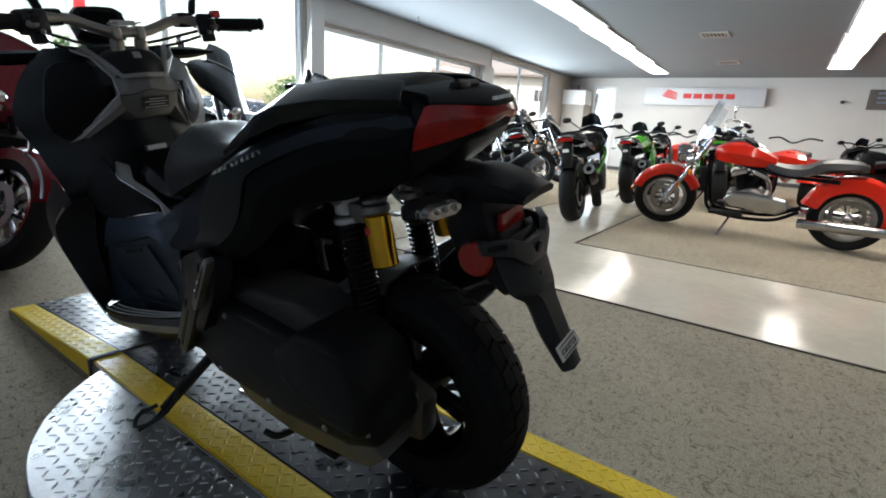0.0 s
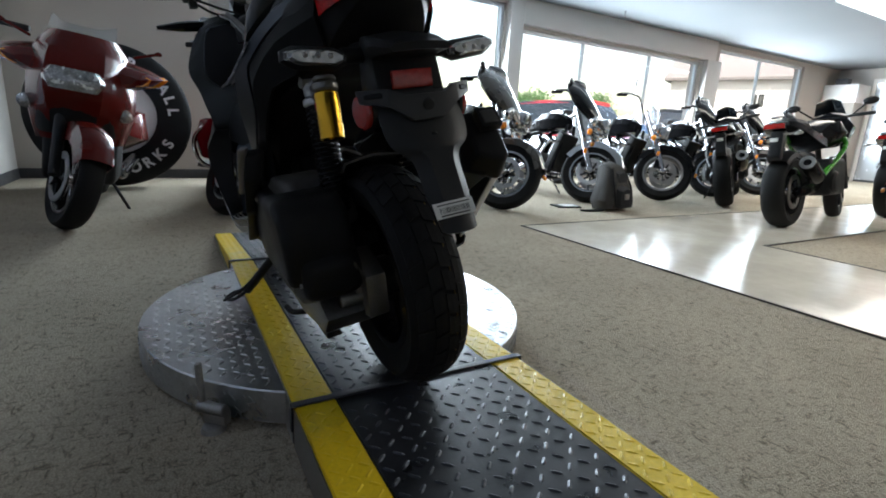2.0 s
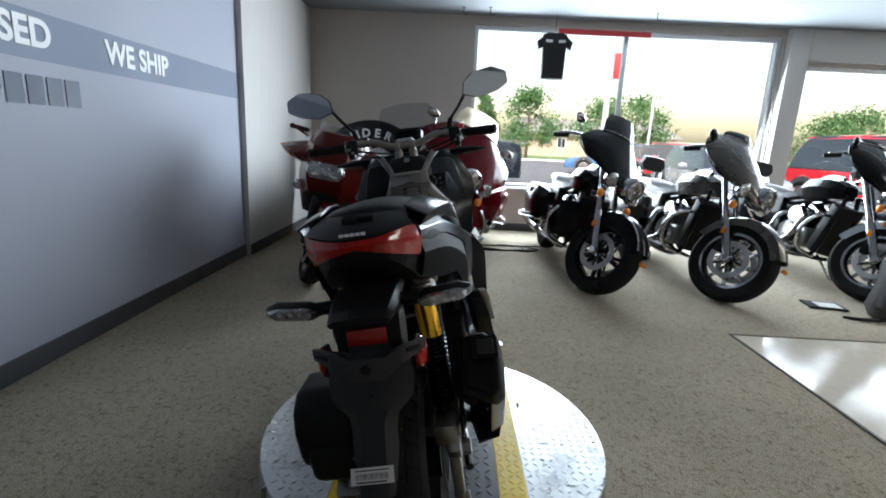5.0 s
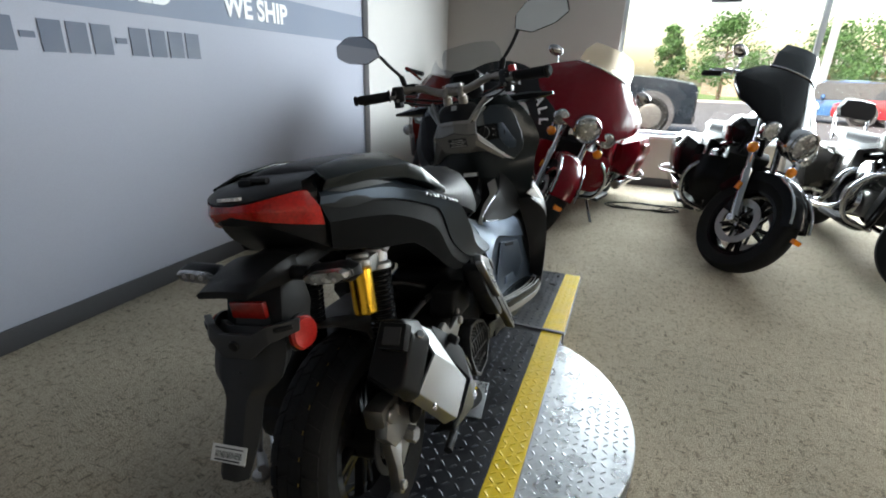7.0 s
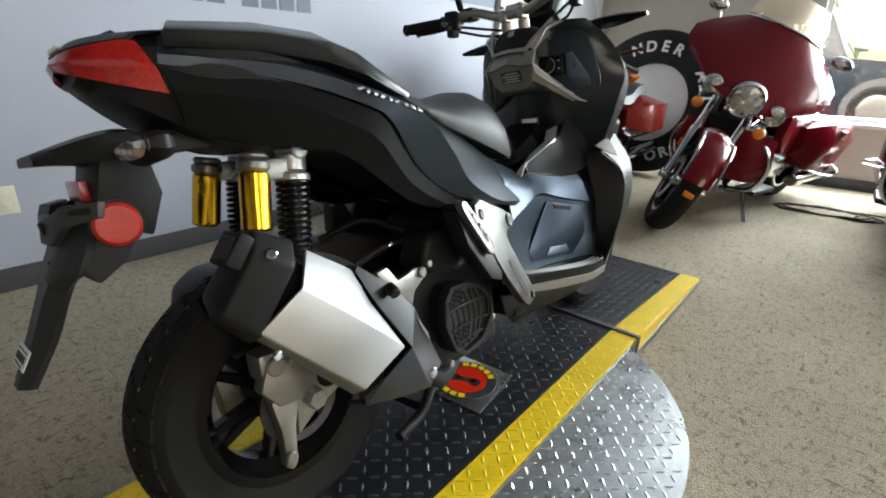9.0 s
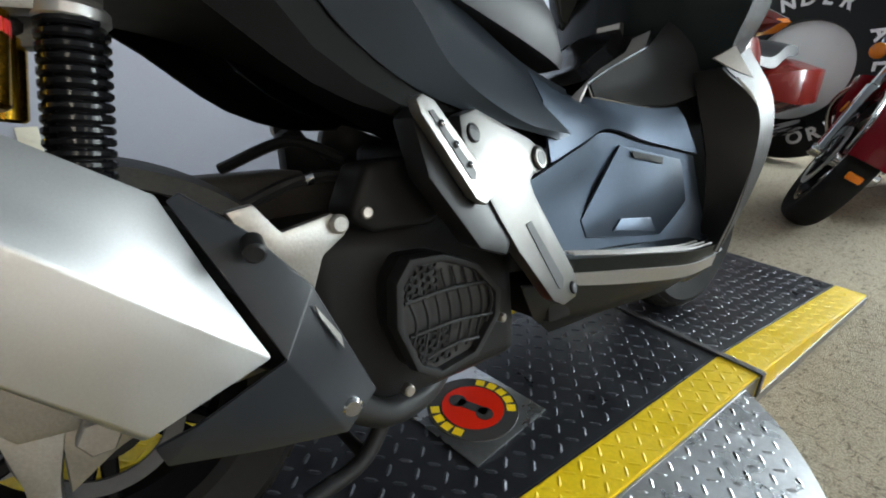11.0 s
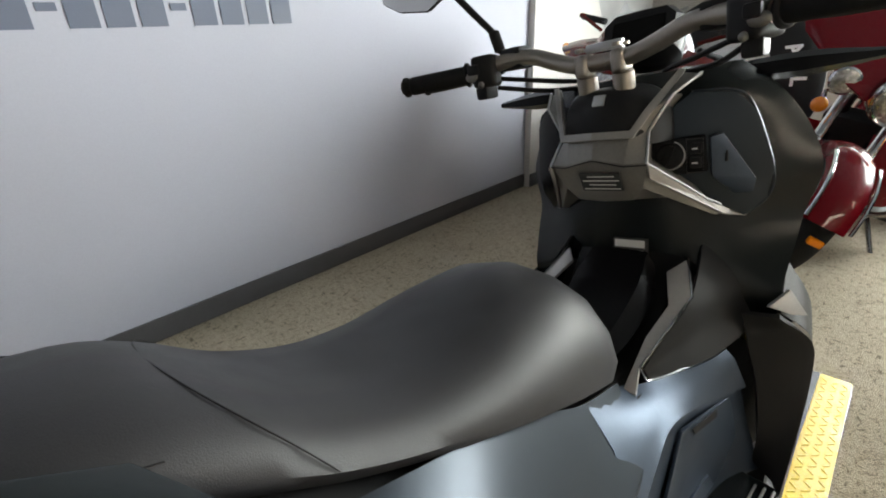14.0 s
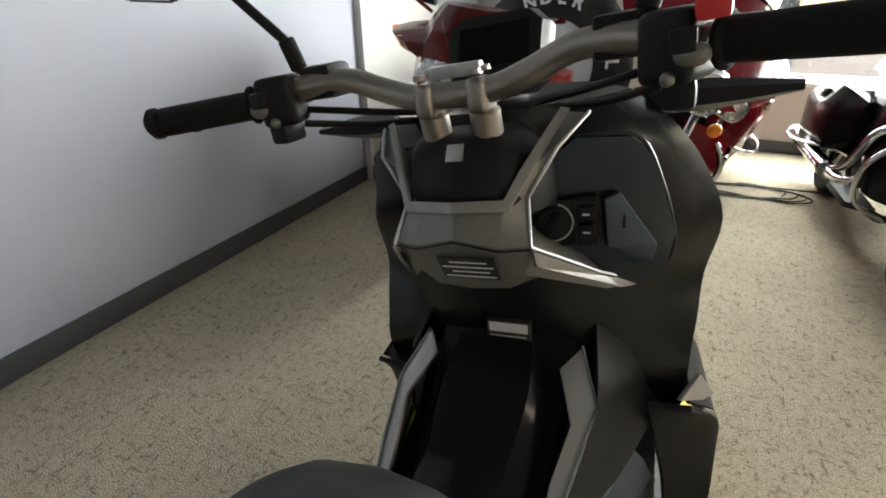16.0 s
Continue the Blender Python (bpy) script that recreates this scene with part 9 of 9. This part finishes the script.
# shirt on display in the window
sh = thing("t_shirt", pose(1.14, WY - 0.16, 0), "small black t-shirt hanging in front of the window", "t-shirt")
part("body", loft([(-0.03, [(0, 2.40), (0.07, 2.41), (0.13, 2.38), (0.13, 2.15), (0.125, 1.90), (0, 1.90)]), (0.0, [(0, 2.40), (0.075, 2.42), (0.145, 2.39), (0.14, 2.15), (0.135, 1.89), (0, 1.885)]), (0.03, [(0, 2.42), (0.07, 2.42), (0.13, 2.38), (0.13, 2.15), (0.125, 1.90), (0, 1.90)])], 3), "shirt", sh)
for s in (-1, 1):
    part("sleeve", loft([(-0.02, [(0.10, 2.40), (0.21, 2.31), (0.19, 2.22), (0.12, 2.26)]), (0.02, [(0.10, 2.40), (0.21, 2.31), (0.19, 2.22), (0.12, 2.26)])], 2, mirrored=False) if s > 0 else flip(loft([(-0.02, [(0.10, 2.40), (0.21, 2.31), (0.19, 2.22), (0.12, 2.26)]), (0.02, [(0.10, 2.40), (0.21, 2.31), (0.19, 2.22), (0.12, 2.26)])], 2, mirrored=False)), "shirt", sh)
part("print_bar", box(-0.11, -0.036, 2.30, -0.03, -0.032, 2.33), "label", sh)
part("print_bar", box(0.04, -0.036, 2.30, 0.12, -0.032, 2.33), "label", sh)
part("hanger", join(rod((0, 0, 2.42), (0, 0, 2.60), 0.003, 6), rod((-0.1, 0, 2.395), (0.1, 0, 2.395), 0.004, 6)), "dark", sh)
red_tag = thing("window_sign", pose(1.75, WY - 0.03, 2.46), "long red strip sign at the window head", "sign")
part("strip", box(-0.55, -0.01, -0.03, 0.55, 0.01, 0.03, 0.003), "signred", red_tag)

# cable coil on the carpet
cc = thing("cable", pose(0.58, 4.15, 0), "black cable lying in loose loops on the carpet", "cable")
pts = []
for i in range(64):
    a = i * 0.33
    r = 0.20 + 0.05 * math.sin(i * 0.7)
    pts.append((r * 1.2 * math.cos(a) + 0.012 * i / 6, r * 0.75 * math.sin(a), 0.006 + 0.003 * (i % 3)))
part("coil", tube(pts + [(0.6, 0.2, 0.006), (1.0, 0.5, 0.006), (1.5, 0.9, 0.006)], 0.005, 7, 3), "dark", cc)

# ---------------------------------------------------------------- outside
structure("ground", join(box(-60, WY + T + 0.02, -0.25, 80, 160, -0.15)), "grass", "lawn reaching to the horizon", "ground")
structure("road", box(-40, WY + T + 0.03, -0.15, 60, 38, -0.13), "asphalt", "pale asphalt parking lot in front of the shop", "road")
structure("pavement", box(-40, WY + T + 0.03, -0.13, 4.0, 15.2, 0.0, 0.02), "asphalt", "raised asphalt parking bay by the window", "pavement")
structure("kerb", box(-40, 38, -0.15, 60, 38.25, 0.0, 0.02), "white", "concrete kerb at the lot's edge", "kerb")


def vehicle(m, name, label, paint, L, W, Hh, hood, cabin, wr=0.36):
    v = thing(name, m, label, "car", "parked vehicles")
    w = W / 2
    z0, zb = 0.28, Hh * 0.55
    part("body", loft([(-L / 2, [(0, zb * 0.92), (w * 0.85, zb * 0.9), (w * 0.95, zb * 0.6), (w * 0.85, z0), (0, z0)]), (-L / 2 + 0.3, [(0, zb), (w * 0.93, zb * 0.98), (w, zb * 0.65), (w * 0.95, z0), (0, z0)]), (L / 2 - hood, [(0, zb), (w * 0.93, zb * 0.98), (w, zb * 0.65), (w * 0.95, z0), (0, z0)]), (L / 2 - 0.25, [(0, zb * 0.9), (w * 0.88, zb * 0.87), (w * 0.97, zb * 0.6), (w * 0.92, z0), (0, z0)]), (L / 2, [(0, zb * 0.78), (w * 0.8, zb * 0.75), (w * 0.88, zb * 0.55), (w * 0.8, z0), (0, z0)])], 4), paint, v)
    c0, c1 = cabin
    part("cabin", loft([(c0, [(0, zb), (w * 0.88, zb * 0.97), (w * 0.9, zb * 0.9), (0, zb * 0.9)]), (c0 + 0.35, [(0, Hh * 0.98), (w * 0.70, Hh * 0.95), (w * 0.88, zb), (0, zb * 0.9)]), ((c0 + c1) / 2, [(0, Hh), (w * 0.72, Hh * 0.97), (w * 0.9, zb), (0, zb * 0.9)]), (c1 - 0.6, [(0, Hh * 0.98), (w * 0.70, Hh * 0.95), (w * 0.88, zb), (0, zb * 0.9)]), (c1, [(0, zb), (w * 0.86, zb * 0.97), (w * 0.88, zb * 0.9), (0, zb * 0.9)])], 4), "carglass", v, "dark glazed cabin")
    part("roof_panel", loft([(c0 + 0.30, [(0, Hh * 1.0), (w * 0.66, Hh * 0.975), (w * 0.7, Hh * 0.94), (0, Hh * 0.94)]), ((c0 + c1) / 2, [(0, Hh * 1.02), (w * 0.70, Hh * 0.99), (w * 0.74, Hh * 0.95), (0, Hh * 0.95)]), (c1 - 0.55, [(0, Hh * 1.0), (w * 0.66, Hh * 0.975), (w * 0.7, Hh * 0.94), (0, Hh * 0.94)])], 3), paint, v)
    for s in (-1, 1):
        for y in (-L / 2 + 0.85, L / 2 - 0.9):
            part("wheel_arch", lathe([(-0.06, 0), (-0.06, wr * 1.22), (0.006, wr * 1.20), (0.006, 0)], 28, Matrix.Translation((s * w, y, wr * 1.05)) @ Matrix.Diagonal((s, 1, 1, 1))), "base", v, "dark wheel arch")
            wh = part("wheel", lathe([(-0.1, 0), (-0.13, wr * 0.4), (-0.11, wr * 0.61), (0.11, wr * 0.61), (0.13, wr * 0.4), (0.1, 0)], 20, Matrix.Translation((s * (w - 0.07), y, wr))), "cast", v)
            part("tyre", lathe(tyre_profile(wr, 0.12, wr * 0.61), 32, Matrix.Translation((s * (w - 0.07), y, wr)), closed=True), "rubber", wh)
        part("headlight", box(s * w * 0.55, L / 2 - 0.12, zb * 0.62, s * w * 0.88, L / 2 - 0.02, zb * 0.74, 0.02), "lens", v)
        part("tail_light", box(s * w * 0.72, -L / 2 - 0.01, zb * 0.6, s * w * 0.92, -L / 2 + 0.06, zb * 0.88, 0.02), "redlens", v)
        part("door_line", box(s * (w * 0.995), -0.1, z0 + 0.1, s * (w * 1.003), -0.08, zb * 0.9), "base", v)
        part("wing_mirror", ball((s * (w + 0.1), c1 - 0.75, zb + 0.1), 0.12, 1, 0.6, 0.7), paint, v)
    part("bumper", box(-w * 0.85, L / 2 - 0.08, z0 + 0.04, w * 0.85, L / 2 + 0.03, z0 + 0.2, 0.04), "base", v)
    return v


vehicle(pose(-1.25, 12.25, 0.0, 0, 0, -93), "pickup_truck", "dark blue-grey pickup truck parked outside the window", "carblack", 6.0, 2.1, 2.35, 1.9, (-0.9, 1.5), 0.42)
vehicle(pose(9.3, 20.4, -0.13, 0, 0, 62), "parked_car", "red hatchback parked across the lot", "carred", 4.3, 1.85, 1.6, 1.2, (-1.9, 1.2))
vehicle(pose(7.5, 21.6, -0.13, 0, 0, 68), "parked_car", "dark blue car parked across the lot", "carblue", 4.5, 1.78, 1.5, 1.3, (-1.7, 1.2))
vehicle(pose(9.6, 9.6, -0.13, 0, 0, 185), "parked_car", "red sport utility car parked near the shop", "carred", 4.7, 1.9, 1.8, 1.3, (-2.2, 1.2))
vehicle(pose(7.0, 12.2, -0.13, 0, 0, 176), "parked_car", "silver car parked outside", "carsilver", 4.5, 1.8, 1.45, 1.3, (-1.7, 1.2))
vehicle(pose(13.8, 9.4, -0.13, 0, 0, 100), "pickup_truck", "dark pickup truck with a bed, parked outside", "carblack", 5.4, 1.95, 1.8, 1.7, (-0.8, 1.4))


def house(m, w, d, h, roof_h, wall, label, wins):
    o = thing("house", m, label, "house", "houses across the street")
    part("wall", box(-w / 2, -d / 2, 0, w / 2, d / 2, h), wall, o)
    part("roof", prism([(-d / 2 - 0.5, h - 0.05), (0, h + roof_h), (d / 2 + 0.5, h - 0.05), (d / 2 + 0.5, h - 0.25), (-d / 2 - 0.5, h - 0.25)], -w / 2 - 0.5, w / 2 + 0.5), "roof", o)
    for x, z in wins:
        wi = part("window", box(x - 0.55, -d / 2 - 0.06, z, x + 0.55, -d / 2 - 0.002, z + 1.2, 0.02), "signwhite", o, "white framed window")
        part("pane", box(x - 0.45, -d / 2 - 0.075, z + 0.1, x - 0.03, -d / 2 - 0.055, z + 1.1), "carglass", wi)
        part("pane", box(x + 0.03, -d / 2 - 0.075, z + 0.1, x + 0.45, -d / 2 - 0.055, z + 1.1), "carglass", wi)
    return o


house(pose(17, 62, -0.2, 0, 0, 6), 18, 9, 2.8, 1.7, "brick", "long low tan brick house with a grey roof", ((-5, 1), (-1, 1), (4, 1)))
house(pose(-7, 56, -0.2, 0, 0, -14) @ pose(0, 0, 0, 0, 0, 90), 12, 9, 3.6, 3.8, "siding", "pale house with a steep gable", ((-3, 1), (2, 1)))
house(pose(44, 24, -0.2, 0, 0, -65), 12, 9, 6.2, 3.0, "siding", "white two-storey house beside the lot", ((-3.5, 0.8), (-3.5, 3.8), (0.5, 3.8), (3.5, 3.8), (3.5, 0.8)))
house(pose(72, 34, -0.2, 0, 0, -50), 12, 9, 5.6, 3.0, "siding", "pale two-storey house further off", ((-3.5, 0.8), (-3.5, 3.4), (0.5, 3.4), (3.5, 3.4)))


def tree(x, y, h, r, seed, base=0.28):
    rnd = random.Random(seed)
    t = thing("tree", pose(x, y, -0.2), "leafy green tree across the parking lot", "tree", "trees")
    trunk = [tube([(0, 0, 0), (0.05 * h * (rnd.random() - 0.5), 0, h * 0.3), (0, 0.03 * h * (rnd.random() - 0.5), h * 0.8)], h * 0.03, 8, 4, r1=h * 0.008)]
    for i in range(7):
        a = rnd.random() * 6.28
        z = h * (base + 0.08 * i)
        trunk.append(tube([(0, 0, z), (r * 0.4 * math.cos(a), r * 0.4 * math.sin(a), z + h * 0.1), (r * 0.75 * math.cos(a), r * 0.75 * math.sin(a), z + h * 0.16)], h * 0.012, 6, 3, r1=h * 0.003))
    part("trunk", join(*trunk), "bark", t)
    verts, faces = [], []
    for c in range(46):
        a, u = rnd.random() * 6.28, rnd.random()
        zz = base + (1 - base) * u
        rr = r * (0.25 + 0.75 * math.sin(min(1, (u * 1.05 + 0.08)) * 3.0)) * (0.5 + 0.5 * rnd.random())
        cx, cy, cz = rr * math.cos(a), rr * math.sin(a), h * zz
        for k in range(80):
            p = Vector((rnd.gauss(0, 1), rnd.gauss(0, 1), rnd.gauss(0, 0.8))) * r * 0.15
            n = Vector((rnd.gauss(0, 1), rnd.gauss(0, 1), rnd.gauss(0, 1) + 0.6)).normalized()
            s = h * (0.018 + 0.012 * rnd.random())
            e = n.orthogonal().normalized()
            f = n.cross(e)
            b = len(verts)
            o = Vector((cx, cy, cz)) + p
            for du, dv in ((-1, 0), (0, -0.55), (1, 0), (0, 0.55)):
                verts.append(tuple(o + e * s * du + f * s * dv))
            faces.append((b, b + 1, b + 2, b + 3))
    me = bpy.data.meshes.new("crown")
    me.from_pydata(verts, [], faces)
    me.materials.append(M["leaf"])
    c = new("crown", me)
    c.parent = t
    tagged(c, "crown of many small leaves", kind="stuff")
    return t


for i, (x, y, h, r) in enumerate(((-3.5, 30, 6.0, 2.4), (1.9, 31, 6.2, 1.2), (4.5, 30, 6.5, 3.0), (9.5, 31, 6.0, 3.0), (12.5, 34, 7.0, 3.2), (20.5, 27, 5.0, 2.6), (24, 29, 6.0, 3.0), (31.4, 30.1, 6.6, 3.0), (-12, 34, 8, 3.5), (52, 30, 6.5, 3.0))):
    tree(x * 1.33, y * 1.33, h * 0.82, r * 0.95, i + 3)

pole = thing("utility_pole", pose(6.85, 22.0, -0.14), "grey steel light pole with a red banner at the lot", "pole")
part("mast", rod((0, 0, 0), (0, 0, 9.5), 0.15, 14, r1=0.11), "alu", pole)
part("banner", box(0.12, -0.02, 4.3, 0.5, 0.02, 5.4, 0.01), "signred", pole)
part("cross_arm", rod((-0.9, 0, 6.6), (0.9, 0, 6.6), 0.05, 8), "alu", pole)
far_pole = thing("street_lamp", pose(10.9, 27.0, -0.14), "thin grey street lamp pole beyond the parked cars", "street lamp")
part("mast", rod((0, 0, 0), (0, 0, 7.5), 0.08, 10, r1=0.05), "alu", far_pole)
part("lamp_arm", tube([(0, 0, 7.4), (0.5, 0, 7.7), (1.2, 0, 7.75)], 0.04, 8), "alu", far_pole)
part("lamp_head", box(1.1, -0.12, 7.66, 1.6, 0.12, 7.80, 0.04), "alu", far_pole)
dump = thing("dumpster", pose(10.8, 8.2, -0.13, 0, 0, 8), "blue metal dumpster with a dark lid outside", "dumpster")
part("tub", prism([(-0.9, 0.15), (0.9, 0.15), (1.0, 1.2), (-1.0, 1.2)], -1.3, 1.3, 0.03), "carblue", dump)
part("lid", box(-1.35, -1.05, 1.2, 1.35, 1.05, 1.28, 0.02), "base", dump)
part("label_bar", box(-1.32, -0.5, 0.6, -1.3, -0.1, 0.9), "yellow", dump)
